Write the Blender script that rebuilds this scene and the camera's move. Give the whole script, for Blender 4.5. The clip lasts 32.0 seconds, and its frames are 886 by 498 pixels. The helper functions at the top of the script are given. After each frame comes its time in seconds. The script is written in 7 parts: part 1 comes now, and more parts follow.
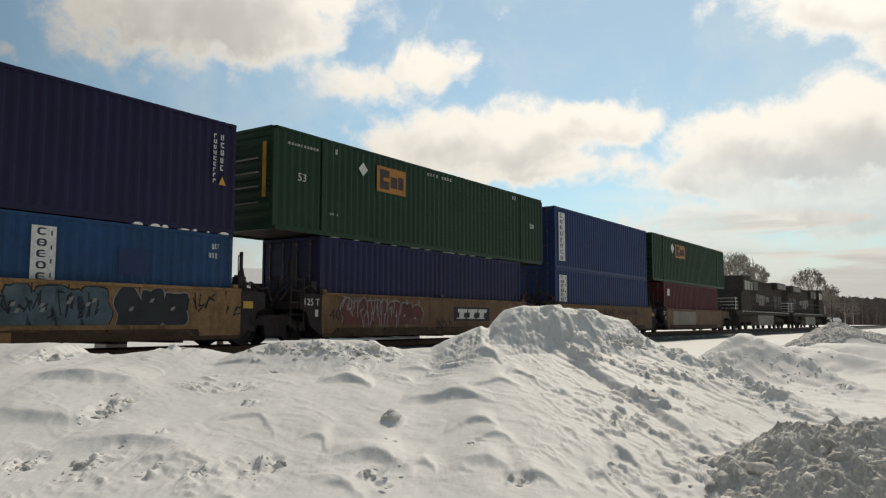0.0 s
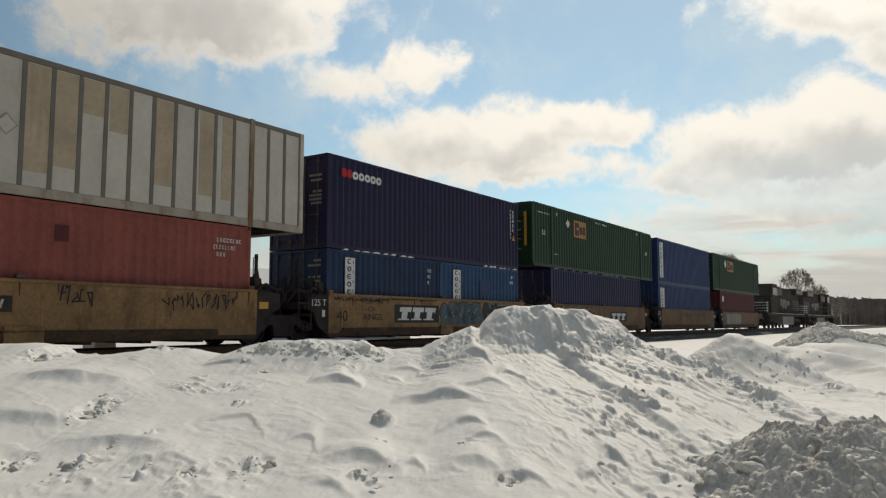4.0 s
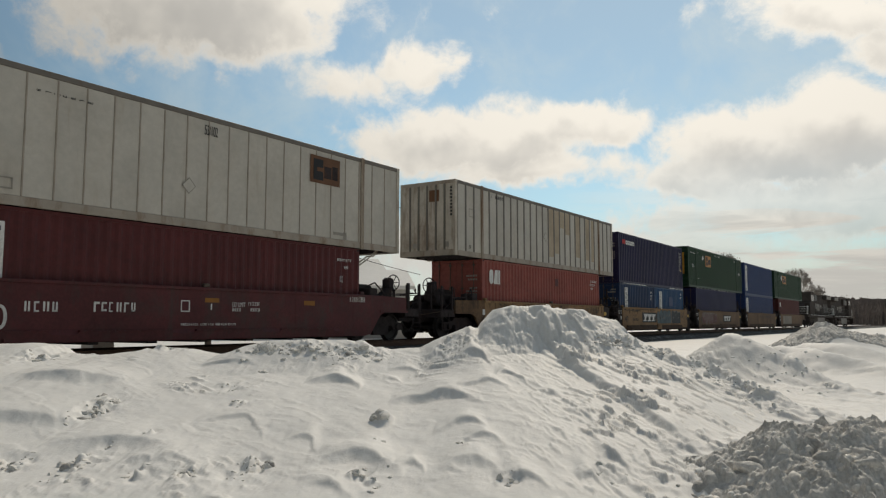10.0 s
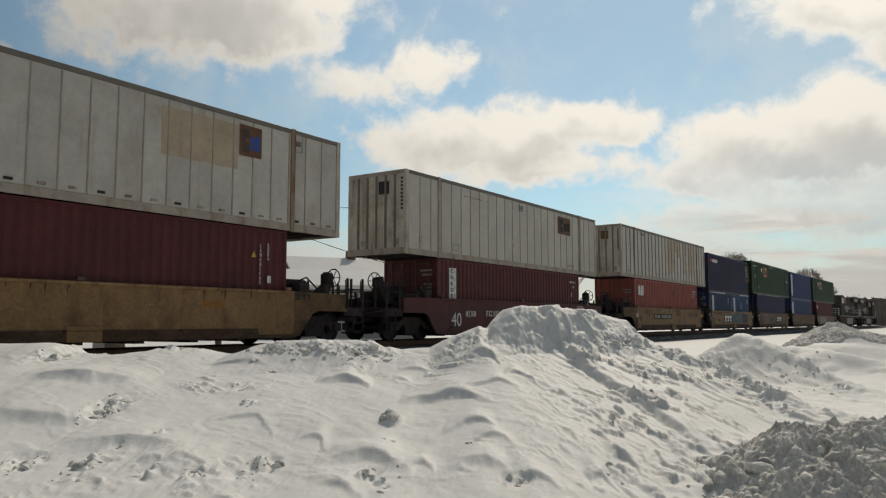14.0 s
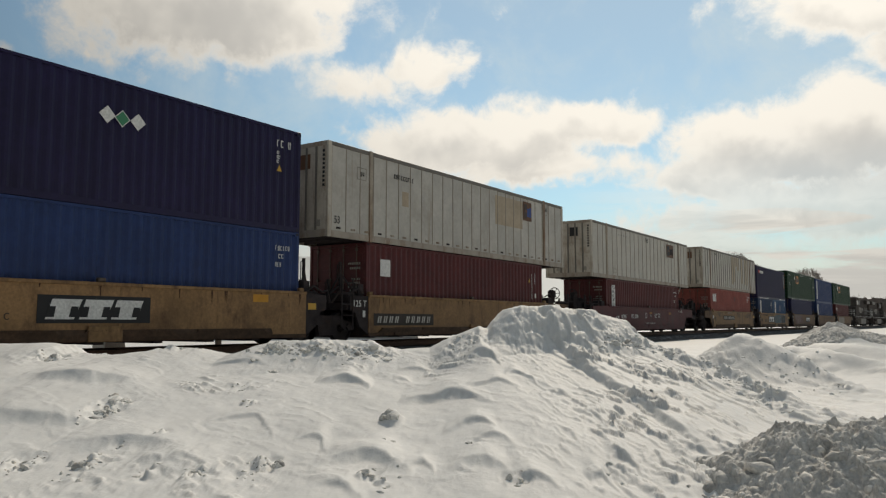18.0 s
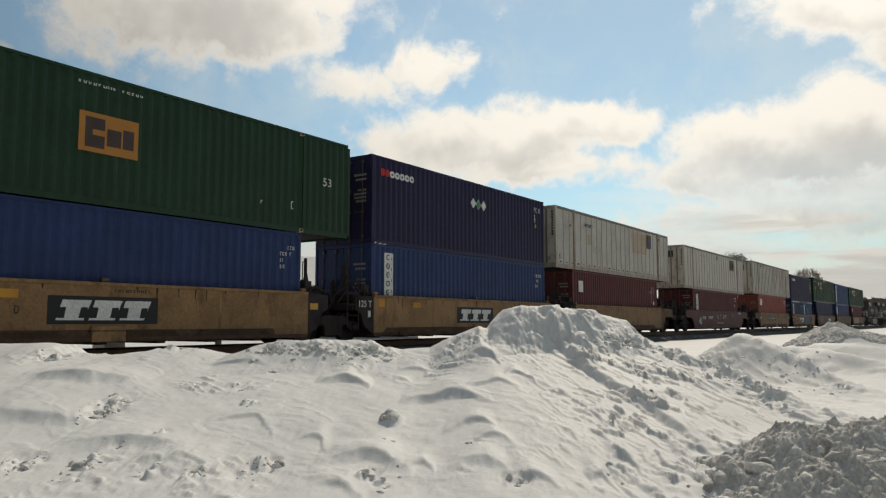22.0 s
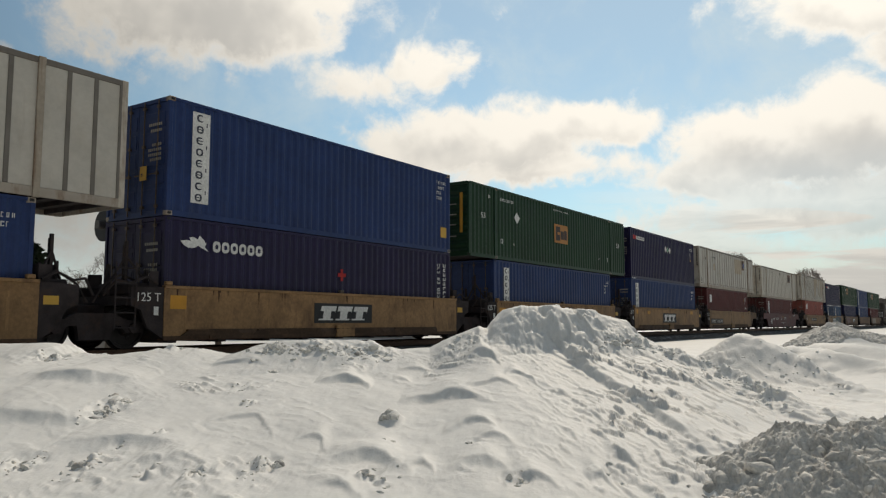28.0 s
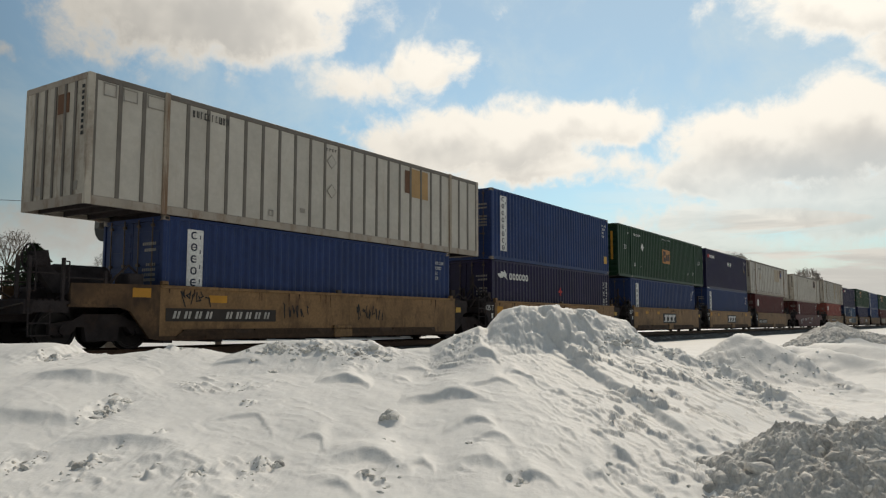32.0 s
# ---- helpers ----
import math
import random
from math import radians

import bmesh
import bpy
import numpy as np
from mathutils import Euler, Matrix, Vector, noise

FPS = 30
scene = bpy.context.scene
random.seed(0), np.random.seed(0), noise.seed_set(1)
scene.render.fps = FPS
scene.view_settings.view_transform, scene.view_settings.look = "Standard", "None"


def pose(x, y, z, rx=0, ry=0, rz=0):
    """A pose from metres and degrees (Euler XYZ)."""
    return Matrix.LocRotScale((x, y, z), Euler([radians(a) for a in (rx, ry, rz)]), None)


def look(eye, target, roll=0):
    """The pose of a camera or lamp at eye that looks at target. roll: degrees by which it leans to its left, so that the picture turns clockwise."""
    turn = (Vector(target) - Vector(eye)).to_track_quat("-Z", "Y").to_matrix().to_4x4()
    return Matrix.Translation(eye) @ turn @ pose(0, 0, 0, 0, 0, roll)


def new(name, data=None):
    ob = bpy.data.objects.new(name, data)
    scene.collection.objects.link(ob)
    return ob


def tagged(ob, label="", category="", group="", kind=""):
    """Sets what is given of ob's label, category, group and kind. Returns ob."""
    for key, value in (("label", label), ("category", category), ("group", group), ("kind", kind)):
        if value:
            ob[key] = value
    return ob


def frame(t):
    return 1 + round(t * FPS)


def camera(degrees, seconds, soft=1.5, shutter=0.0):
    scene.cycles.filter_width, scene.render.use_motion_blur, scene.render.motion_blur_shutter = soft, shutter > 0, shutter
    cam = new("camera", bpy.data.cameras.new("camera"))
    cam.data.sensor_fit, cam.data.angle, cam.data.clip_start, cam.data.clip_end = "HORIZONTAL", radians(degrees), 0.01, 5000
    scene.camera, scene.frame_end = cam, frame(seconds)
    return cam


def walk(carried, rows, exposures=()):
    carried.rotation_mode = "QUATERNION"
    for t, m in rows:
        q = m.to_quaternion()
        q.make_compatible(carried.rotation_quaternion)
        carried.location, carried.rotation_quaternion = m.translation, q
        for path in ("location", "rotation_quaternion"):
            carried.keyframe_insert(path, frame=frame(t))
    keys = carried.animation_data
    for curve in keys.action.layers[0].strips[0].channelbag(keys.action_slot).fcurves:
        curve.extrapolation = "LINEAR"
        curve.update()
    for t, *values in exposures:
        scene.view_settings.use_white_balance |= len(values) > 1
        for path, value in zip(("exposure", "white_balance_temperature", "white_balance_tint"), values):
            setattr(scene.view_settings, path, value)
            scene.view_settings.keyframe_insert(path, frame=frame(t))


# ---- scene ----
# The track runs along x (slightly curved), the train moves towards +x; rail tops lie at z = 0.
EYE = (0.0, -16.705, 0.62)
YAW, PITCH = 33.85, 5.455
cam = camera(59.97, 32.0, soft=1.25)
# small hand-set pans of the camera on its stand: seconds, degrees to the left
PANS = ((0, 0.124), (0.5, -0.139), (1, -0.277), (1.5, -0.386), (2, -0.475), (2.5, -0.525), (3, -0.54), (3.5, -0.56),
        (5.5, -0.664), (8, -0.693), (10.5, -0.699), (11, -0.613), (11.5, -0.382), (12, -0.115), (12.5, -0.05), (13, -0.035),
        (13.5, 0.0), (14, 0.0), (32, 0.0))
# the camera's own brightening and darkening: seconds, stops
EXPOSED = ((0, 0.08), (3, 0.06), (6, 0.0), (9, -0.04), (11, -0.07), (13.5, -0.08), (17, 0.0), (20, 0.03), (24, 0.05), (28, 0.07), (32, 0.07))
walk(cam, [(t, pose(*EYE, 90 + PITCH, 0, YAW - 90 + d)) for t, d in PANS], exposures=[(t, e, 7180, 11) for t, e in EXPOSED])

# ---- world, sun, exposure ----
SUN_AZ, SUN_EL = 16.0, 40.0      # degrees: from the track's direction towards the far side; above the horizon


def build_world():
    w = bpy.data.worlds.new("sky")
    scene.world = w
    w.use_nodes = True
    nt = w.node_tree
    nt.nodes.clear()
    N, L = nt.nodes.new, nt.links.new

    def math_(op, a, b=None, c=None, clamp=False):
        n = N("ShaderNodeMath")
        n.operation, n.use_clamp = op, clamp
        for i, v in enumerate((a, b, c)):
            if v is None:
                continue
            if isinstance(v, (int, float)):
                n.inputs[i].default_value = v
            else:
                L(v, n.inputs[i])
        return n.outputs[0]

    def dot(a, b):
        n = N("ShaderNodeVectorMath")
        n.operation = "DOT_PRODUCT"
        L(a, n.inputs[0])
        n.inputs[1].default_value = b
        return n.outputs["Value"]

    def mixc(f, a, b):
        n = N("ShaderNodeMix")
        n.data_type = "RGBA"
        L(f, n.inputs[0]) if not isinstance(f, float) else None
        for v, s in ((a, n.inputs[6]), (b, n.inputs[7])):
            if isinstance(v, tuple):
                s.default_value = (*v, 1)
            else:
                L(v, s)
        return n.outputs[2]

    def smooth(v, lo, hi):
        n = N("ShaderNodeMapRange")
        n.interpolation_type = "SMOOTHSTEP"
        L(v, n.inputs[0])
        n.inputs[1].default_value, n.inputs[2].default_value = lo, hi
        return n.outputs[0]

    def noise_(vec, scale, detail, rough=0.55, dist=0.0):
        n = N("ShaderNodeTexNoise")
        L(vec, n.inputs["Vector"])
        n.inputs["Scale"].default_value, n.inputs["Detail"].default_value = scale, detail
        n.inputs["Roughness"].default_value, n.inputs["Distortion"].default_value = rough, dist
        return n.outputs["Fac"]

    tc = N("ShaderNodeTexCoord").outputs["Generated"]
    sky = N("ShaderNodeTexSky")
    sky.sky_type, sky.sun_disc = "NISHITA", False
    sky.sun_elevation, sky.sun_rotation = radians(SUN_EL), radians(90 - SUN_AZ)
    sky.air_density, sky.dust_density = 1.0, 0.1
    # plane coordinates of the sky ahead: u to the right, v upwards, in tangents
    y0, p0 = radians(YAW), radians(PITCH)
    fw = (math.cos(p0) * math.cos(y0), math.cos(p0) * math.sin(y0), math.sin(p0))
    rt = (math.sin(y0), -math.cos(y0), 0)
    up = (-math.sin(p0) * math.cos(y0), -math.sin(p0) * math.sin(y0), math.cos(p0))
    d = math_("MAXIMUM", dot(tc, fw), 0.05)
    front = smooth(dot(tc, fw), 0.35, 0.75)
    def swing(scale, detail, amount, shift):
        off = N("ShaderNodeVectorMath")
        off.operation = "ADD"
        L(tc, off.inputs[0])
        off.inputs[1].default_value = (shift, shift * 0.7, -shift)
        return math_("MULTIPLY", math_("SUBTRACT", noise_(off.outputs[0], scale, detail, 0.6), 0.5), amount)
    u = math_("ADD", math_("ADD", math_("DIVIDE", dot(tc, rt), d), swing(9, 3, 0.16, 0)), swing(34, 3, 0.035, 9))
    v = math_("ADD", math_("ADD", math_("DIVIDE", dot(tc, up), d), swing(9, 3, 0.09, 3)), swing(34, 3, 0.035, 5))
    n1 = math_("SUBTRACT", noise_(tc, 11.0, 12, 0.68, 0.25), 0.5)
    n2 = math_("SUBTRACT", noise_(tc, 4.0, 6, 0.6, 0.2), 0.5)
    n3 = math_("SUBTRACT", noise_(tc, 16.0, 3, 0.5, 0.0), 0.5)
    # cumulus ahead: centre u, v, half width, half height, weight
    clouds = ((-0.30, 0.325, 0.19, 0.075, 1.4), (-0.41, 0.315, 0.10, 0.045, 0.95), (-0.29, 0.255, 0.05, 0.035, 0.8), (-0.17, 0.33, 0.08, 0.05, 0.85),
              (-0.10, 0.215, 0.11, 0.036, 0.78), (-0.02, 0.235, 0.055, 0.034, 0.85), (-0.13, 0.27, 0.03, 0.02, 0.55), (0.06, 0.31, 0.05, 0.02, 0.5),
              (0.07, 0.145, 0.15, 0.048, 1.15), (0.20, 0.16, 0.08, 0.035, 0.95), (-0.03, 0.125, 0.10, 0.035, 0.85), (0.13, 0.10, 0.14, 0.03, 0.95),
              (0.52, 0.315, 0.13, 0.045, 1.1), (0.60, 0.27, 0.06, 0.04, 0.9), (0.56, 0.16, 0.12, 0.07, 1.2), (0.45, 0.125, 0.13, 0.05, 1.3),
              (0.36, 0.09, 0.11, 0.035, 1.0), (0.55, 0.06, 0.24, 0.05, 1.05), (0.33, 0.035, 0.1, 0.025, 0.75), (0.25, -0.02, 0.6, 0.06, 0.8),
              (-0.5, 0.02, 0.14, 0.04, 0.8), (-0.36, 0.0, 0.12, 0.05, 0.85), (-0.2, -0.02, 0.14, 0.04, 0.7), (-0.5, -0.07, 0.4, 0.04, 0.85), (-0.585, 0.255, 0.04, 0.02, 0.6), (-0.47, 0.255, 0.012, 0.02, 0.5))
    dens, low = None, None
    for cu, cv, a, b, wgt in clouds:
        dv = math_("DIVIDE", math_("SUBTRACT", v, cv), b)
        e = math_("ADD", math_("POWER", math_("DIVIDE", math_("SUBTRACT", u, cu), a), 2.0), math_("POWER", dv, 2.0))
        g = math_("MULTIPLY", math_("EXPONENT", math_("MULTIPLY", e, -0.75)), wgt)
        dens = g if dens is None else math_("MAXIMUM", dens, g)
        k = math_("MULTIPLY", g, math_("SUBTRACT", 0.5, math_("MULTIPLY", dv, 0.55)))
        low = k if low is None else math_("MAXIMUM", low, k)
    ahead = math_("ADD", math_("MULTIPLY", dens, 1.05), math_("MULTIPLY", n1, 1.4))
    rest = math_("ADD", 0.54, math_("MULTIPLY", n2, 1.6))
    mixn = N("ShaderNodeMix")
    L(front, mixn.inputs[0]), L(rest, mixn.inputs[2]), L(ahead, mixn.inputs[3])
    dn = mixn.outputs[0]
    cover = smooth(dn, 0.33, 0.78)
    # thin layers of cloud low over the horizon
    lay = N("ShaderNodeVectorMath")
    lay.operation = "MULTIPLY"
    L(tc, lay.inputs[0])
    lay.inputs[1].default_value = (2.2, 2.2, 17.0)
    height = N("ShaderNodeSeparateXYZ")
    L(tc, height.inputs[0])
    low_band = math_("MULTIPLY", math_("SUBTRACT", 1.0, smooth(height.outputs[2], 0.10, 0.24)), smooth(u, 0.12, 0.40))
    layers = math_("MULTIPLY", smooth(noise_(lay.outputs[0], 1.5, 6, 0.6, 0.3), 0.46, 0.60), low_band)
    cover = math_("MAXIMUM", math_("MULTIPLY", cover, math_("SUBTRACT", 1.0, math_("MULTIPLY", low_band, 0.35))), layers)
    under = math_("ADD", low, math_("MULTIPLY", n3, 0.9))
    shade = math_("MULTIPLY", smooth(under, 0.25, 0.95), smooth(dn, 0.55, 0.95))
    streaky = math_("MULTIPLY", smooth(noise_(lay.outputs[0], 2.3, 5, 0.6, 0.3), 0.44, 0.64), low_band)
    shade = math_("MAXIMUM", shade, math_("MULTIPLY", streaky, 0.75))
    sz = N("ShaderNodeSeparateXYZ")
    L(tc, sz.inputs[0])
    grey = N("ShaderNodeMix")
    L(front, grey.inputs[0])
    grey.inputs[2].default_value = 1.15
    L(shade, grey.inputs[3])
    shade = grey.outputs[0]
    body = mixc(shade, (14.4, 14.4, 13.9), (9.5, 9.7, 9.7))
    # clouds glow more the nearer they stand to the sun
    sd = (math.cos(radians(SUN_AZ)) * math.cos(radians(SUN_EL)), math.sin(radians(SUN_AZ)) * math.cos(radians(SUN_EL)), math.sin(radians(SUN_EL)))
    near_sun = N("ShaderNodeMapRange")
    L(dot(tc, sd), near_sun.inputs[0])
    for i, v_ in enumerate((0.66, 0.93, 0.66, 1.04)):
        near_sun.inputs[i + 1].default_value = v_
    lit = N("ShaderNodeVectorMath")
    lit.operation = "SCALE"
    behind = N("ShaderNodeMapRange")
    L(dot(tc, sd), behind.inputs[0])
    for i, v_ in enumerate((-0.2, 0.65, 0.72, 1.0)):
        behind.inputs[i + 1].default_value = v_
    L(body, lit.inputs[0]), L(math_("MULTIPLY", near_sun.outputs[0], behind.outputs[0]), lit.inputs["Scale"])
    body = lit.outputs[0]
    tint = N("ShaderNodeMix")
    tint.data_type, tint.blend_type = "RGBA", "MULTIPLY"
    tint.inputs[0].default_value = 1.0
    tint.inputs[7].default_value = (1.30, 1.62, 1.62, 1)
    L(sky.outputs[0], tint.inputs[6])
    veil = math_("ADD", math_("MULTIPLY", smooth(noise_(tc, 5.5, 7, 0.62, 0.4), 0.42, 0.72), 0.42), 0.14)
    # thin bright mist round the sun
    veil = math_("ADD", veil, math_("MULTIPLY", smooth(dot(tc, sd), 0.80, 0.99), 0.22))
    col = mixc(cover, mixc(veil, tint.outputs[2], (9.0, 11.0, 12.2)), body)
    # the whole sky dims away from the sun
    glow = N("ShaderNodeMapRange")
    L(dot(tc, sd), glow.inputs[0])
    for i, v_ in enumerate((0.60, 0.86, 0.50, 1.0)):
        glow.inputs[i + 1].default_value = v_
    dimmed = N("ShaderNodeVectorMath")
    dimmed.operation = "SCALE"
    L(col, dimmed.inputs[0]), L(glow.outputs[0], dimmed.inputs["Scale"])
    col = dimmed.outputs[0]
    haze = math_("MULTIPLY", smooth(math_("MULTIPLY", sz.outputs[2], -1.0), -0.17, -0.01), 0.55)
    col = mixc(haze, col, mixc(smooth(u, -0.2, 0.4), (10.4, 11.8, 12.5), (8.9, 9.3, 9.4)))
    bg = N("ShaderNodeBackground")
    bg.inputs[1].default_value = 0.063
    L(col, bg.inputs[0])
    out = N("ShaderNodeOutputWorld")
    L(bg.outputs[0], out.inputs[0])


build_world()
sun = new("sun", bpy.data.lights.new("sun", "SUN"))
sun.data.energy, sun.data.angle, sun.data.color = 2.1, radians(1.0), (1.0, 0.935, 0.83)
sa, se = radians(SUN_AZ), radians(SUN_EL)
sun.matrix_world = look((math.cos(sa) * math.cos(se) * 80, math.sin(sa) * math.cos(se) * 80, math.sin(se) * 80), (0, 0, 0))

# ---- materials ----
MATS = {}


def material(name, colour, rough=0.6, metal=0.0, vary=0.12, scale=1.5, dirt=None, dirt_amount=0.0, streak=0.0,
             bump=0.0, bump_scale=40.0, per_object=0.0, fine=0.0, fine_scale=60.0, edge=0.06, gloss=0.3, blotch=0.0, island=0.0):
    """Paint, metal, wood, snow: a base colour with broad patches, fine grain, and dirt or rust in clumps or running streaks."""
    if name in MATS:
        return MATS[name]
    m = bpy.data.materials.new(name)
    m.use_nodes = True
    nt = m.node_tree
    N, L = nt.nodes.new, nt.links.new
    b = nt.nodes["Principled BSDF"]
    b.inputs["Roughness"].default_value, b.inputs["Metallic"].default_value = rough, metal
    b.inputs["Specular IOR Level"].default_value = gloss
    co = N("ShaderNodeTexCoord").outputs["Object"]
    if per_object:
        info, add = N("ShaderNodeObjectInfo"), N("ShaderNodeVectorMath")
        add.operation = "ADD"
        sc = N("ShaderNodeVectorMath")
        sc.operation = "SCALE"
        sc.inputs[0].default_value = (31.0, 17.0, 23.0)
        L(info.outputs["Random"], sc.inputs["Scale"])
        L(co, add.inputs[0]), L(sc.outputs[0], add.inputs[1])
        co = add.outputs[0]

    def noise_node(s, detail, vec=co, rough_=0.6):
        n = N("ShaderNodeTexNoise")
        n.inputs["Scale"].default_value, n.inputs["Detail"].default_value, n.inputs["Roughness"].default_value = s, detail, rough_
        L(vec, n.inputs["Vector"])
        return n.outputs["Fac"]

    def ramp(fac, lo, hi):
        r = N("ShaderNodeMapRange")
        L(fac, r.inputs[0])
        r.inputs[1].default_value, r.inputs[2].default_value = lo, hi
        r.inputs[3].default_value, r.inputs[4].default_value = 0.0, 1.0
        return r.outputs[0]

    def mix(fac, a, c2):
        n = N("ShaderNodeMix")
        n.data_type = "RGBA"
        L(fac, n.inputs[0])
        for v, s in ((a, n.inputs[6]), (c2, n.inputs[7])):
            if isinstance(v, tuple):
                s.default_value = (*v, 1)
            else:
                L(v, s)
        return n.outputs[2]

    dark = tuple(c * (1 - vary) for c in colour)
    lite = tuple(min(1, c * (1 + vary)) for c in colour)
    col = mix(ramp(noise_node(scale, 5), 0.3, 0.7), dark, lite)
    if fine:
        f = ramp(noise_node(fine_scale, 3), 0.35, 0.65)
        n = N("ShaderNodeMix")
        n.data_type, n.blend_type = "RGBA", "MULTIPLY"
        n.inputs[0].default_value = 1.0
        L(col, n.inputs[6])
        L(mix(f, (1 - fine,) * 3, (1.0, 1.0, 1.0)), n.inputs[7])
        col = n.outputs[2]
    if dirt:
        vec = co
        if streak:
            mp = N("ShaderNodeMapping")
            mp.inputs["Scale"].default_value = (1, 1, 1 - streak)
            L(co, mp.inputs[0])
            vec = mp.outputs[0]
        big = noise_node(2.2, 8, vec, 0.7)
        f = ramp(big, 0.62 - 0.3 * dirt_amount, 0.62 - 0.3 * dirt_amount + edge + 0.12)
        g = N("ShaderNodeMath")
        g.operation = "MULTIPLY"
        L(f, g.inputs[0])
        g.inputs[1].default_value = min(1.0, 0.45 + dirt_amount)
        col = mix(g.outputs[0], col, dirt)
        if blotch:
            f2 = ramp(noise_node(0.75, 9, co, 0.72), 0.50, 0.68)
            g2 = N("ShaderNodeMath")
            g2.operation = "MULTIPLY"
            L(f2, g2.inputs[0])
            g2.inputs[1].default_value = blotch
            col = mix(g2.outputs[0], col, dirt)
    if per_object:
        info = N("ShaderNodeObjectInfo")
        hsv = N("ShaderNodeHueSaturation")
        mr = N("ShaderNodeMapRange")
        L(info.outputs["Random"], mr.inputs[0])
        mr.inputs[3].default_value, mr.inputs[4].default_value = 1 - per_object, 1 + per_object
        L(mr.outputs[0], hsv.inputs["Value"])
        L(col, hsv.inputs["Color"])
        col = hsv.outputs[0]
    if island:
        # loose pieces differ from one another
        hsv, mr = N("ShaderNodeHueSaturation"), N("ShaderNodeMapRange")
        L(N("ShaderNodeNewGeometry").outputs["Random Per Island"], mr.inputs[0])
        mr.inputs[3].default_value, mr.inputs[4].default_value = 1 - island, 1 + island * 0.4
        L(mr.outputs[0], hsv.inputs["Value"])
        L(col, hsv.inputs["Color"])
        col = hsv.outputs[0]
    L(col, b.inputs["Base Color"])
    if bump:
        bn = N("ShaderNodeBump")
        bn.inputs["Strength"].default_value, bn.inputs["Distance"].default_value = bump, 0.02
        L(noise_node(bump_scale, 5), bn.inputs["Height"])
        L(bn.outputs[0], b.inputs["Normal"])
    MATS[name] = m
    return m


RUST, GRIME = (0.10, 0.045, 0.022), (0.05, 0.045, 0.04)
M_SNOW = material("snow", (0.87, 0.85, 0.81), 0.6, vary=0.03, scale=0.8, gloss=0.12, bump=0.22, bump_scale=30.0, fine=0.05, fine_scale=9.0, dirt=(0.66, 0.64, 0.60), dirt_amount=0.02)
M_CRUST = material("snow_crust", (0.80, 0.77, 0.715), 0.7, vary=0.15, scale=6.0, bump=0.8, bump_scale=25.0, dirt=(0.56, 0.53, 0.48), dirt_amount=0.25, island=0.12)
M_BALLAST = material("ballast", (0.10, 0.096, 0.09), 0.95, vary=0.4, scale=6.0, fine=0.4, fine_scale=22.0, bump=0.8, bump_scale=26.0, dirt=(0.5, 0.5, 0.51), dirt_amount=0.3)
M_RAIL = material("rail_steel", (0.10, 0.06, 0.042), 0.6, 0.5, vary=0.25, scale=4.0)
M_YELLOW = material("car_yellow", (0.29, 0.168, 0.076), 0.65, vary=0.22, scale=0.7, dirt=(0.065, 0.033, 0.02), dirt_amount=0.34, streak=0.62, per_object=0.08, blotch=0.55, fine=0.25, fine_scale=14.0)
M_RUSTRUN = material("dark_rust_run", (0.055, 0.026, 0.016), 0.8, vary=0.35, scale=9.0, fine=0.3)
# rust-streaked yellow, its base browned to stand in for haze over the far cars
M_HAZEDYELLOW = material("rusty_yellow_sill", (0.20, 0.115, 0.06), 0.7, vary=0.25, scale=1.1, dirt=(0.085, 0.045, 0.028), dirt_amount=0.45, streak=0.8, fine=0.25, fine_scale=14.0, per_object=0.08, blotch=0.7)
M_MAROONCAR = material("car_maroon", (0.092, 0.022, 0.024), 0.65, vary=0.2, scale=1.1, dirt=GRIME, dirt_amount=0.3, streak=0.7, fine=0.2, fine_scale=14.0, blotch=0.5)
# grimy car yellow with the shade over the trucks darkened into its colour
M_SHADEDDECK = material("grimy_deck_side", (0.15, 0.085, 0.042), 0.75, vary=0.3, scale=1.6, dirt=(0.035, 0.022, 0.016), dirt_amount=0.5, streak=0.5, fine=0.3, fine_scale=12.0, per_object=0.1, blotch=0.8)
M_DARK = material("underframe_dark", (0.047, 0.039, 0.040), 0.85, vary=0.35, scale=3.0, dirt=(0.070, 0.043, 0.033), dirt_amount=0.3, fine=0.3, gloss=0.12)
M_STEEL = material("worn_steel", (0.11, 0.085, 0.07), 0.55, 0.6, vary=0.3, scale=5.0, dirt=RUST, dirt_amount=0.3)
M_WHEEL = material("wheel_steel", (0.029, 0.026, 0.027), 0.6, 0.4, vary=0.3, scale=5.0, dirt=RUST, dirt_amount=0.2)
M_WHITEEND = material("stained_white_panel", (0.48, 0.44, 0.375), 0.6, vary=0.12, scale=0.9, dirt=(0.15, 0.09, 0.055), dirt_amount=0.42, streak=0.85, fine=0.1, fine_scale=7.0, per_object=0.05, blotch=0.6)
M_PURPLE = material("purple_blue_paint", (0.012, 0.008, 0.045), 0.5, vary=0.22, scale=0.7, dirt=(0.028, 0.022, 0.050), dirt_amount=0.06, streak=0.8, fine=0.2, fine_scale=8.0)
M_NAVY = material("navy_paint", (0.009, 0.010, 0.060), 0.5, vary=0.2, scale=0.7, dirt=(0.035, 0.03, 0.05), dirt_amount=0.15, streak=0.8, fine=0.2, fine_scale=8.0)
M_DULLBLUE = material("dull_blue_paint", (0.010, 0.030, 0.085), 0.55, vary=0.2, scale=0.8, dirt=(0.03, 0.04, 0.07), dirt_amount=0.2, streak=0.8, fine=0.2, fine_scale=8.0)
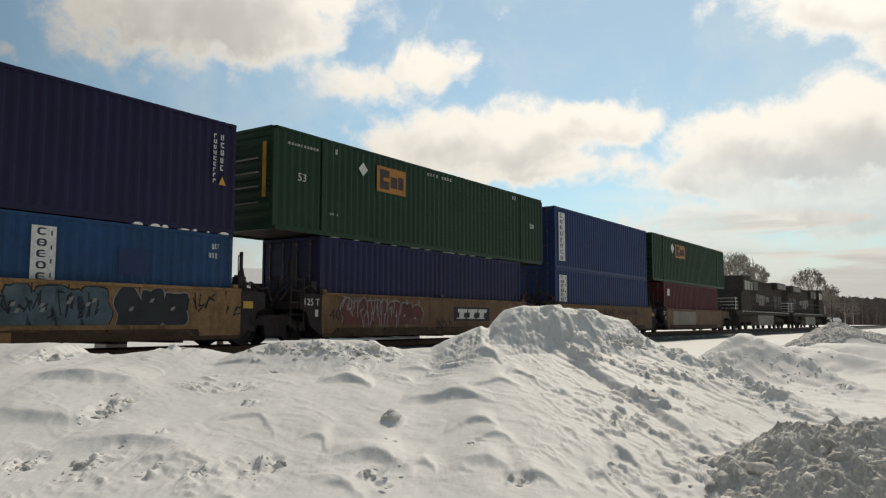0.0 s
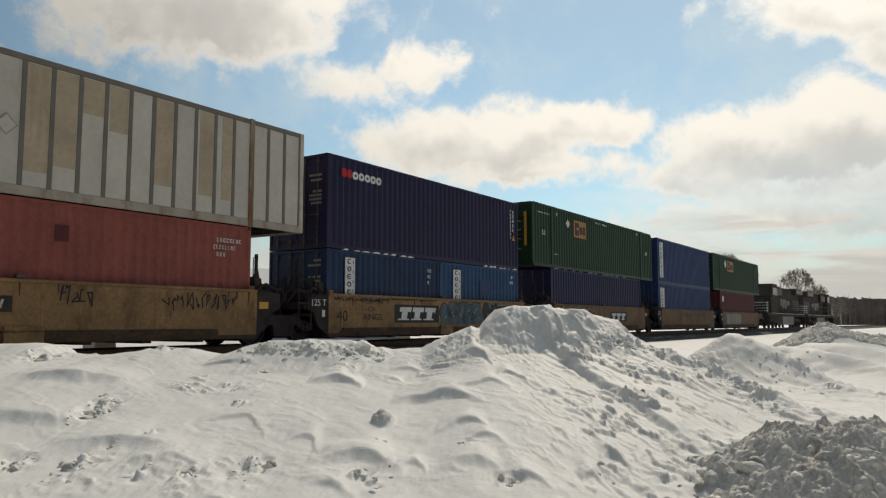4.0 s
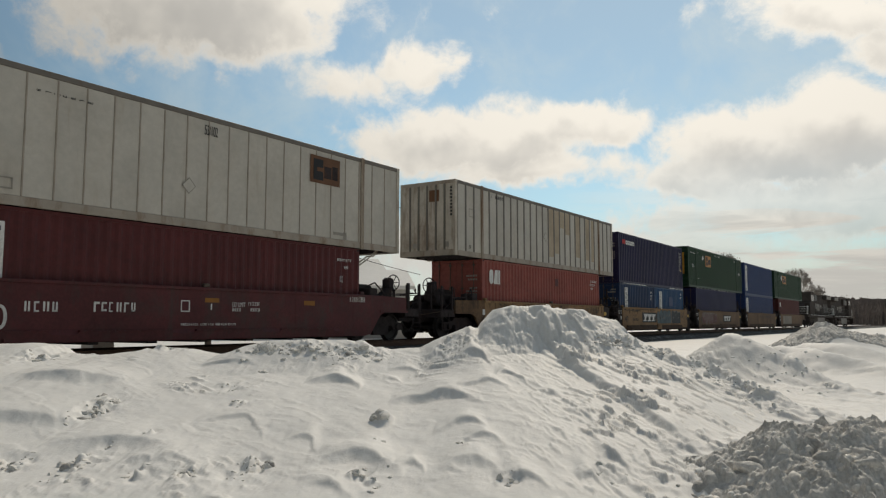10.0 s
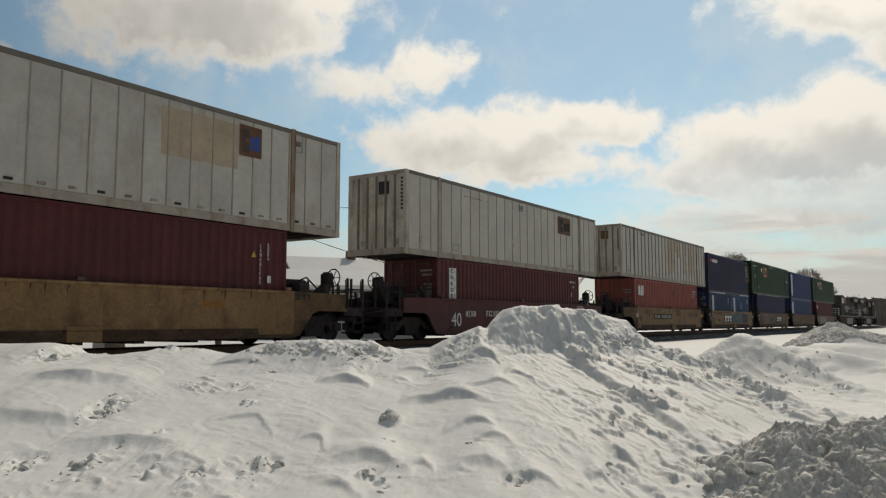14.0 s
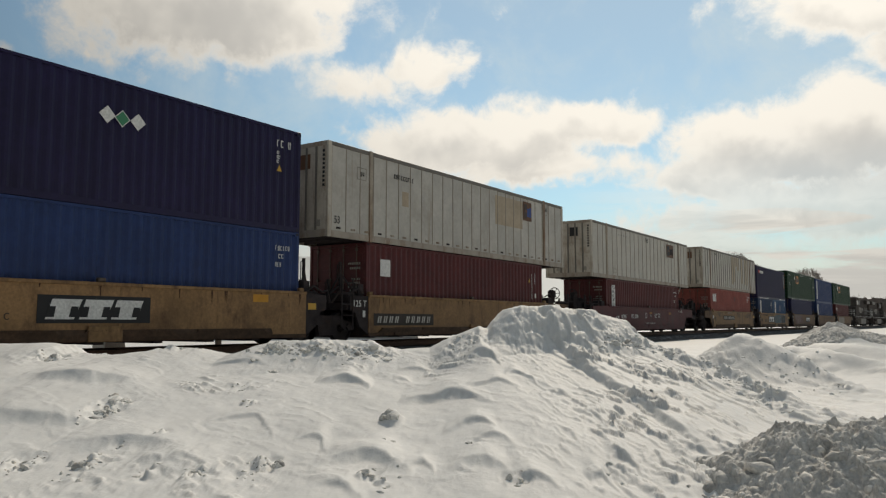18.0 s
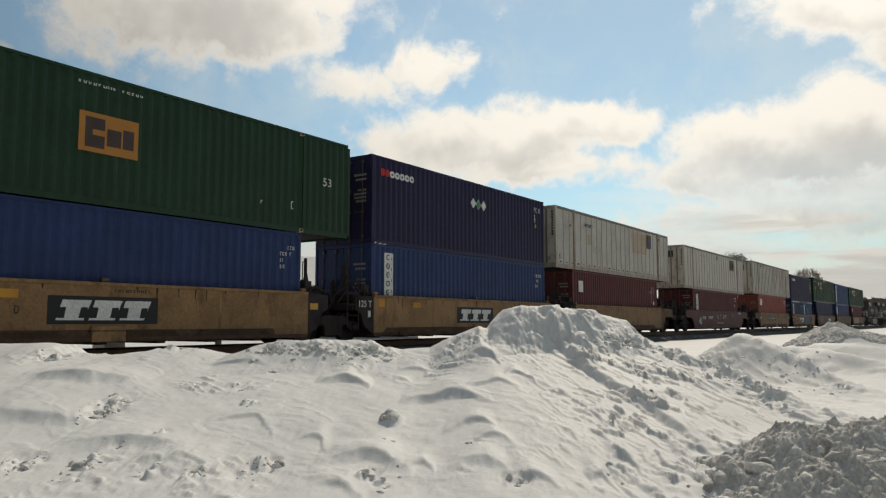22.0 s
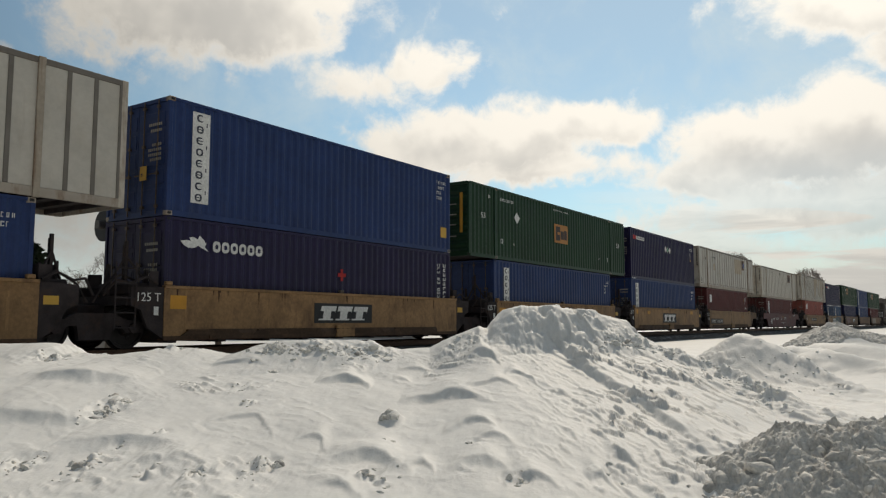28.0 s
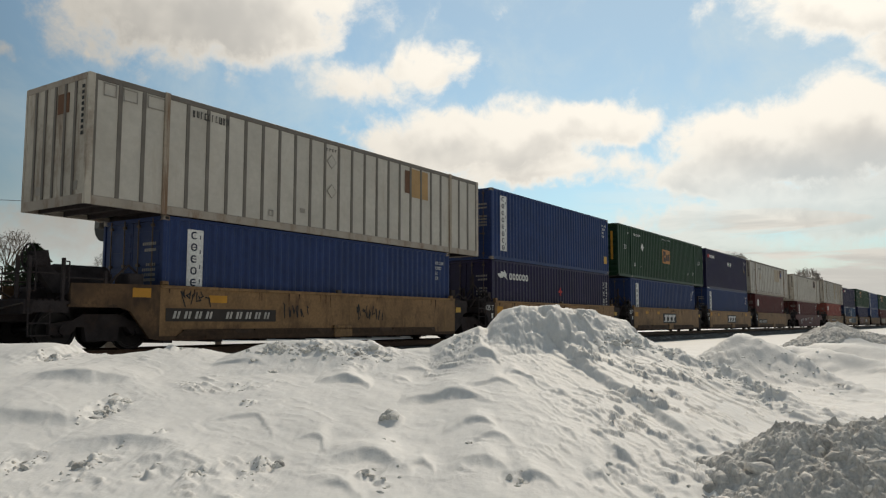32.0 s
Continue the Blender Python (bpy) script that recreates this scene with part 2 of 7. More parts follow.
M_SKYBLUE = material("bright_blue_paint", (0.009, 0.056, 0.15), 0.5, vary=0.18, scale=0.8, dirt=(0.03, 0.05, 0.09), dirt_amount=0.2, streak=0.8, fine=0.2, fine_scale=8.0)
M_BLUE = material("blue_paint", (0.013, 0.034, 0.122), 0.5, vary=0.18, scale=0.8, dirt=(0.03, 0.04, 0.09), dirt_amount=0.15, streak=0.8, fine=0.2, fine_scale=8.0)
M_GREEN = material("green_paint", (0.009, 0.038, 0.015), 0.5, vary=0.2, scale=0.8, dirt=(0.03, 0.05, 0.035), dirt_amount=0.18, streak=0.8, fine=0.2, fine_scale=8.0)
M_MAROON = material("maroon_paint", (0.092, 0.017, 0.018), 0.55, vary=0.2, scale=0.8, dirt=(0.06, 0.02, 0.016), dirt_amount=0.2, streak=0.8, fine=0.2, fine_scale=8.0)
M_CORAL = material("faded_red_paint", (0.27, 0.072, 0.058), 0.6, vary=0.15, scale=0.8, dirt=(0.17, 0.05, 0.03), dirt_amount=0.2, streak=0.75, fine=0.2, fine_scale=8.0)
M_WHITE = material("dirty_white_panel", (0.485, 0.46, 0.41), 0.6, vary=0.10, scale=0.9, dirt=(0.36, 0.30, 0.23), dirt_amount=0.14, streak=0.9, fine=0.08, fine_scale=7.0, per_object=0.05, blotch=0.22)
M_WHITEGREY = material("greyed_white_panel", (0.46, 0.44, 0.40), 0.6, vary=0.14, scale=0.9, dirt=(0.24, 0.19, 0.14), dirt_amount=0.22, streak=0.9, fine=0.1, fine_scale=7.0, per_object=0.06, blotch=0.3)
M_WHITEPOST = material("grey_post", (0.15, 0.135, 0.118), 0.6, vary=0.15, dirt=RUST, dirt_amount=0.15, streak=0.8)
M_WHITERAIL = material("dirty_white_frame", (0.33, 0.29, 0.245), 0.6, vary=0.15, dirt=(0.16, 0.09, 0.05), dirt_amount=0.36, streak=0.6)
M_RUSTPOST = material("rust_streaked_post", (0.36, 0.31, 0.25), 0.65, vary=0.15, dirt=(0.15, 0.075, 0.035), dirt_amount=0.55, streak=0.9, fine=0.15, fine_scale=9.0, per_object=0.1)
M_SILLBROWN = material("rusty_brown_flange", (0.085, 0.050, 0.030), 0.8, vary=0.3, scale=2.0, dirt=(0.04, 0.024, 0.016), dirt_amount=0.3, fine=0.3, fine_scale=12.0, per_object=0.15)
M_TAN = material("tan_patch", (0.40, 0.325, 0.235), 0.6, vary=0.15, scale=1.2, dirt=(0.25, 0.18, 0.11), dirt_amount=0.15, streak=0.9, fine=0.1, fine_scale=8.0)
M_PRINT = material("white_print", (0.72, 0.72, 0.70), 0.6, vary=0.1, fine=0.25, fine_scale=20.0)
M_PRINTBLK = material("black_print", (0.02, 0.02, 0.022), 0.6, vary=0.2, fine=0.2)
M_ORANGE = material("orange_panel", (0.42, 0.185, 0.04), 0.55, vary=0.12, fine=0.15)
M_BROWN = material("faded_brown_panel", (0.14, 0.065, 0.032), 0.6, vary=0.2, fine=0.2)
M_PRINTBLUE = material("blue_print", (0.03, 0.07, 0.24), 0.6, vary=0.1)
M_PRINTRED = material("red_print", (0.40, 0.02, 0.02), 0.6, vary=0.1)
M_LOCO = material("loco_black", (0.078, 0.066, 0.060), 0.85, vary=0.25, scale=1.0, dirt=(0.035, 0.03, 0.026), dirt_amount=0.25, streak=0.6, fine=0.2, gloss=0.05)
M_LOCOPANEL = material("weathered_grey_panel", (0.24, 0.22, 0.20), 0.7, vary=0.25, dirt=(0.08, 0.065, 0.05), dirt_amount=0.3, streak=0.6)
M_LOCOGREY = material("loco_grey", (0.10, 0.095, 0.09), 0.6, vary=0.2, dirt=(0.07, 0.06, 0.05), dirt_amount=0.2)
M_BARK = material("bark", (0.115, 0.09, 0.07), 0.9, vary=0.3, scale=6.0, fine=0.3)
M_NEEDLE = material("evergreen_needles", (0.03, 0.045, 0.025), 0.85, vary=0.4, scale=3.0)
M_TWIG = material("grey_twigs", (0.29, 0.255, 0.23), 0.95, vary=0.25, scale=2.0)
M_WOODS = material("winter_woods", (0.23, 0.19, 0.17), 0.95, vary=0.35, scale=0.12, fine=0.3, fine_scale=0.8)
M_CONCRETE = material("concrete", (0.42, 0.40, 0.37), 0.85, vary=0.15, fine=0.2, fine_scale=20.0)
M_SIDING = material("house_siding", (0.45, 0.43, 0.40), 0.7, vary=0.1)
M_DARKTRIM = material("dark_trim", (0.06, 0.045, 0.04), 0.7, vary=0.2)
M_YELLOWCARD = material("yellow_card", (0.55, 0.33, 0.06), 0.6, vary=0.1)
M_GLASS = material("dark_window_glass", (0.015, 0.018, 0.02), 0.08, vary=0.1)
M_GALV = material("galvanised_steel", (0.42, 0.43, 0.43), 0.4, 0.9, vary=0.15, scale=4.0)
M_DIRTSNOW = material("dirty_snow", (0.84, 0.80, 0.74), 0.75, vary=0.15, scale=3.0, dirt=(0.15, 0.12, 0.09), dirt_amount=0.25, bump=0.8, bump_scale=24.0, fine=0.25, fine_scale=30.0, island=0.5)


# ---- mesh helpers ----
def link_mesh(name, verts, faces, mat, parent=None, label="", smooth=False):
    me = bpy.data.meshes.new(name)
    me.from_pydata(verts, [], faces)
    if mat:
        me.materials.append(mat)
    if smooth:
        me.polygons.foreach_set("use_smooth", [True] * len(me.polygons))
    me.update()
    ob = new(name, me)
    if parent:
        ob.parent = parent
    if label:
        tagged(ob, label)
    return ob


class Shape:
    """Collects boxes, tubes and prisms as vertices and faces of one mesh."""

    def __init__(self):
        self.v, self.f = [], []

    def add(self, v, f):
        o = len(self.v)
        self.v += [tuple(p) for p in v]
        self.f += [tuple(i + o for i in q) for q in f]
        return self

    def box(self, x0, x1, y0, y1, z0, z1, bevel=0.0):
        if bevel <= 0:
            v = [(x, y, z) for x in (x0, x1) for y in (y0, y1) for z in (z0, z1)]
            return self.add(v, [(0, 1, 3, 2), (4, 6, 7, 5), (0, 4, 5, 1), (2, 3, 7, 6), (0, 2, 6, 4), (1, 5, 7, 3)])
        bm = bmesh.new()
        bmesh.ops.create_cube(bm, size=1)
        bmesh.ops.scale(bm, vec=(x1 - x0, y1 - y0, z1 - z0), verts=bm.verts)
        bmesh.ops.translate(bm, vec=((x0 + x1) / 2, (y0 + y1) / 2, (z0 + z1) / 2), verts=bm.verts)
        bmesh.ops.bevel(bm, geom=bm.edges[:], offset=bevel, segments=1, affect="EDGES")
        self.bm(bm)
        return self

    def bm(self, bm):
        bm.verts.index_update()
        self.add([v.co[:] for v in bm.verts], [[v.index for v in f.verts] for f in bm.faces])
        bm.free()
        return self

    def prism(self, outline, axis, a, b):
        """An outline of 2D points drawn out along an axis from a to b."""
        n = len(outline)

        def at(p, c):
            return {"x": (c, p[0], p[1]), "y": (p[0], c, p[1]), "z": (p[0], p[1], c)}[axis]
        v = [at(p, a) for p in outline] + [at(p, b) for p in outline]
        f = [tuple(range(n)), tuple(range(2 * n - 1, n - 1, -1))]
        f += [(i, i + n, (i + 1) % n + n, (i + 1) % n) for i in range(n)]
        return self.add(v, f)

    def tube(self, p, q, r, sides=8, r2=None):
        p, q = Vector(p), Vector(q)
        d = (q - p)
        t = d.normalized().to_track_quat("Z", "Y").to_matrix()
        r2 = r if r2 is None else r2
        v = []
        for c, rad in ((p, r), (q, r2)):
            for i in range(sides):
                a = 2 * math.pi * i / sides
                v.append(c + t @ Vector((math.cos(a) * rad, math.sin(a) * rad, 0)))
        f = [tuple(range(sides - 1, -1, -1)), tuple(range(sides, 2 * sides))]
        f += [(i, (i + 1) % sides, (i + 1) % sides + sides, i + sides) for i in range(sides)]
        return self.add(v, f)

    def path(self, pts, r, sides=8):
        for a, b in zip(pts, pts[1:]):
            self.tube(a, b, r, sides)
        return self

    def ring(self, c, axis, R, r, n=20, m=6):
        """A torus round the axis through c."""
        v, f = [], []
        for i in range(n):
            a = 2 * math.pi * i / n
            for j in range(m):
                b = 2 * math.pi * j / m
                rad, h = R + r * math.cos(b), r * math.sin(b)
                q = {"x": (h, rad * math.cos(a), rad * math.sin(a)), "y": (rad * math.cos(a), h, rad * math.sin(a)),
                     "z": (rad * math.cos(a), rad * math.sin(a), h)}[axis]
                v.append(tuple(c[k] + q[k] for k in range(3)))
        for i in range(n):
            for j in range(m):
                f.append((i * m + j, ((i + 1) % n) * m + j, ((i + 1) % n) * m + (j + 1) % m, i * m + (j + 1) % m))
        return self.add(v, f)

    def obj(self, name, mat, parent=None, label="", smooth=False):
        return link_mesh(name, self.v, self.f, mat, parent, label, smooth)


def thing(name, label, category, group="", at=None):
    ob = new(name)
    ob.empty_display_size = 0.2
    if at is not None:
        ob.matrix_world = at
    return tagged(ob, label, category, group)

# ---- ground: one sheet of snow from the plough bank to the horizon ----
CURVE = -8.466e-5                     # the track's bend: y = CURVE * x * x


def lattice(x, y, seed):
    """Smooth value noise on numpy arrays, 0 to 1."""
    xi, yi = np.floor(x).astype(np.int64), np.floor(y).astype(np.int64)
    fx, fy = x - xi, y - yi
    fx, fy = fx * fx * (3 - 2 * fx), fy * fy * (3 - 2 * fy)

    def h(a, b):
        n = (a * 374761393 + b * 668265263 + seed * 982451653) & 0x7FFFFFFF
        n = ((n ^ (n >> 13)) * 1274126177) & 0x7FFFFFFF
        return ((n ^ (n >> 16)) & 0xFFFF) / 65535.0
    return (h(xi, yi) * (1 - fx) + h(xi + 1, yi) * fx) * (1 - fy) + (h(xi, yi + 1) * (1 - fx) + h(xi + 1, yi + 1) * fx) * fy


def fractal(x, y, seed, octaves=4, gain=0.5):
    total, amp, norm = 0, 1.0, 0
    for i in range(octaves):
        total = total + amp * lattice(x * 2 ** i + 13.7 * i, y * 2 ** i - 7.1 * i, seed + i)
        norm += amp
        amp *= gain
    return total / norm - 0.5


def sstep(x, a, b):
    t = np.clip((x - a) / (b - a), 0, 1)
    return t * t * (3 - 2 * t)


def mound(x, y, cx, cy, turn, a, b, h, power=2.0, side=2.2):
    c, s = math.cos(radians(turn)), math.sin(radians(turn))
    u, v = (x - cx) * c + (y - cy) * s, -(x - cx) * s + (y - cy) * c
    return h * np.exp(-(np.abs(u / a) ** power) - np.abs(v / b) ** min(power, side))


# the bank is laid out along the street's edge: p along it to the right, q away from the eye
CP, SP = math.cos(radians(YAW)), math.sin(radians(YAW))


# the plough bank's crest: height along p, with the tall cut heap between 0.6 and 2.6
CREST_P = (-9.0, -5.77, -5.2, -4.95, -4.8, -4.29, -3.85, -3.55, -3.2, -2.8, -2.44, -2.1, -1.35, -0.9, -0.78, -0.54, -0.17, 0.02, 0.46, 0.56, 0.64, 0.80, 1.0, 1.38, 1.72, 1.9, 2.11, 2.36, 2.5, 2.6, 2.75, 2.95, 3.25, 3.6, 4.4, 9.0)
CREST_Z = (0.28, 0.30, 0.31, 0.27, 0.16, 0.11, 0.18, 0.26, 0.25, 0.18, 0.29, 0.37, 0.37, 0.36, 0.29, 0.26, 0.28, 0.38, 0.56, 0.50, 0.63, 0.77, 0.835, 0.825, 0.76, 0.77, 0.70, 0.64, 0.50, 0.40, 0.28, 0.18, 0.06, -0.22, -0.42, -0.5)
# heaps further along: p, q, turn, half length, half width, height, squareness
HEAPS = ((4.85, 12.7, 8, 0.72, 1.5, 0.74, 1.8), (5.35, 11.7, -62, 1.1, 0.30, 0.22, 2.0), (7.1, 15.8, -50, 1.4, 0.8, 0.46, 1.8), (8.1, 14.8, -58, 1.3, 0.35, 0.18, 2.0),
         (14.2, 28.0, -5, 1.3, 1.5, 0.78, 1.8), (16.4, 29.0, 5, 2.4, 1.3, 0.50, 1.7), (10.6, 20.5, -50, 1.5, 0.7, 0.45, 2.0), (3.0, 5.40, 24, 0.98, 0.62, 0.27, 2.2), (-0.48, 7.08, 0, 0.07, 0.10, 0.09, 2.6))
# ledges in the packed snow, from p, q to p, q, height, reach; the side to the right of the way stands higher
LEDGES = ((1.24, 9.95, 1.44, 8.7, 0.085, 0.5), (1.42, 9.0, 1.74, 7.3, 0.085, 0.5), (1.70, 7.6, 1.94, 5.9, 0.07, 0.45), (2.75, 8.6, 2.95, 7.2, 0.03, 0.3))
# drifts with a lip towards the street: p, q, half width, depth behind, height, bend, depth of the lip
DRIFTS = ((-1.10, 8.67, 0.33, 0.45, 0.13, 0.35, 0.16), (0.01, 7.88, 0.46, 0.55, 0.14, 0.5, 0.2), (0.47, 9.13, 0.2, 0.4, 0.09, 0.5, 0.16), (0.22, 6.81, 0.24, 0.3, 0.07, 0.25, 0.1),
          (0.39, 6.40, 0.16, 0.2, 0.05, 0.2, 0.08), (-0.57, 6.17, 0.38, 0.5, 0.12, 0.35, 0.22), (0.22, 5.90, 0.24, 0.35, 0.08, 0.3, 0.16), (0.60, 5.55, 0.2, 0.3, 0.07, 0.25, 0.1),
          (1.13, 7.55, 0.12, 0.25, 0.07, 0.15, 0.1), (-0.33, 9.25, 0.2, 0.3, 0.05, 0.2, 0.08), (-0.46, 8.78, 0.1, 0.2, 0.04, 0.2, 0.07), (1.13, 5.60, 0.1, 0.25, 0.06, 0.4, 0.08), (1.89, 5.95, 0.16, 0.4, 0.07, 0.4, 0.12))
LOW_DRIFTS = ((-2.52, 9.51, 0.45, 0.5, 0.05, 0.25, 0.08), (-3.84, 8.21, 0.66, 0.5, 0.14, -0.25, 0.24), (-3.67, 7.0, 0.6, 0.4, 0.10, 0.1, 0.22), (-2.59, 6.47, 0.6, 0.5, 0.11, 0.3, 0.25), (-1.8, 7.22, 0.35, 0.4, 0.05, 0.7, 0.1),
              (-1.08, 6.7, 0.2, 0.3, 0.05, 0.5, 0.08), (-0.17, 6.04, 0.12, 0.2, 0.05, 0.3, 0.08), (-2.02, 6.05, 0.35, 0.4, 0.07, 0.4, 0.16), (-1.6, 9.78, 0.3, 0.4, 0.05, 0.3, 0.1), (0.04, 9.49, 0.15, 0.3, 0.05, 0.5, 0.08),
              (0.8, 8.34, 0.14, 0.25, 0.06, 0.5, 0.08), (0.5, 8.02, 0.25, 0.3, 0.06, 0.3, 0.09), (1.35, 5.93, 0.12, 0.3, 0.05, 0.5, 0.08), (-0.74, 5.57, 0.25, 0.3, 0.05, 0.3, 0.1))
# clumps of broken crust: p, q, half width, half depth, height
CLUMPS = ((-3.15, 7.32, 0.14, 0.42, 0.11), (-4.81, 9.44, 0.19, 0.3, 0.12), (-2.74, 6.01, 0.1, 0.14, 0.09), (-3.19, 5.96, 0.14, 0.2, 0.1), (-2.17, 5.72, 0.1, 0.14, 0.06), (-1.8, 5.72, 0.12, 0.14, 0.08), (-1.45, 5.76, 0.08, 0.12, 0.08),
          (-1.32, 5.98, 0.12, 0.16, 0.1), (-2.37, 6.64, 0.07, 0.1, 0.06), (-2.17, 8.3, 0.2, 0.22, 0.05), (-1.9, 7.66, 0.08, 0.12, 0.06), (-0.53, 5.76, 0.12, 0.14, 0.1), (-0.41, 5.54, 0.06, 0.08, 0.07), (-3.45, 10.0, 0.25, 0.2, 0.08),
          (-2.64, 6.36, 0.05, 0.08, 0.05), (-2.71, 5.68, 0.1, 0.1, 0.05), (0.5, 5.5, 0.1, 0.1, 0.07), (0.25, 6.27, 0.04, 0.07, 0.07), (1.31, 5.6, 0.12, 0.25, 0.05))
# stretches of rubble along the crest: p, q, half width, half depth, height
RUBBLE = ((-1.75, 9.8, 0.40, 0.16, 0.055), (-1.0, 9.7, 0.30, 0.18, 0.06), (-2.1, 9.85, 0.16, 0.14, 0.09), (2.75, 9.4, 0.14, 0.3, 0.12), (3.05, 8.8, 0.12, 0.45, 0.12), (3.26, 8.0, 0.14, 0.55, 0.14), (2.35, 9.45, 0.22, 0.14, 0.09), (0.3, 9.6, 0.3, 0.25, 0.08))


def steepness(p):
    """How fast the bank rises from the street; more so under the tall heap."""
    return 0.152 + 0.044 * sstep(p, -0.3, 0.6) * (1 - sstep(p, 2.3, 3.2))


def chunky(x, y, seed):
    """Broken plates and lumps with sharp cracks between them, 0 to about 0.5."""
    a = fractal(x, y, seed, 4, 0.55)
    b = fractal(x * 1.7 + 0.8 * a, y * 1.7 - 0.8 * a, seed + 7, 3, 0.5)
    return np.abs(a) * 0.7 + np.clip(np.round(b * 9) / 9 * 0.6 + b * 0.4, 0, 1)


def terrain(x, y):
    ty = y - CURVE * x * x
    p, q = (x - EYE[0]) * SP - (y - EYE[1]) * CP, (x - EYE[0]) * CP + (y - EYE[1]) * SP
    w = np.abs(p)
    # flat land at trackside, a shallow bed under the ballast
    bed = np.exp(-(ty / 3.4) ** 4)
    land = (-0.42 + 0.12 * fractal(x / 9, y / 9, 5, 3)) * (1 - bed) - 0.46 * bed
    # the plough bank: a long slope up from the street to a crest, steeper behind; its far end turns back to the street
    crest = 10.0 - 2.6 * np.clip(p - 2.55, 0, 1.6) - 0.3 * np.clip(p - 4.15, 0, 9)
    pw = p + 0.08 * fractal(p / 0.3, q / 0.5, 15, 4, 0.6)
    line = np.interp(pw, CREST_P, CREST_Z)
    street = -0.72 + 0.04 * fractal(x / 3, y / 3, 9, 3)
    k = steepness(p)
    top = np.minimum(-0.72 + k * (crest - 4.2), line)
    rise = np.clip((q - 4.2) / (crest - 4.2), 0, 1)
    slope = street + (top - street) * rise
    fall = sstep(q, crest + 0.35, crest + 1.9)
    z = np.where(q < crest, slope, top) * (1 - fall) + land * fall
    z = np.where((w > 14) | (q < 0), np.where(q < 12, z * (1 - sstep(w, 14, 30)) + (-0.6) * sstep(w, 14, 30), z), z)
    # what stands above the even crest: a cut face towards the street, fluted towards its right end
    extra = np.clip(line - top, 0, 1)
    tall = np.clip(extra * 2.4, 0, 1)
    fluted = 0.55 + 0.45 * sstep(p, 1.1, 1.7)
    toe = crest - 1.35 + 0.55 * np.clip(extra / 0.45, 0, 1) + 0.35 * fractal(p / 0.5, q / 2.0, 19, 4, 0.6)
    flute = np.abs(fractal(p / 0.30 - 0.5 * q, q / 0.8, 53, 4, 0.6)) * tall * fluted
    chips = (chunky(p / 0.26, q / 0.30, 59) - 0.05) * tall * (0.3 + 0.7 * fluted)
    face = np.clip((q - 0.35 * flute - 0.50 * chips - toe) / (crest + 0.1 - toe), 0, 1)
    face = 0.55 * np.minimum(face * 1.25, 1) + 0.45 * face * face * (3 - 2 * face)
    z = z + extra * face * (1 - sstep(q, crest + 0.9, crest + 2.3))
    for hp, hq, turn, a, b, h, power in HEAPS:
        z = z + mound(p + 0.16 * fractal(p / 0.5, q / 0.8, 23, 4, 0.6), q + 0.2 * fractal(p / 0.6, q / 0.6, 25, 4, 0.6), hp, hq, turn, a, b, h, power, 2.6)
    z = z + mound(p, q, -4.4, 8.3, 0, 1.2, 1.9, 0.18, 2.0)
    ragged = 0.13 * fractal(p / 0.5, q / 0.9, 71, 5, 0.62) + 0.06 * fractal(p / 0.10, q / 0.22, 79, 3, 0.6)
    for p0, q0, p1, q1, h, reach in LEDGES:
        dp, dq = p1 - p0, q1 - q0
        n = math.hypot(dp, dq)
        u, v = ((p - p0) * dp + (q - q0) * dq) / n, (-(p - p0) * dq + (q - q0) * dp) / n + ragged
        ends = sstep(u, -0.2, 0.3) * (1 - sstep(u, n - 0.5, n + 0.15))
        z = z + h * ends * np.where(v > 0, sstep(v, 0, 0.085) * np.exp(-(np.maximum(v, 0) / reach) ** 1.5), 0)
    flaw = 1 + 0.8 * fractal(p / 0.16, q / 0.3, 76, 3, 0.6)
    lipwob, sidewob = 0.20 * fractal(p / 0.34, q / 0.6, 75, 3, 0.45), 0.16 * fractal(p / 0.3, q / 0.6, 73, 4, 0.6)
    for dp, dq, a, b, h, bend, lip_ in DRIFTS + LOW_DRIFTS:
        u = (p - dp + sidewob) / a
        v = q - (dq - bend * (np.maximum(u, 0) ** 2 + 0.3 * np.minimum(u, 0) ** 2) + lipwob)
        z = z + 0.62 * h * np.clip(1 - np.abs(u) ** 1.6, 0, 1) * np.where(v > 0, np.exp(-(np.maximum(v, 0) / b) ** 2), np.clip(1 + v / (0.85 * lip_ * flaw), 0, 1) ** 1.6)
    broken = chunky(p / 0.15, q / 0.22, 77)
    for cp, cq, a, b, h in CLUMPS + RUBBLE:
        m = np.exp(-(((p - cp + 1.2 * sidewob) / a) ** 2 + ((q - cq) / b) ** 2) ** 1.3)
        z = z + h * m * (2.3 * broken - 0.40)
    # wind-packed surface: soft swells, and scars that fan out down the bank
    far = 1 - sstep(q, 26, 45)
    side = (1 - sstep(w, 12, 22)) * sstep(q, 2.5, 4.5) * far * (1 - bed)
    on = side * (0.25 + 0.75 * (1 - sstep(q, crest + 0.3, crest + 2.0)) + 0.5 * sstep(p, 3.2, 4.5))
    right = sstep(p, 0.4, 1.7)
    wp, wq = p + 0.14 * fractal(p / 0.6, q / 1.2, 61, 3), q + 0.3 * fractal(p / 0.6, q / 1.2, 67, 3)

    def scars(across, lengthwise, seed, size, lo):
        c = fractal(across / size, lengthwise / (size * 4.5), seed, 4, 0.55)
        return sstep(c, lo, lo + 0.05) * np.clip(1 - (c - lo) * 2.4, 0, 1)
    patch = sstep(fractal(p / 0.55, q / 1.0, 41, 3), 0.03, 0.16)
    ra, rl = wp + 0.37 * wq, wq - 0.37 * wp
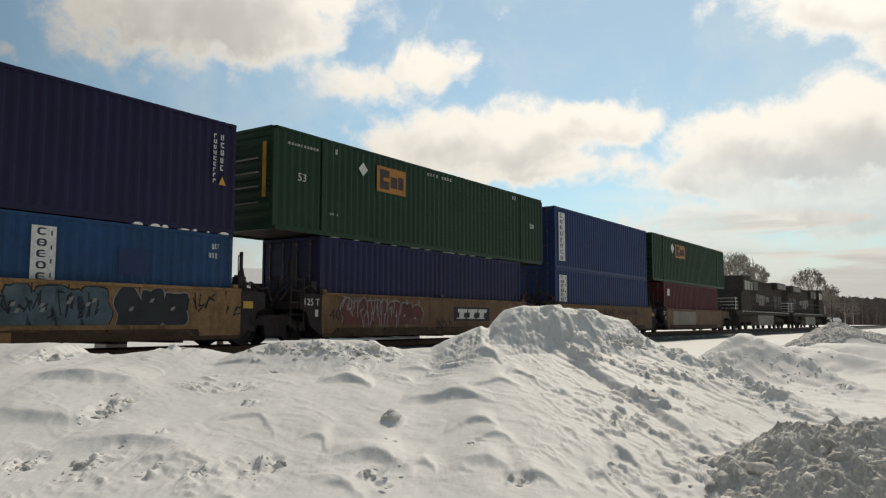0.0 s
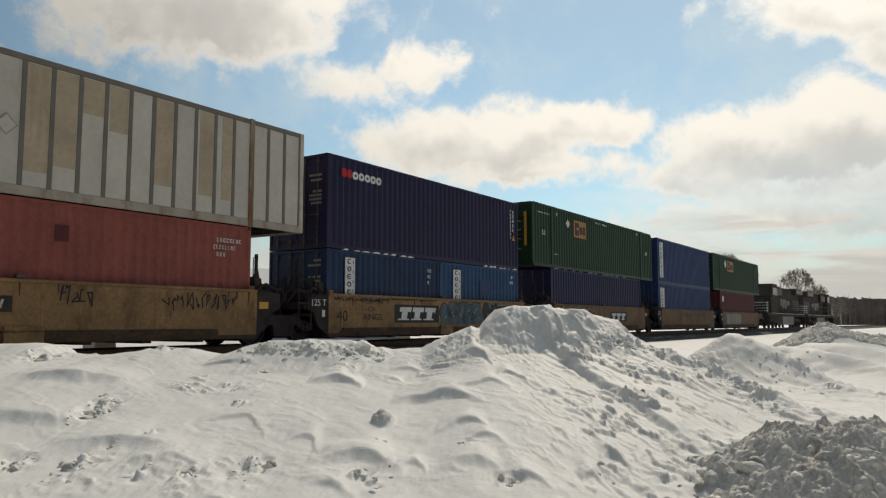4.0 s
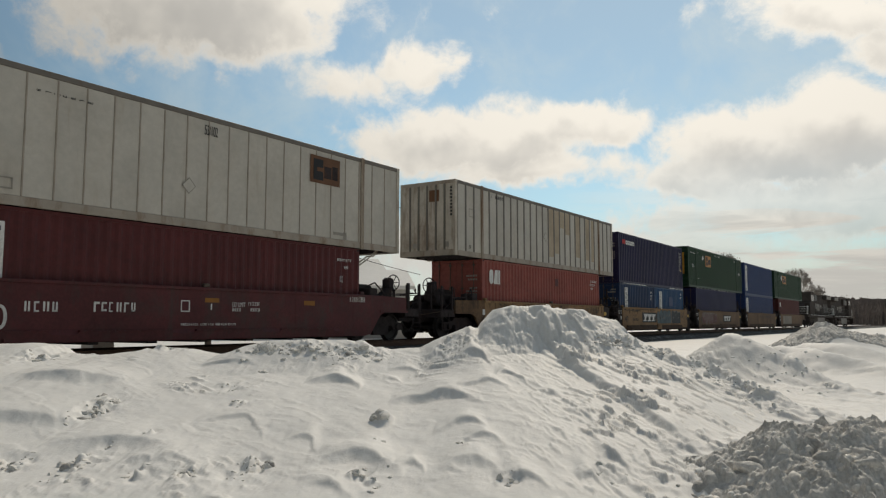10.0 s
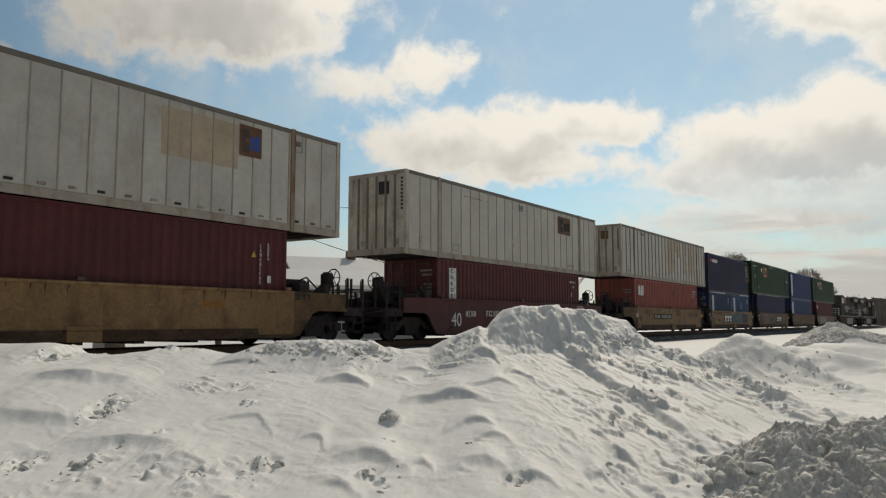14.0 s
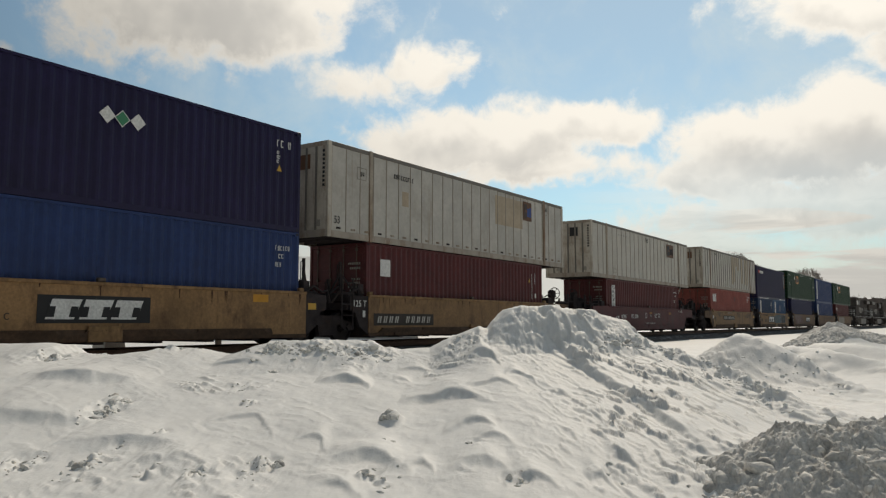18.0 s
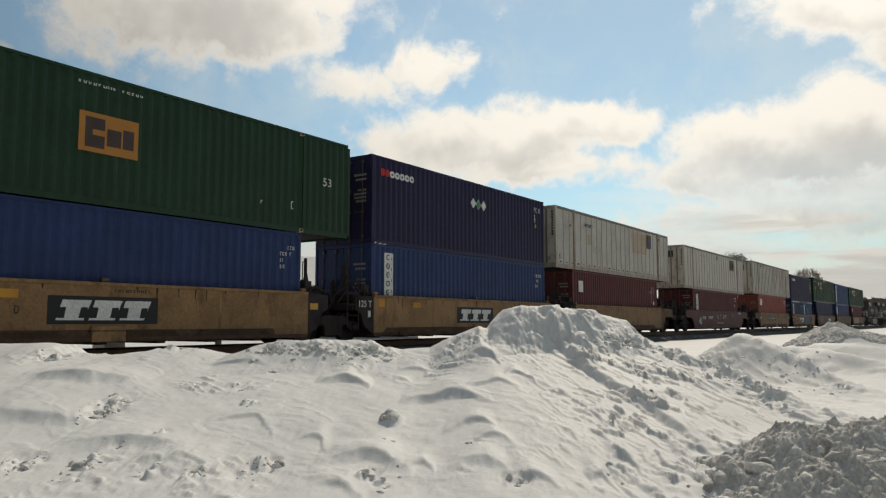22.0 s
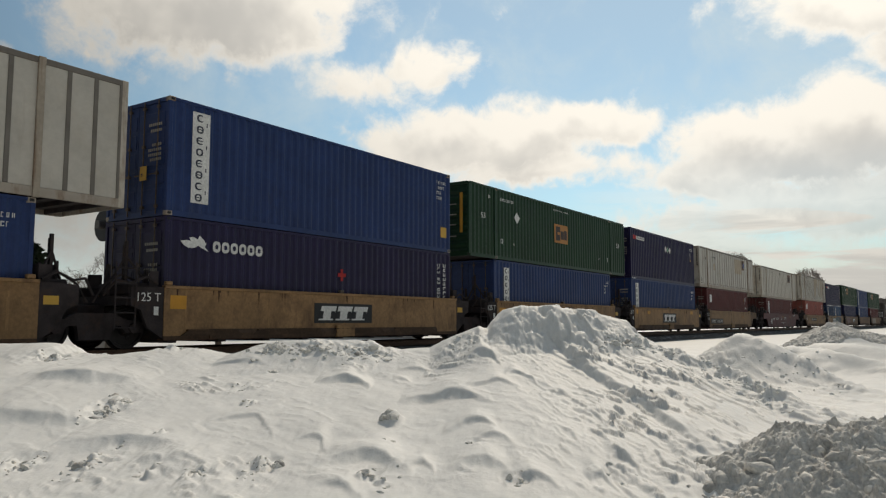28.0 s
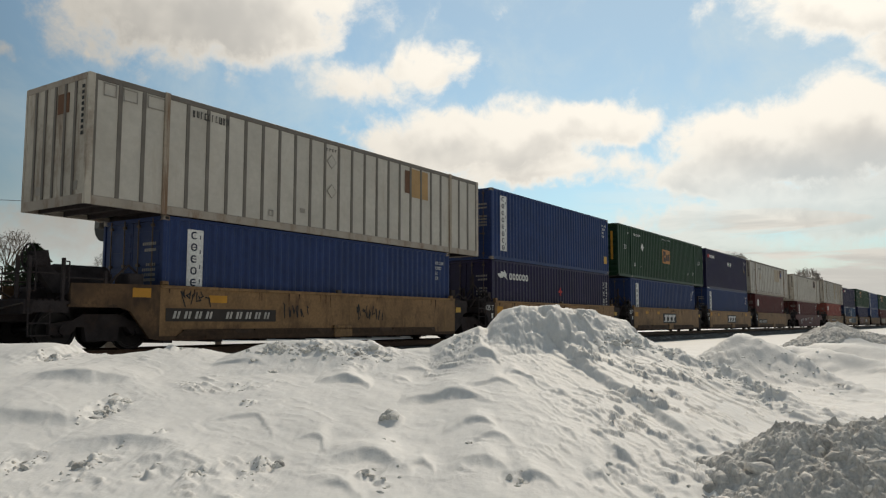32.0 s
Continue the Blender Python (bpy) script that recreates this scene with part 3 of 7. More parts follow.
    la, ll = 0.45 * wp + 0.6 * wq, 0.8 * wp - 0.6 * wq
    cut = right * (0.050 * scars(ra, rl, 35, 0.13, 0.09) * (0.5 + 0.5 * patch) + 0.040 * scars(ra, rl, 37, 0.06, 0.07) * (0.35 + 0.65 * patch) + 0.010 * scars(ra, rl, 31, 0.38, 0.05))
    cut = cut + (1 - right) * (0.006 * scars(la, ll, 135, 0.16, 0.12) + 0.026 * (scars(la, ll, 137, 0.07, 0.10) + 0.6 * scars(la, ll, 139, 0.045, 0.12)) * patch * sstep(fractal(p / 1.1, q / 1.4, 43, 2), -0.05, 0.10))
    grain = 0.010 * fractal(ra / 0.05, rl / 0.16, 33, 3) * right + 0.006 * fractal(la / 0.05, ll / 0.16, 34, 3) * (1 - right)
    foot = (0.35 + 0.65 * sstep(-p, 0.2, 2.2)) * (1 - sstep(p, 0.6, 1.2)) * (1 - sstep(q, 5.9, 6.7))
    crumb = np.clip(fractal(p / 0.22, q / 0.42, 111, 4, 0.6) - 0.02, 0, 1) * 0.22 + np.clip(fractal(p / 0.07, q / 0.13, 113, 3, 0.5) - 0.06, 0, 1) * 0.10
    z = z + on * (0.07 * fractal(p / 1.5, q / 1.6, 21, 3, 0.45) + 0.045 * fractal(p / 0.42, q / 0.6, 24, 4, 0.5) + cut + grain + 0.24 * foot * crumb)
    # broken lumps on the heaps and along the crest
    heapy = sum(mound(p, q, hp, hq, turn, a * 1.1, b * 1.1, 1.0, 4.0) for hp, hq, turn, a, b, h, power in HEAPS[1:])
    ridge = np.exp(-((q - crest + 0.1) / 0.35) ** 2) * sstep(fractal(p / 0.9, q / 0.9, 47, 2), 0.0, 0.18) * (1 - 0.8 * tall)
    rough = np.clip(heapy + ridge, 0, 1) * far
    z = z + rough * (0.24 * np.abs(fractal(p / 0.4, q / 0.8, 51, 5, 0.58)) + 0.10 * np.clip(fractal(p / 0.11, q / 0.2, 57, 3) - 0.06, 0, 1))
    dirty = mound(p, q, 3.0, 5.45, 22, 1.35, 0.85, 1.0, 4.0)
    return z + dirty * (0.14 * np.abs(fractal(p / 0.38, q / 0.38, 81, 4, 0.6)) + 0.14 * chunky(p / 0.27, q / 0.27, 87))


def sheet(ps, qs, name, mat):
    P, Q = np.meshgrid(ps, qs)
    X, Y = EYE[0] + Q * CP + P * SP, EYE[1] + Q * SP - P * CP
    Z = terrain(X, Y)
    nx, ny = len(ps), len(qs)
    me = bpy.data.meshes.new(name)
    i = (np.arange(ny - 1)[:, None] * nx + np.arange(nx - 1)[None, :]).ravel()
    quads = np.stack([i, i + 1, i + nx + 1, i + nx], 1)
    me.vertices.add(nx * ny)
    me.vertices.foreach_set("co", np.stack([X, Y, Z], -1).reshape(-1))
    me.loops.add(len(quads) * 4)
    me.loops.foreach_set("vertex_index", quads.ravel())
    me.polygons.add(len(quads))
    me.polygons.foreach_set("loop_start", np.arange(len(quads)) * 4)
    me.polygons.foreach_set("use_smooth", np.ones(len(quads), bool))
    me.update(calc_edges=True)
    me.materials.append(mat)
    return tagged(new(name, me), kind="structure")


def spaced(lo, a, b, hi, step, grow):
    """Even steps from a to b, then ever longer ones out to lo and hi."""
    mid = list(np.arange(a, b + step / 2, step))
    left, right, s = [], [], step
    p = mid[0]
    while p > lo:
        s *= grow
        p -= s
        left.append(p)
    s, p = step, mid[-1]
    while p < hi:
        s *= grow
        p += s
        right.append(p)
    return np.array(left[::-1] + mid + right)


rows_q = np.concatenate([spaced(-700, 4.7, 10.8, 10.81, 0.024, 1.05)[:-1], np.arange(10.85, 18, 0.06), np.arange(18, 30, 0.12), spaced(30, 30, 30.1, 2600, 0.12, 1.06)])
ground = sheet(spaced(-2200, -5.9, 4.2, 2200, 0.011, 1.03), rows_q, "ground", M_SNOW)
tagged(ground, "wind-packed ploughed snow lying over the ground beside the railway", kind="structure")


def track_y(x):
    return CURVE * x * x


def along_track(name, profile, x0, x1, step, mat, kind="structure", label="", rough_=0.0):
    """A profile of (offset, height) points drawn out along the bent track."""
    n = len(profile)
    xs = np.arange(x0, x1 + step / 2, step)
    v, f = [], []
    for i, x in enumerate(xs):
        for o, h in profile:
            r = random.uniform(-rough_, rough_) if rough_ else 0
            v.append((x - 2 * CURVE * x * o, track_y(x) + o, h + r))
    for i in range(len(xs) - 1):
        for j in range(n - 1):
            a = i * n + j
            f.append((a, a + n, a + n + 1, a + 1))
    ob = link_mesh(name, v, f, mat)
    return tagged(ob, label, kind=kind)


along_track("ballast_bed", [(-2.9, -0.47), (-2.3, -0.36), (-1.9, -0.22), (-1.3, -0.19), (-0.9, -0.19), (0, -0.2), (0.9, -0.19), (1.3, -0.19), (1.9, -0.24), (2.6, -0.47)],
            -60, 420, 0.4, M_BALLAST, label="dark crushed stone ballast bed dusted with snow", rough_=0.02)
RAILP = [(-0.075, -0.185), (-0.075, -0.172), (-0.012, -0.155), (-0.010, -0.045), (-0.037, -0.038), (-0.037, -0.006), (-0.03, 0.0),
         (0.03, 0.0), (0.037, -0.006), (0.037, -0.038), (0.010, -0.045), (0.012, -0.155), (0.075, -0.172), (0.075, -0.185)]
for side in (-0.7535, 0.7535):
    along_track("rail", [(o + side, h) for o, h in RAILP], -60, 420, 4.0, M_RAIL, label="rusty steel rail with a worn bright head")


def clods(name, spots, mat, seed, label, scale=1.0, share=1.0, facets=9, smooth=False, sink=0.12):
    """Broken chunks of packed snow, half sunk where they fell: p, q, spread, count, smallest, largest."""
    rng = np.random.default_rng(seed)
    bm = bmesh.new()
    bmesh.ops.create_icosphere(bm, subdivisions=2, radius=1)
    bm.verts.index_update()
    V0 = np.array([v.co[:] for v in bm.verts])
    F0 = np.array([[v.index for v in f.verts] for f in bm.faces])
    bm.free()
    P, S = [], []
    for sp, sq, wp, wq, n, lo, hi in spots:
        for _ in range(max(1, round(n * share))):
            P.append((sp + rng.normal(0, wp), sq + rng.normal(0, wq)))
            S.append(lo + (hi - lo) * rng.random() ** 2.5)
    P = np.array(P)
    X, Y = EYE[0] + P[:, 1] * CP + P[:, 0] * SP, EYE[1] + P[:, 1] * SP - P[:, 0] * CP
    Z = terrain(X, Y)
    verts, faces = [], []
    for i, (x, y, z, s) in enumerate(zip(X, Y, Z, S)):
        # each chunk is cut by a handful of broken faces
        n = rng.normal(size=(facets, 3))
        n /= np.linalg.norm(n, axis=1)[:, None]
        cut = rng.uniform(0.45, 0.85, facets)
        r = np.min(np.where(V0 @ n.T > 0.05, cut / np.maximum(V0 @ n.T, 0.05), 9.0), axis=1)
        r = np.minimum(r, 1.15) * (1 + rng.uniform(-0.05, 0.05, len(V0)))
        k = np.array([rng.uniform(0.7, 1.4), rng.uniform(0.7, 1.4), rng.uniform(0.55, 1.1)]) * s * scale
        g = V0 * r[:, None] * k
        a = rng.uniform(0, 6.3)
        ca, sa_ = math.cos(a), math.sin(a)
        g = np.stack([g[:, 0] * ca - g[:, 1] * sa_, g[:, 0] * sa_ + g[:, 1] * ca, g[:, 2]], 1) + np.array([x, y, z - sink * s * scale])
        verts.append(g)
        faces.append(F0 + i * len(V0))
    ob = link_mesh(name, np.concatenate(verts).tolist(), np.concatenate(faces).tolist(), mat, smooth=smooth)
    return tagged(ob, label, "snow", kind="stuff")


clods("snow_clods", [(cp, cq, a * 0.6, b * 0.6, 65 * a * (1 + b), 0.015, 0.015 + h * 0.5) for cp, cq, a, b, h in CLUMPS] + [(cp, cq - 0.1, a * 0.7, b * 0.7, 70, 0.012, 0.075) for cp, cq, a, b, h in RUBBLE[:3]]
      + [(-0.46, 6.47, 0.02, 0.02, 3, 0.02, 0.04), (-1.96, 9.07, 0.03, 0.03, 5, 0.03, 0.06), (-0.44, 7.03, 0.015, 0.02, 2, 0.06, 0.08), (-0.50, 7.10, 0.03, 0.04, 3, 0.07, 0.10), (2.15, 9.35, 0.16, 0.08, 18, 0.015, 0.05)],
      M_CRUST, 11, "scattered grimy clods of packed snow on the bank", sink=0.42)
# grimy clods whose dark colour also stands for the clumps' own shade
clods("grimy_snow_clods", ((-3.15, 7.30, 0.06, 0.22, 24, 0.025, 0.10), (-4.8, 9.40, 0.10, 0.12, 22, 0.025, 0.10), (-2.1, 9.80, 0.10, 0.06, 26, 0.02, 0.07), (-1.5, 9.70, 0.30, 0.06, 50, 0.015, 0.05), (-1.0, 9.60, 0.20, 0.07, 40, 0.015, 0.06),
                           (-3.2, 5.95, 0.09, 0.09, 16, 0.02, 0.05), (-2.74, 6.0, 0.06, 0.06, 12, 0.02, 0.05), (-1.32, 5.96, 0.07, 0.06, 12, 0.02, 0.05), (-0.53, 5.74, 0.06, 0.05, 9, 0.02, 0.05), (2.1, 9.35, 0.14, 0.07, 20, 0.02, 0.06), (2.75, 9.3, 0.1, 0.12, 20, 0.02, 0.07)),
      M_DIRTSNOW, 17, "grimy broken clods frozen into the snow bank, their dark colour also standing for shade", facets=11, smooth=True, sink=0.55)
clods("snow_lumps", [(cp, cq, a * 0.7, b * 0.7, 90, 0.008, h * 0.38) for cp, cq, a, b, h in RUBBLE[3:]] + [(3.55, 8.3, 0.1, 0.7, 50, 0.010, 0.04), (2.0, 9.3, 0.2, 0.12, 24, 0.015, 0.06),
                     (4.6, 11.6, 0.4, 0.4, 40, 0.015, 0.045), (5.4, 11.2, 0.3, 0.4, 40, 0.015, 0.04), (6.9, 14.6, 0.6, 0.5, 30, 0.02, 0.04)],
      M_SNOW, 13, "white lumps of snow rolled down the bank", smooth=True, sink=0.4)


def heap_sheet(cp, cq, turn, a, b, step, grain, mat, label):
    """The grimy crust over a heap: a skin that follows the ground and dips under it at its rim."""
    ps, qs = np.arange(cp - a * 1.4, cp + a * 1.4, step), np.arange(cq - a * 1.1, cq + a * 1.1, step)
    P, Q = np.meshgrid(ps, qs)
    X, Y = EYE[0] + Q * CP + P * SP, EYE[1] + Q * SP - P * CP
    edge = mound(P, Q, cp, cq, turn, a, b, 1.0, 4.0)
    Z = terrain(X, Y) - 0.7 * grain + grain * sstep(edge + 0.5 * fractal(P / (4 * grain), Q / (4 * grain), 91, 4, 0.6), 0.35, 0.6)
    Z = Z + sstep(edge, 0.3, 0.6) * (2.2 * grain * np.abs(fractal(P / (2.4 * grain), Q / (2.4 * grain), 93, 4, 0.52)) + 1.2 * grain * np.clip(fractal(P / grain, Q / grain, 95, 3, 0.6) - 0.05, 0, 1))
    nx, ny = len(ps), len(qs)
    i = (np.arange(ny - 1)[:, None] * nx + np.arange(nx - 1)[None, :]).ravel()
    ob = link_mesh("dirty_snow_heap", np.stack([X, Y, Z], -1).reshape(-1, 3).tolist(), np.stack([i, i + 1, i + nx + 1, i + nx], 1).tolist(), mat, smooth=False)
    return tagged(ob, label, "snow", kind="structure")


heap_sheet(3.0, 5.45, 22, 1.3, 0.80, 0.016, 0.075, M_DIRTSNOW, "grimy grey heap of ploughed snow beside the street")
heap_sheet(14.9, 28.2, 6, 2.7, 1.6, 0.05, 0.10, M_DIRTSNOW, "brownish grey far heap of ploughed snow")
clods("dirty_snow_clods", ((1.95, 4.95, 0.16, 0.12, 160, 0.012, 0.035), (2.3, 5.05, 0.24, 0.2, 340, 0.015, 0.06), (2.7, 5.2, 0.26, 0.22, 420, 0.02, 0.075), (3.15, 5.4, 0.28, 0.22, 360, 0.02, 0.08), (2.8, 5.3, 0.4, 0.22, 110, 0.06, 0.13)),
      M_DIRTSNOW, 12, "heaped grey chunks of dirty ploughed snow", facets=12, smooth=True, sink=0.25)

# ---- the train ----
KNOTS = (0.0, 16.114, 32.438, 48.589, 64.460, 79.899, 95.334, 110.672, 125.891)     # metres run, every four seconds


def run(t):
    i = min(int(t // 4), 7)
    u = t / 4 - i
    k = (2 * KNOTS[0] - KNOTS[1],) + KNOTS + (2 * KNOTS[-1] - KNOTS[-2],)
    a, b, c, d = k[i:i + 4]
    return 0.5 * (2 * b + (c - a) * u + (2 * a - 5 * b + 4 * c - d) * u * u + (3 * b - a - 3 * c + d) * u ** 3)


def on_track(x, z=0.0):
    return Matrix.Translation((x, track_y(x), z)) @ Matrix.Rotation(math.atan(2 * CURVE * x), 4, "Z")


MOVERS = []       # things of the train: object, place along the train, height


def train_thing(name, label, category, s, z=0.0, group=""):
    ob = thing(name, label, category, group, on_track(s, z))
    MOVERS.append((ob, s, z))
    return ob


def corrugated(x0, x1, z0, z1, y, out, pitch=0.278, depth=0.036):
    """A trapezoidal steel sheet; out is the sign of its outer side."""
    n = max(1, round((x1 - x0) / pitch))
    p = (x1 - x0) / n
    sh = Shape()
    pts = []
    for i in range(n):
        a = x0 + i * p
        pts += [(a, 0), (a + 0.25 * p, 0), (a + 0.5 * p, -depth), (a + 0.75 * p, -depth)]
    pts.append((x1, 0))
    v = [(x, y + out * d, z) for x, d in pts for z in (z0, z1)]
    f = [(2 * i, 2 * i + 2, 2 * i + 3, 2 * i + 1) if out < 0 else (2 * i, 2 * i + 1, 2 * i + 3, 2 * i + 2) for i in range(len(pts) - 1)]
    return sh.add(v, f)


def steel_box(label, s, z, length, height, width, mat, end="doors", posts40=False, casting=None):
    """A corrugated steel freight container, its origin at the middle of its floor."""
    c = train_thing("freight_container", label, "container", s, z, "containers on the train")
    hl, hw = length / 2, width / 2
    casting = casting or mat
    for sg, nm in ((-1, "side_wall"), (1, "side_wall")):
        corrugated(-hl + 0.1, hl - 0.1, 0.13, height - 0.07, sg * (hw - 0.012), sg).obj(nm, mat, c)
        Shape().box(-hl + 0.1, hl - 0.1, sg * hw - 0.06 * (sg > 0), sg * hw + 0.06 * (sg < 0), 0.0, 0.14).obj("bottom_rail", mat, c)
        Shape().box(-hl + 0.1, hl - 0.1, sg * hw - 0.06 * (sg > 0), sg * hw + 0.06 * (sg < 0), height - 0.08, height - 0.012).obj("top_rail", mat, c)
    # ribbed roof and plain floor
    corr = corrugated(-hl + 0.05, hl - 0.05, -hw + 0.05, hw - 0.05, 0, 1, 0.42, 0.02)
    corr.v = [(x, zz, height - 0.02 + y) for x, y, zz in corr.v]
    corr.obj("roof", mat, c)
    Shape().box(-hl + 0.05, hl - 0.05, -hw + 0.05, hw - 0.05, 0.06, 0.12).obj("floor", M_DARK, c)
    xs = [-hl, hl]
    for x in xs:
        ins = 0.16 if x < 0 else -0.16
        for y in (-hw, hw):
            iny = 0.10 if y < 0 else -0.10
            Shape().box(min(x, x + ins * 0.7), max(x, x + ins * 0.7), min(y, y + iny), max(y, y + iny), 0.1, height - 0.1, 0.012).obj("corner_post", mat, c)
    cx = [(-hl, 1), (hl, -1)] if not posts40 else [(-6.096, 1), (6.096, -1)]
    for x, d in cx:
        for y, e in ((-hw, 1), (hw, -1)):
            for z0 in (0.0, height - 0.118):
                k = Shape().box(min(x, x + d * 0.178), max(x, x + d * 0.178), min(y - e * 0.004, y + e * 0.16), max(y - e * 0.004, y + e * 0.16), z0, z0 + 0.118, 0.012)
                k = k.obj("corner_casting", casting, c)
                hx = x + d * 0.089
                Shape().prism([(hx - 0.04, z0 + 0.03), (hx + 0.04, z0 + 0.03), (hx + 0.055, z0 + 0.06), (hx + 0.04, z0 + 0.09), (hx - 0.04, z0 + 0.09), (hx - 0.055, z0 + 0.06)],
                              "y", y - e * 0.008, y - e * 0.004 + e * 0.01).obj("casting_hole", M_PRINTBLK, k)
        if posts40:
            for y in (-hw, hw):
                Shape().box(x - 0.06, x + 0.06, y - 0.02 if y < 0 else y - 0.05, y + 0.05 if y < 0 else y + 0.02, 0.1, height - 0.1, 0.01).obj("lifting_post", mat, c)
    for x, d in ((-hl, -1), (hl, 1)):
        ex = x - d * 0.05
        Shape().box(min(x, x - d * 0.08), max(x, x - d * 0.08), -hw + 0.1, hw - 0.1, 0.0, 0.13).obj("end_sill", mat, c)
        Shape().box(min(x, x - d * 0.08), max(x, x - d * 0.08), -hw + 0.1, hw - 0.1, height - 0.11, height - 0.012).obj("end_header", mat, c)
        if end == "doors" and d < 0:
            for y0, y1 in ((-hw + 0.11, -0.01), (0.01, hw - 0.11)):
                door = Shape().box(ex - 0.02, ex + 0.03, y0, y1, 0.14, height - 0.12)
                for i in range(5):
                    zz = 0.3 + i * (height - 0.55) / 5
                    door.box(ex - 0.038, ex - 0.018, y0 + 0.06, y1 - 0.06, zz, zz + (height - 0.55) / 5 - 0.1, 0.008)
                door = door.obj("door", mat, c)
                for q in (0.25, 0.75):
                    yy = y0 + (y1 - y0) * q
                    rod = Shape().tube((x - 0.02, yy, 0.05), (x - 0.02, yy, height - 0.05), 0.017)
                    for zz in (0.2, 1.0, 1.7, height - 0.25):
                        rod.box(x - 0.045, x + 0.01, yy - 0.045, yy + 0.045, zz, zz + 0.07)
                    rod.box(x - 0.04, x - 0.02, yy - 0.02, yy + 0.32, 1.02, 1.05)
                    rod.obj("lock_rod", M_STEEL, door)
        else:
            w = corrugated(-hw + 0.1, hw - 0.1, 0.13, height - 0.1, 0, 1, 0.28, 0.036) if end != "ribs" or d > 0 else corrugated(0.13, height - 0.1, -hw + 0.1, hw - 0.1, 0, 1, 0.30, 0.05)
            w.v = [(ex + d * y, xx, zz) for xx, y, zz in w.v] if end != "ribs" or d > 0 else [(ex + d * y, zz, xx) for xx, y, zz in w.v]
            w.obj("end_wall", mat, c)
    return c


def panel_box(label, s, z, mat, posts, post_w, end_posts=6, rings=False):
    """A 53-foot plate container: flat panels between upright posts."""
    length, height, width = 16.15, 2.896, 2.591
    c = train_thing("freight_container", label, "container", s, z, "containers on the train")
    hl, hw = length / 2, width / 2
    n = posts
    p = (length - 0.3) / n
    for sg in (-1, 1):
        base = None
        for i in range(n):
            x0 = -hl + 0.15 + i * p
            if base is None:
                base = Shape().box(0.004, p - 0.004, sg * (hw - 0.03) - 0.012, sg * (hw - 0.03) + 0.012, 0.20, height - 0.13, 0.006).obj("panel", mat, c)
                base.location.x = x0
            else:
                o = new("panel", base.data)
                o.parent, o.location.x = c, x0
        for i in range(n if rings and sg < 0 else 0):
            x0 = -hl + 0.15 + (i + 0.5) * p
            Shape().box(x0 - 0.09, x0 + 0.09, -hw - 0.006, -hw + 0.03, 0.26, 0.32, 0.008).obj("lashing_ring", M_RUSTPOST if i % 3 else M_DARK, c)
        first = None
        for i in range(n + 1):
            x0 = -hl + 0.15 + i * p
            if first is None:
                first = Shape().box(-post_w / 2, post_w / 2, sg * (hw - 0.012) - 0.014, sg * (hw - 0.012) + 0.014, 0.2, height - 0.13, 0.006).obj("side_post", M_WHITEPOST if post_w > 0.06 else M_WHITERAIL, c)
                first.location.x = x0
            else:
                o = new("side_post", first.data)
                o.parent, o.location.x = c, x0
        Shape().box(-hl, hl, sg * hw - 0.07 * (sg > 0), sg * hw + 0.07 * (sg < 0), 0.0, 0.2, 0.01).obj("bottom_rail", M_WHITERAIL, c)
        Shape().box(-hl, hl, sg * hw - 0.07 * (sg > 0), sg * hw + 0.07 * (sg < 0), height - 0.13, height, 0.01).obj("top_rail", M_WHITEPOST, c)
        for x in (-6.096, 6.096):
            Shape().box(x - 0.075, x + 0.075, sg * hw - 0.03, sg * hw + 0.03, -0.02, height + 0.012, 0.01).obj("lifting_post", M_RUSTPOST, c)
    Shape().box(-hl + 0.02, hl - 0.02, -hw + 0.03, hw - 0.03, height - 0.05, height - 0.005).obj("roof", mat, c)
    fl = Shape().box(-hl + 0.05, hl - 0.05, -hw + 0.07, hw - 0.07, 0.12, 0.16)
    fl.obj("floor", M_DARK, c)
    first = None
    for i in range(26):
        x = -hl + 0.4 + i * (length - 0.8) / 25
        if first is None:
            first = Shape().box(-0.03, 0.03, -hw + 0.07, hw - 0.07, 0.01, 0.12).obj("cross_member", M_DARK, c)
            first.location.x = x
        else:
            o = new("cross_member", first.data)
            o.parent, o.location.x = c, x
    for x, d in ((-hl, -1), (hl, 1)):
        Shape().box(min(x, x - d * 0.05), max(x, x - d * 0.05), -hw + 0.08, hw - 0.08, 0.2, height - 0.13).obj("end_wall", M_WHITEEND, c)
        for y in (-hw, hw):
            e = 1 if y < 0 else -1
            Shape().box(min(x + d * 0.01, x - d * 0.15), max(x + d * 0.01, x - d * 0.15), min(y - e * .003, y + e * 0.09), max(y - e * .003, y + e * 0.09), -0.0, height + 0.004, 0.012).obj("corner_post", M_WHITEEND, c)
        Shape().box(min(x, x + d * 0.012), max(x, x + d * 0.012), -hw + 0.09, hw - 0.09, 0.0, 0.22).obj("end_sill", M_WHITERAIL, c)
        Shape().box(min(x, x + d * 0.012), max(x, x + d * 0.012), -hw + 0.09, hw - 0.09, height - 0.14, height).obj("end_header", M_WHITERAIL, c)
        for i in range(1, end_posts):
            y = -hw + 0.08 + i * (width - 0.16) / end_posts
            Shape().box(min(x, x + d * 0.03), max(x, x + d * 0.03), y - 0.04, y + 0.04, 0.22, height - 0.14, 0.006).obj("end_post", M_WHITEPOST, c)
    return c


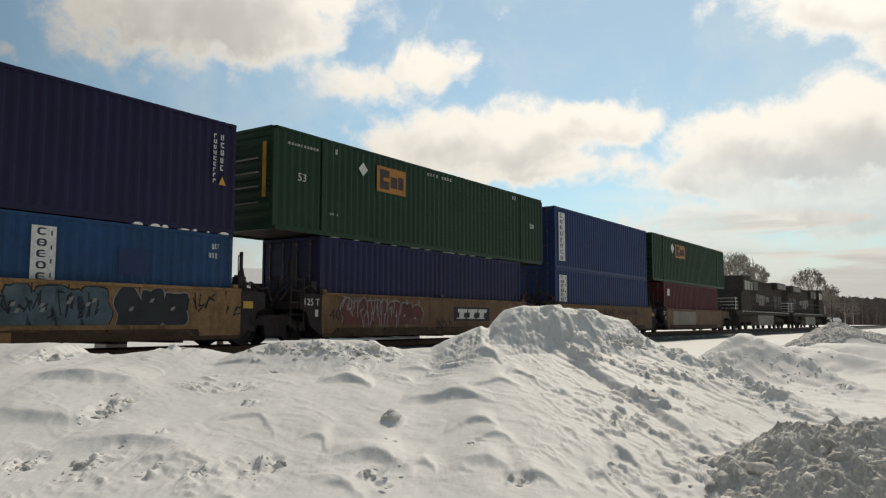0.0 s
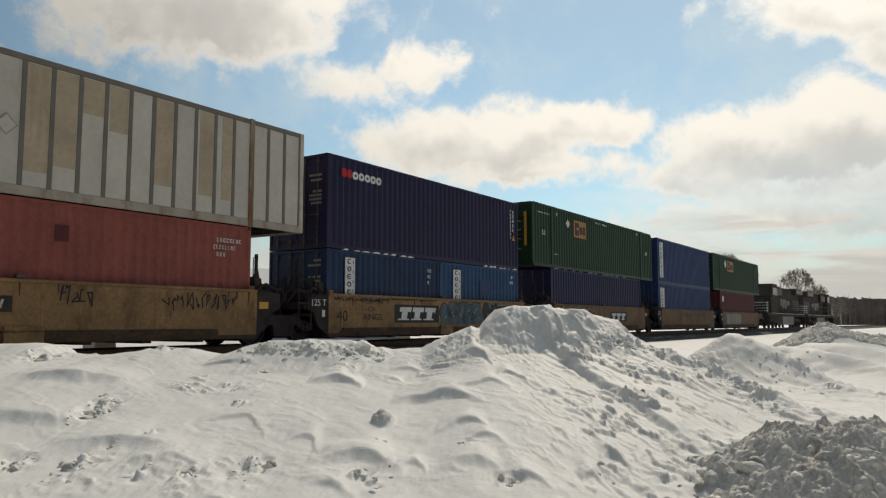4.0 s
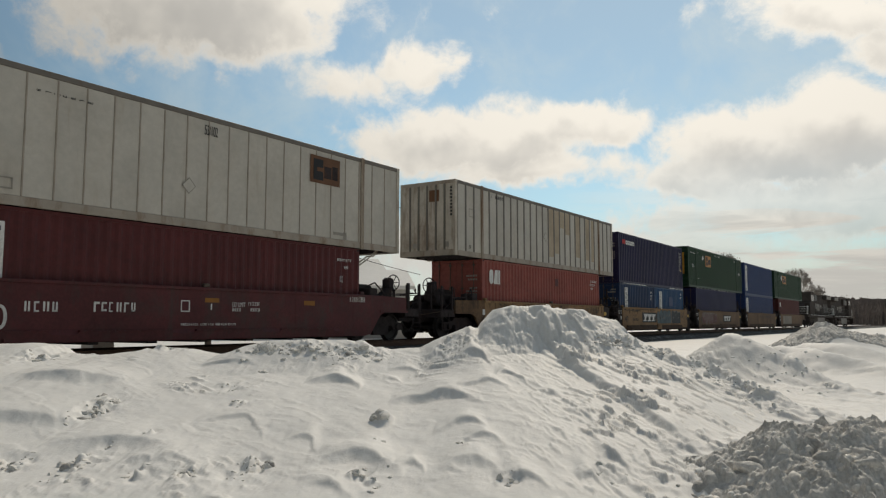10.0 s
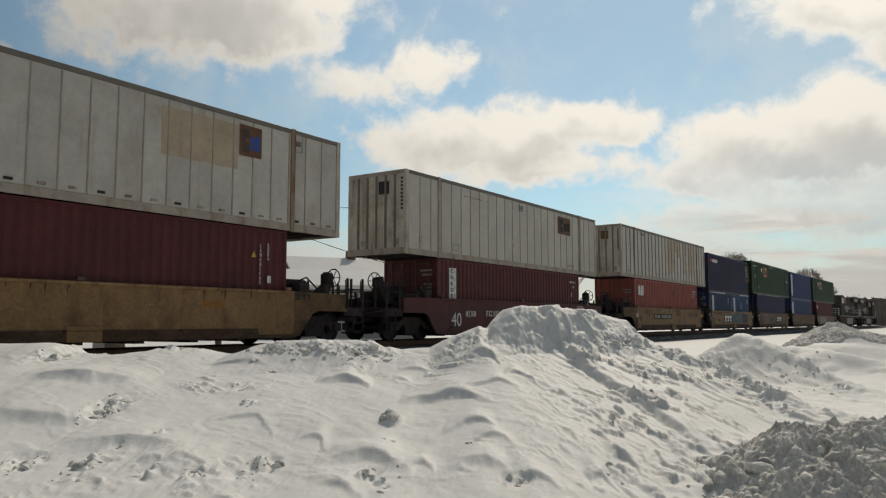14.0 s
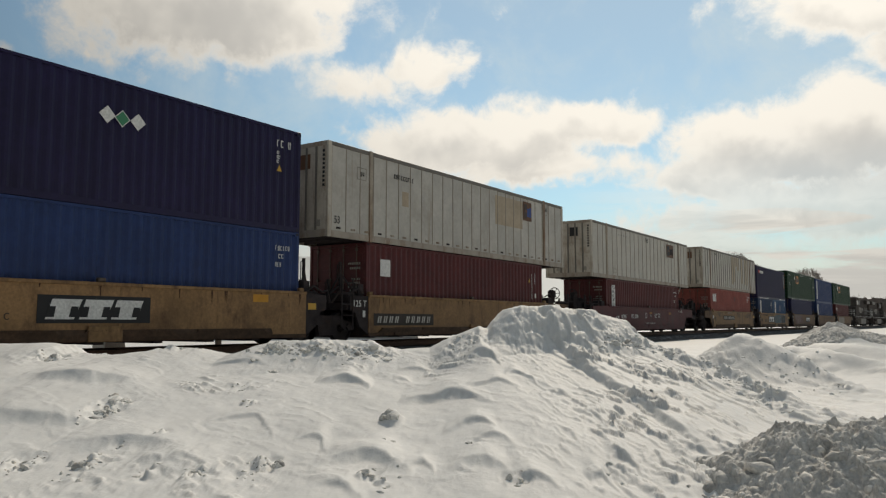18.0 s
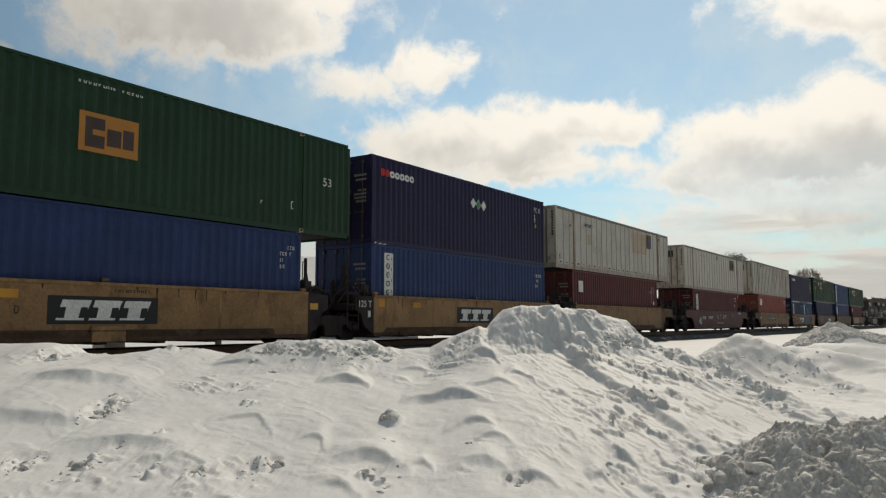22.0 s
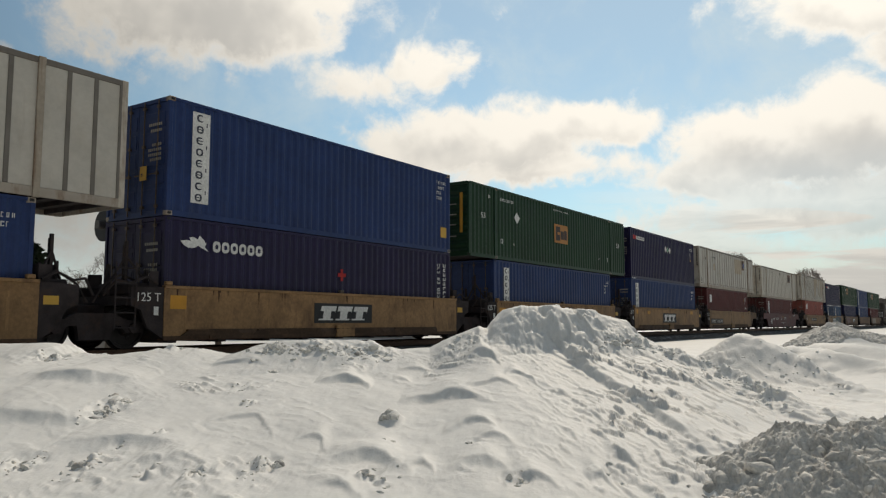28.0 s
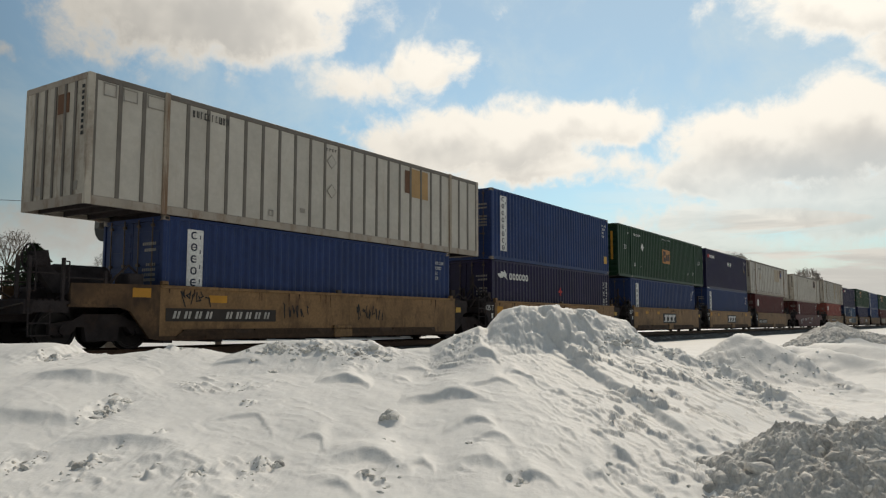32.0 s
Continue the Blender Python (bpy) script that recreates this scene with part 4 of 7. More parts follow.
def wheelset(parent, x, r, name="wheelset"):
    sh = Shape().tube((0, -1.0, 0), (0, 1.0, 0), 0.08, 10)
    for y, d in ((-0.7535, -1), (0.7535, 1)):
        bm = bmesh.new()
        prof = [(r + 0.028, -0.075), (r + 0.028, -0.045), (r, -0.035), (r - 0.012, 0.06), (r - 0.07, 0.06), (r - 0.09, 0.02), (0.17, 0.0), (0.13, 0.055), (0.0, 0.055)]
        n = 28
        rings = []
        for a, o in prof:
            rings.append([bm.verts.new((a * math.cos(2 * math.pi * i / n), y + d * o, a * math.sin(2 * math.pi * i / n))) for i in range(n)])
        for q, w in zip(rings, rings[1:]):
            for i in range(n):
                bm.faces.new((q[i], q[(i + 1) % n], w[(i + 1) % n], w[i]))
        bmesh.ops.remove_doubles(bm, verts=bm.verts, dist=1e-5)
        sh.bm(bm)
        sh.box(-0.05, 0.05, y + d * 0.06, y + d * 0.075, 0.19, 0.26)
        sh.box(-0.05, 0.05, y + d * 0.06, y + d * 0.075, -0.26, -0.19)
    ob = sh.obj(name, M_WHEEL, parent)
    ob.location = (x, 0, r)
    ROLLERS.append((ob, x, r))
    return ob


ROLLERS = []


def truck(car, x, base=1.78, r=0.457):
    """A two-axle truck: cast side frames with springs, bolster and wheelsets."""
    t = Shape()
    for sg in (-1, 1):
        y = sg * 1.0
        o = [(-base / 2 - 0.28, r - 0.1), (-base / 2 - 0.28, r + 0.13), (-base / 2 + 0.2, r + 0.2), (-0.45, r + 0.34), (0.45, r + 0.34), (base / 2 - 0.2, r + 0.2),
             (base / 2 + 0.28, r + 0.13), (base / 2 + 0.28, r - 0.1), (base / 2 - 0.17, r - 0.1), (base / 2 - 0.3, r + 0.06), (0.42, r + 0.06), (0.36, r - 0.25), (-0.36, r - 0.25), (-0.42, r + 0.06), (-base / 2 + 0.3, r + 0.06), (-base / 2 + 0.17, r - 0.1)]
        t.prism([(x + a, b) for a, b in o], "y", y - 0.07, y + 0.07)
        for k in (-0.22, 0, 0.22):
            t.tube((x + k, y, r - 0.2), (x + k, y, r + 0.1), 0.075, 10)
        for k in (-base / 2, base / 2):
            t.tube((x + k, y - 0.1 * sg, r), (x + k, y + 0.14 * sg, r), 0.11, 12)
    t.box(x - 0.2, x + 0.2, -1.05, 1.05, r + 0.1, r + 0.33, 0.02)
    f = t.obj("truck", M_DARK, car, "dark cast steel truck frame with springs")
    for k in (-base / 2, base / 2):
        wheelset(f, x + k, r)
    return f


def plate(parent, x0, x1, z0, z1, y, mat, name="marking", label="", t=0.004):
    """A thin painted or stuck-on mark on the side that faces the street (y) of a car or container."""
    return Shape().box(x0, x1, y - t, y + 0.002, z0, z1).obj(name, mat, parent, label)


def brake_stand(car, x, d):
    st = Shape()
    st.prism([(x - d * 0.95, 1.25), (x - d * 0.25, 1.25), (x + d * 0.1, 1.75), (x + d * 0.12, 2.12), (x - d * 0.12, 2.16), (x - d * 0.2, 1.8)], "y", -0.62, -0.42)
    st.box(x - 0.2, x + 0.12, -0.66, -0.36, 1.78, 2.12, 0.04)
    st = st.obj("brake_stand", M_DARK, car, "dark steel hand brake housing")
    w = Shape().ring((x + d * 0.24, -0.52, 2.0), "x", 0.27, 0.02, 22, 6)
    for i in range(6):
        a = math.pi * i / 3
        w.tube((x + d * 0.24, -0.52, 2.0), (x + d * 0.24, -0.52 + 0.27 * math.cos(a), 2.0 + 0.27 * math.sin(a)), 0.013, 6)
    w.tube((x, -0.52, 2.0), (x + d * 0.26, -0.52, 2.0), 0.035, 8)
    w.obj("brake_wheel", M_DARK, st)


def coupler(car, x, d):
    c = Shape().box(min(x, x + d * 0.75), max(x, x + d * 0.75), -0.13, 0.13, 0.70, 0.93, 0.02)
    c.prism([(x + d * 0.7, -0.2), (x + d * 1.05, -0.24), (x + d * 1.1, -0.05), (x + d * 0.9, 0.02), (x + d * 1.02, 0.2), (x + d * 0.7, 0.2)], "z", 0.66, 0.97)
    c.obj("coupler", M_DARK, car)
    h = Shape()
    pts = [(x + d * 0.3, -0.35, 0.75), (x + d * 0.45, -0.37, 0.5), (x + d * 0.65, -0.38, 0.33), (x + d * 0.85, -0.38, 0.28), (x + d * 1.05, -0.38, 0.3)]
    h.path(pts, 0.025, 7)
    h.obj("air_hose", M_PRINTBLK, car)


def stub_end(car, d, mat):
    """The coupler end of a well car: the side rises to a deck over the truck."""
    for sg in (-1, 1):
        o = [(d * 6.2, 0.22), (d * 6.45, 0.25), (d * 6.95, 0.86), (d * 7.25, 0.96), (d * 8.35, 0.98), (d * 8.35, 1.44), (d * 6.2, 1.48)]
        if d > 0:
            o = o[::-1]
        a = Shape().prism(o, "y", sg * 1.42, sg * 1.34)
        a.box(min(d * 6.9, d * 8.4), max(d * 6.9, d * 8.4), sg * 1.45 if sg < 0 else 1.38, -1.38 if sg < 0 else 1.45, 0.94, 1.0)
        a.obj("deck_side", mat if mat is M_MAROONCAR else M_SHADEDDECK, car, "grimy deck side over the truck, its yellow browned to stand for shade")
        e = Shape().box(min(d * 8.35, d * 9.25), max(d * 8.35, d * 9.25), sg * 1.38 if sg < 0 else 1.28, -1.28 if sg < 0 else 1.38, 0.82, 1.06)
        e.obj("end_beam", M_DARK, car)
        for x in (7.55, 8.5, 9.2):
            top = 1.95 if x != 7.55 else 1.72
            gp = Shape().box(d * x - 0.03, d * x + 0.03, sg * 1.36 - 0.03, sg * 1.36 + 0.03, 1.0, top)
            gp = gp.obj("end_post", M_DARK, car)
            gi = Shape().path([(d * x - d * 0.04, sg * 1.37, 1.25), (d * x - d * 0.12, sg * 1.38, 1.25), (d * x - d * 0.12, sg * 1.38, top - 0.07), (d * x - d * 0.04, sg * 1.37, top - 0.07)], 0.016, 6)
            gi.obj("grab_iron", M_DARK, gp)
        Shape().tube((d * 7.55, sg * 1.36, 1.55), (d * 8.5, sg * 1.36, 1.55), 0.02, 6).obj("hand_rail", M_DARK, car)
    Shape().box(min(d * 6.2, d * 7.4), max(d * 6.2, d * 7.4), -1.34, 1.34, 1.0, 1.30).obj("end_deck", M_DARK, car)
    for i in range(14):
        x = d * (7.5 + i * 0.13)
        Shape().box(x - 0.04, x + 0.04, -1.3, 1.3, 1.06, 1.10).obj("walkway_slat", M_DARK, car)
    Shape().box(min(d * 7.0, d * 9.2), max(d * 7.0, d * 9.2), -0.3, 0.3, 0.62, 1.05, 0.03).obj("draft_sill", M_DARK, car)
    Shape().box(min(d * 9.1, d * 9.28), max(d * 9.1, d * 9.28), -1.38, 1.38, 0.78, 1.08, 0.02).obj("buffer_beam", M_DARK, car)
    rs = Shape().tube((d * 6.75, 0.0, 1.62), (d * 7.95, 0.0, 1.62), 0.30, 16)
    rs.tube((d * 6.68, 0.0, 1.62), (d * 6.75, 0.0, 1.62), 0.2, 16, 0.30).tube((d * 7.95, 0.0, 1.62), (d * 8.02, 0.0, 1.62), 0.30, 16, 0.2)
    rs.box(d * 7.4 - 0.45, d * 7.4 + 0.45, -0.22, 0.22, 1.28, 1.35)
    rs.obj("air_reservoir", M_DARK, car, smooth=False)
    v = Shape().box(d * 7.3 - 0.2, d * 7.3 + 0.2, -0.95, -0.55, 1.3, 1.55, 0.04)
    v.obj("brake_valve", M_DARK, car)
    Shape().path([(d * 7.0, -0.9, 1.36), (d * 7.9, -0.9, 1.36), (d * 8.4, -0.95, 1.12)], 0.02, 6).obj("brake_pipe", M_DARK, car)
    Shape().path([(d * 6.9, 0.6, 1.4), (d * 8.2, 0.55, 1.4), (d * 8.9, 0.3, 1.0)], 0.025, 6).obj("brake_pipe", M_DARK, car)
    brake_stand(car, d * 8.55, d)
    # brake gear, hoses and rods crowded on and under the deck
    Shape().tube((d * 7.0, 0.75, 1.5), (d * 7.75, 0.75, 1.5), 0.2, 12).tube((d * 7.75, 0.75, 1.5), (d * 8.3, 0.7, 1.42), 0.03, 6).obj("brake_cylinder", M_DARK, car)
    Shape().box(min(d * 6.55, d * 6.95), max(d * 6.55, d * 6.95), -1.3, -0.75, 1.3, 1.72, 0.03).obj("equipment_box", M_DARK, car)
    Shape().box(min(d * 8.0, d * 8.4), max(d * 8.0, d * 8.4), 0.1, 0.6, 1.08, 1.4, 0.04).obj("equipment_box", M_DARK, car)
    Shape().path([(d * 9.3, -1.36, 1.0), (d * 9.34, -0.6, 0.9), (d * 9.32, 0.0, 1.0)], 0.016, 6).obj("uncoupling_rod", M_STEEL, car)
    Shape().path([(d * 6.6, -1.05, 1.75), (d * 6.9, -1.2, 1.9), (d * 7.25, -1.25, 1.62), (d * 7.5, -1.3, 1.3), (d * 7.9, -1.34, 1.18)], 0.024, 6).obj("brake_hose", M_DARK, car)
    Shape().path([(d * 8.3, 0.9, 1.1), (d * 8.7, 0.95, 1.35), (d * 9.0, 0.9, 1.5), (d * 9.15, 0.85, 1.1)], 0.024, 6).obj("brake_hose", M_DARK, car)
    for y in (-1.1, -0.2, 0.9):
        Shape().tube((d * 8.45, y, 1.08), (d * 9.15, y, 1.08), 0.022, 6).obj("deck_rod", M_DARK, car)
    Shape().tube((d * 8.5, -1.36, 1.62), (d * 9.2, -1.36, 1.62), 0.018, 6).tube((d * 9.2, -1.36, 1.62), (d * 9.2, 1.36, 1.62), 0.018, 6).obj("end_hand_rail", M_DARK, car)
    for y in (-0.9, 0.95):
        Shape().box(d * 9.2 - 0.03, d * 9.2 + 0.03, y - 0.03, y + 0.03, 1.0, 1.98).obj("end_post", M_DARK, car)
    st = Shape()
    for z in (0.35, 0.6):
        st.tube((d * 8.75, -1.4, z), (d * 9.2, -1.4, z), 0.018, 6)
    for x in (8.75, 9.2):
        st.tube((d * x, -1.4, 0.33), (d * x, -1.38, 0.95), 0.018, 6)
    st.obj("step_iron", M_DARK, car)
    coupler(car, d * 9.2, d)
    truck(car, d * 7.4)


def joint_end(car, d, mat, bears, stencil):
    """The articulated end of a well unit; the one that bears also carries the shared truck and the ladder."""
    for sg in (-1, 1):
        o = [(d * 6.2, 0.24), (d * 6.62, 0.5), (d * 6.8, 0.9), (d * 7.05, 1.0), (d * 7.05, 1.4), (d * 6.2, 1.44)]
        a = Shape().prism(o if d < 0 else o[::-1], "y", sg * 1.40, sg * 1.3)
        a.obj("end_plate", M_DARK, car, "dark end plate beside the truck")
    Shape().box(min(d * 6.2, d * 7.1), max(d * 6.2, d * 7.1), -1.3, 1.3, 1.0, 1.22).obj("end_deck", M_DARK, car)
    Shape().box(min(d * 7.0, d * 7.75), max(d * 7.0, d * 7.75), -0.35, 0.35, 0.62, 1.02, 0.03).obj("joint_arm", M_DARK, car)
    for k, (x, h) in enumerate(((6.4, 1.85), (6.78, 2.5), (7.05, 1.95))):
        gp = Shape().box(d * x - 0.035, d * x + 0.035, -1.02 + 0.25 * k, -0.95 + 0.25 * k, 1.2, h).obj("end_post", M_DARK, car)
        Shape().path([(d * x, -0.95 + 0.25 * k, 1.25), (d * x, -0.87 + 0.25 * k, 1.25), (d * x, -0.87 + 0.25 * k, h - 0.1), (d * x, -0.95 + 0.25 * k, h - 0.1)], 0.015, 6).obj("grab_iron", M_DARK, gp)
    Shape().tube((d * 6.32, -1.05, 1.42), (d * 6.78, -0.75, 2.15), 0.03, 6).tube((d * 6.78, -0.75, 2.15), (d * 7.2, -0.55, 1.3), 0.03, 6).obj("post_brace", M_DARK, car)
    Shape().path([(d * 6.3, 0.5, 1.45), (d * 7.3, 0.5, 1.4), (d * 7.6, 0.45, 0.9)], 0.03, 6).obj("brake_pipe", M_DARK, car)
    for y in (-1.25, 1.25):
        Shape().prism([(d * 6.26, y), (d * 6.5, y), (d * 6.26, y * 0.8)], "z", 1.3, 1.8).obj("corner_guide", M_DARK, car)
    Shape().box(min(d * 6.24, d * 6.95), max(d * 6.24, d * 6.95), -1.18, 0.1, 1.22, 1.52, 0.05).obj("deck_box", M_DARK, car)
    Shape().path([(d * 6.3, -1.3, 1.5), (d * 6.6, -1.32, 1.66), (d * 7.0, -1.28, 1.5), (d * 7.3, -1.2, 1.56), (d * 7.55, -1.1, 1.2)], 0.03, 6).obj("brake_hose", M_DARK, car)
    Shape().path([(d * 6.5, -0.7, 1.6), (d * 6.9, -0.75, 1.72), (d * 7.35, -0.8, 1.45), (d * 7.6, -0.8, 1.05)], 0.025, 6).obj("brake_hose", M_DARK, car)
    if not bears:
        plate(car, min(d * 6.3, d * 6.62), max(d * 6.3, d * 6.62), 0.98, 1.16, -1.404, M_YELLOWCARD, "reflector")
    if bears:
        truck(car, d * 7.675, 1.83, 0.483)
        lad = Shape()
        for x in (6.95, 7.45):
            lad.tube((d * x, -1.42, 0.45), (d * x, -1.42, 1.95), 0.022, 6)
        for i in range(5):
            z = 0.5 + i * 0.33
            lad.tube((d * 6.95, -1.42, z), (d * 7.45, -1.42, z), 0.018, 6)
        lad.obj("ladder", M_DARK, car)
    if stencil:
        letters(car, "125 T", d * 6.95 if d < 0 else 6.28, 1.10, 0.20, -1.412, M_PRINT)
        plate(car, min(d * 6.34, d * 6.46), max(d * 6.34, d * 6.46), 0.78, 0.98, -1.402, M_PRINT, "placard")


def letters(parent, text, x, z, size, y, mat, name="lettering", squeeze=1.0):
    cu = bpy.data.curves.new(name, "FONT")
    cu.body, cu.size, cu.extrude = text, size * 1.38, 0.002
    tmp = bpy.data.objects.new(name, cu)
    scene.collection.objects.link(tmp)
    me = bpy.data.meshes.new_from_object(tmp.evaluated_get(bpy.context.evaluated_depsgraph_get()))
    bpy.data.objects.remove(tmp)
    me.materials.clear()
    me.materials.append(mat)
    me.transform(Matrix.Diagonal((squeeze, 1, 1, 1)))
    me.transform(Matrix.Rotation(radians(90), 4, "X"))
    me.transform(Matrix.Translation((x, y, z)))
    ob = new(name, me)
    ob.parent = parent
    return tagged(ob, kind="stuff")


def well_car(label, s, mat, ends, stencil=True, category="rail car"):
    """One well of a stack train. ends: (rear, front), each 'stub', 'joint' or 'bear'."""
    car = train_thing("well_car", label, category, s, 0.0, "well cars of the train")
    for sg in (-1, 1):
        y0, y1 = (sg * 1.42, sg * 1.34)
        sh = Shape().box(-6.2, 6.2, min(y0, y1), max(y0, y1), 0.30, 1.45)
        sh.obj("side_sill", mat, car)
        Shape().box(-6.2, 6.2, min(sg * 1.45, sg * 1.3), max(sg * 1.45, sg * 1.3), 1.40, 1.48, 0.012).obj("top_chord", mat, car)
        ch = Shape()
        ch.prism([(sg * 1.34, 0.22), (sg * 1.47, 0.22), (sg * 1.47, 0.36), (sg * 1.424, 0.46), (sg * 1.34, 0.46)], "x", -4.9, 4.9)
        ch.box(-6.2, 6.2, min(sg * 1.43, sg * 1.2), max(sg * 1.43, sg * 1.2), 0.2, 0.30)
        ch.obj("bottom_chord", mat if mat is M_MAROONCAR else M_SILLBROWN, car)
        for x0, x1 in ((-5.55, -4.05), (-3.35, -1.05), (-0.35, 1.75), (2.5, 4.6)):
            o = [(x0 - 0.2, 0.30), (x1 + 0.2, 0.30), (x1, 0.42), (x0, 0.42)]
            fl = Shape().prism(o if sg < 0 else o[::-1], "y", sg * 1.478, sg * 1.43).obj("lower_flange", M_SILLBROWN if mat is not M_MAROONCAR else mat, car)
            Shape().box(x0 - 0.02, x1 + 0.02, min(sg * 1.42, sg * 1.50), max(sg * 1.42, sg * 1.50), 0.422, 0.45).obj("ledge", M_SILLBROWN if mat is not M_MAROONCAR else mat, fl)
        for x in (-5.6, -2.95, 0.45, 3.1, 5.6):
            Shape().box(x - 0.03, x + 0.03, min(sg * 1.40, sg * 1.424), max(sg * 1.40, sg * 1.424), 0.46, 1.40).obj("stiffener", mat, car)
        for x in (-6.05, 0.0, 6.05):
            Shape().box(x - 0.09, x + 0.09, min(sg * 1.28, sg * 1.4), max(sg * 1.28, sg * 1.4), 1.48, 1.58, 0.02).obj("guide_lug", mat if abs(x) > 1 else M_STEEL, car)
    if mat is M_YELLOW:
        Shape().box(-0.33, 0.47, -1.50, -1.42, 0.20, 0.54, 0.012).obj("jacking_pad", mat, car)
        rng = random.Random(int(abs(s) * 10))
        # rust that has run down from the top chord
        for _ in range(14):
            x, w, h = rng.uniform(-6.0, 6.0), rng.uniform(0.010, 0.028), rng.uniform(0.06, 0.34)
            pts = [(x - w, 1.40), (x + w, 1.40), (x + w * 0.7, 1.40 - h * 0.5), (x + w * 0.2, 1.40 - h), (x - w * 0.3, 1.40 - h * 0.8), (x - w * 0.6, 1.40 - h * 0.4)]
            Shape().prism(pts, "y", -1.4255, -1.42).obj("rust_run", M_RUSTRUN, car)
    for x in np.arange(-5.9, 6.0, 1.475):
        Shape().box(x - 0.12, x + 0.12, -1.34, 1.34, 0.14, 0.24).obj("floor_beam", M_DARK, car)
    for x in (-6.2, 6.2):
        Shape().box(x - 0.05, x + 0.05, -1.34, 1.34, 0.24, 1.25).obj("well_bulkhead", M_DARK, car)
    for kind, d in zip(ends, (-1, 1)):
        if kind == "stub":
            stub_end(car, d, mat)
        else:
            joint_end(car, d, mat, kind == "bear", stencil and d < 0)
    return car


# units from the front: place along the train, paint, ends
YL = "weathered yellow steel well car"
car1 = well_car(YL, 53.4, M_HAZEDYELLOW, ("bear", "stub"))
car2 = well_car(YL, 38.2, M_HAZEDYELLOW, ("bear", "joint"))
car3 = well_car(YL + " with red and grey spray paint", 22.63, M_HAZEDYELLOW, ("bear", "joint"))
car4 = well_car(YL + " with blue and black spray paint", 7.22, M_YELLOW, ("bear", "joint"))
car5 = well_car(YL + " with a black number board", -8.0, M_YELLOW, ("stub", "joint"))
car6 = well_car("dull maroon steel well car with faded white markings", -27.8, M_MAROONCAR, ("stub", "stub"))
car7 = well_car(YL + ", rust-stained at its end", -47.4, M_YELLOW, ("bear", "stub"))
car8 = well_car(YL + " with a black name board", -62.56, M_YELLOW, ("bear", "joint"))
car9 = well_car(YL + " with a black name board", -77.9, M_YELLOW, ("bear", "joint"))
car10 = well_car(YL + " with a black name board", -93.27, M_YELLOW, ("bear", "joint"))
car11 = well_car(YL + " with a grey number board", -108.6, M_YELLOW, ("stub", "joint"))
car12 = well_car("dark grimy steel well car with no load", -128.4, M_MAROONCAR, ("stub", "stub"))

FLOOR = 0.25
HC, STD = 2.896, 2.591


def box40(label, s, z, h, mat, **k):
    return steel_box(label, s, z, 12.19, h, 2.438, mat, **k)


# car 1
low1 = box40("dull maroon corrugated steel container", 53.4, FLOOR, HC, M_MAROON)
top1 = steel_box("dark green corrugated steel container with an orange name panel", 53.2, 3.15, 16.15, HC, 2.591, M_GREEN, end="ribs", posts40=True)
# car 2
low2 = box40("blue corrugated steel container with a white name strip", 38.2, FLOOR, HC - 0.03, M_BLUE)
top2 = box40("navy blue corrugated steel container with a white name strip", 38.2, 3.12, HC, M_BLUE)
# car 3
low3 = box40("navy blue corrugated steel container", 22.63, FLOOR, HC, M_NAVY)
top3 = steel_box("dark green corrugated steel container with an orange name panel", 22.63, 3.16, 16.15, HC, 2.591, M_GREEN, end="ribs", posts40=True)
# car 4
low4a = steel_box("dull blue short steel container with a white name strip", 4.16, FLOOR, 6.06, STD, 2.438, M_DULLBLUE)
low4b = steel_box("blue short steel container with white name strip and dark patch", 10.26, FLOOR, 6.06, STD, 2.438, M_SKYBLUE)
top4 = box40("dark purple-blue steel container with a white name, snow along its foot", 7.22, 2.86, HC, M_PURPLE)
# car 5
low5 = box40("faded coral red corrugated steel container", -7.96, FLOOR, HC, M_CORAL)
top5 = panel_box("dirty white panelled container with dark posts and tan patches", -8.08, 3.16, M_WHITE, 26, 0.10)
# car 6
low6 = box40("dark maroon corrugated steel container with a white strip", -27.8, FLOOR, 2.68, M_MAROON)
top6 = panel_box("dirty white panelled container with a faded brown panel", -27.79, 2.94, M_WHITE, 24, 0.035)
# car 7
low7 = box40("maroon corrugated steel container with worn white codes", -47.4, FLOOR, HC, M_MAROON)
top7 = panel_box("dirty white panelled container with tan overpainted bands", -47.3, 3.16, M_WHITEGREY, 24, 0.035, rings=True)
# car 8
low8 = box40("blue corrugated steel container with a white name strip", -62.56, FLOOR, HC, M_BLUE)
top8 = box40("dark purple-blue corrugated steel container with a white name", -62.56, 3.15, HC, M_PURPLE)
# car 9
low9 = box40("blue corrugated steel container with a white name strip", -77.9, FLOOR, HC, M_BLUE)
top9 = steel_box("dark green corrugated steel container with an orange name panel", -77.9, 3.16, 16.15, HC, 2.591, M_GREEN, end="ribs", posts40=True)
# car 10
low10 = box40("dark purple-blue corrugated steel container with a white crest", -93.27, FLOOR, HC, M_PURPLE)
top10 = box40("blue corrugated steel container with a tall white name strip", -93.27, 3.16, HC, M_BLUE)
# car 11
low11 = box40("blue corrugated steel container with a white name strip", -108.54, FLOOR, HC, M_BLUE)
top11 = panel_box("dirty white panelled container with dark posts", -108.6, 3.16, M_WHITE, 26, 0.10)


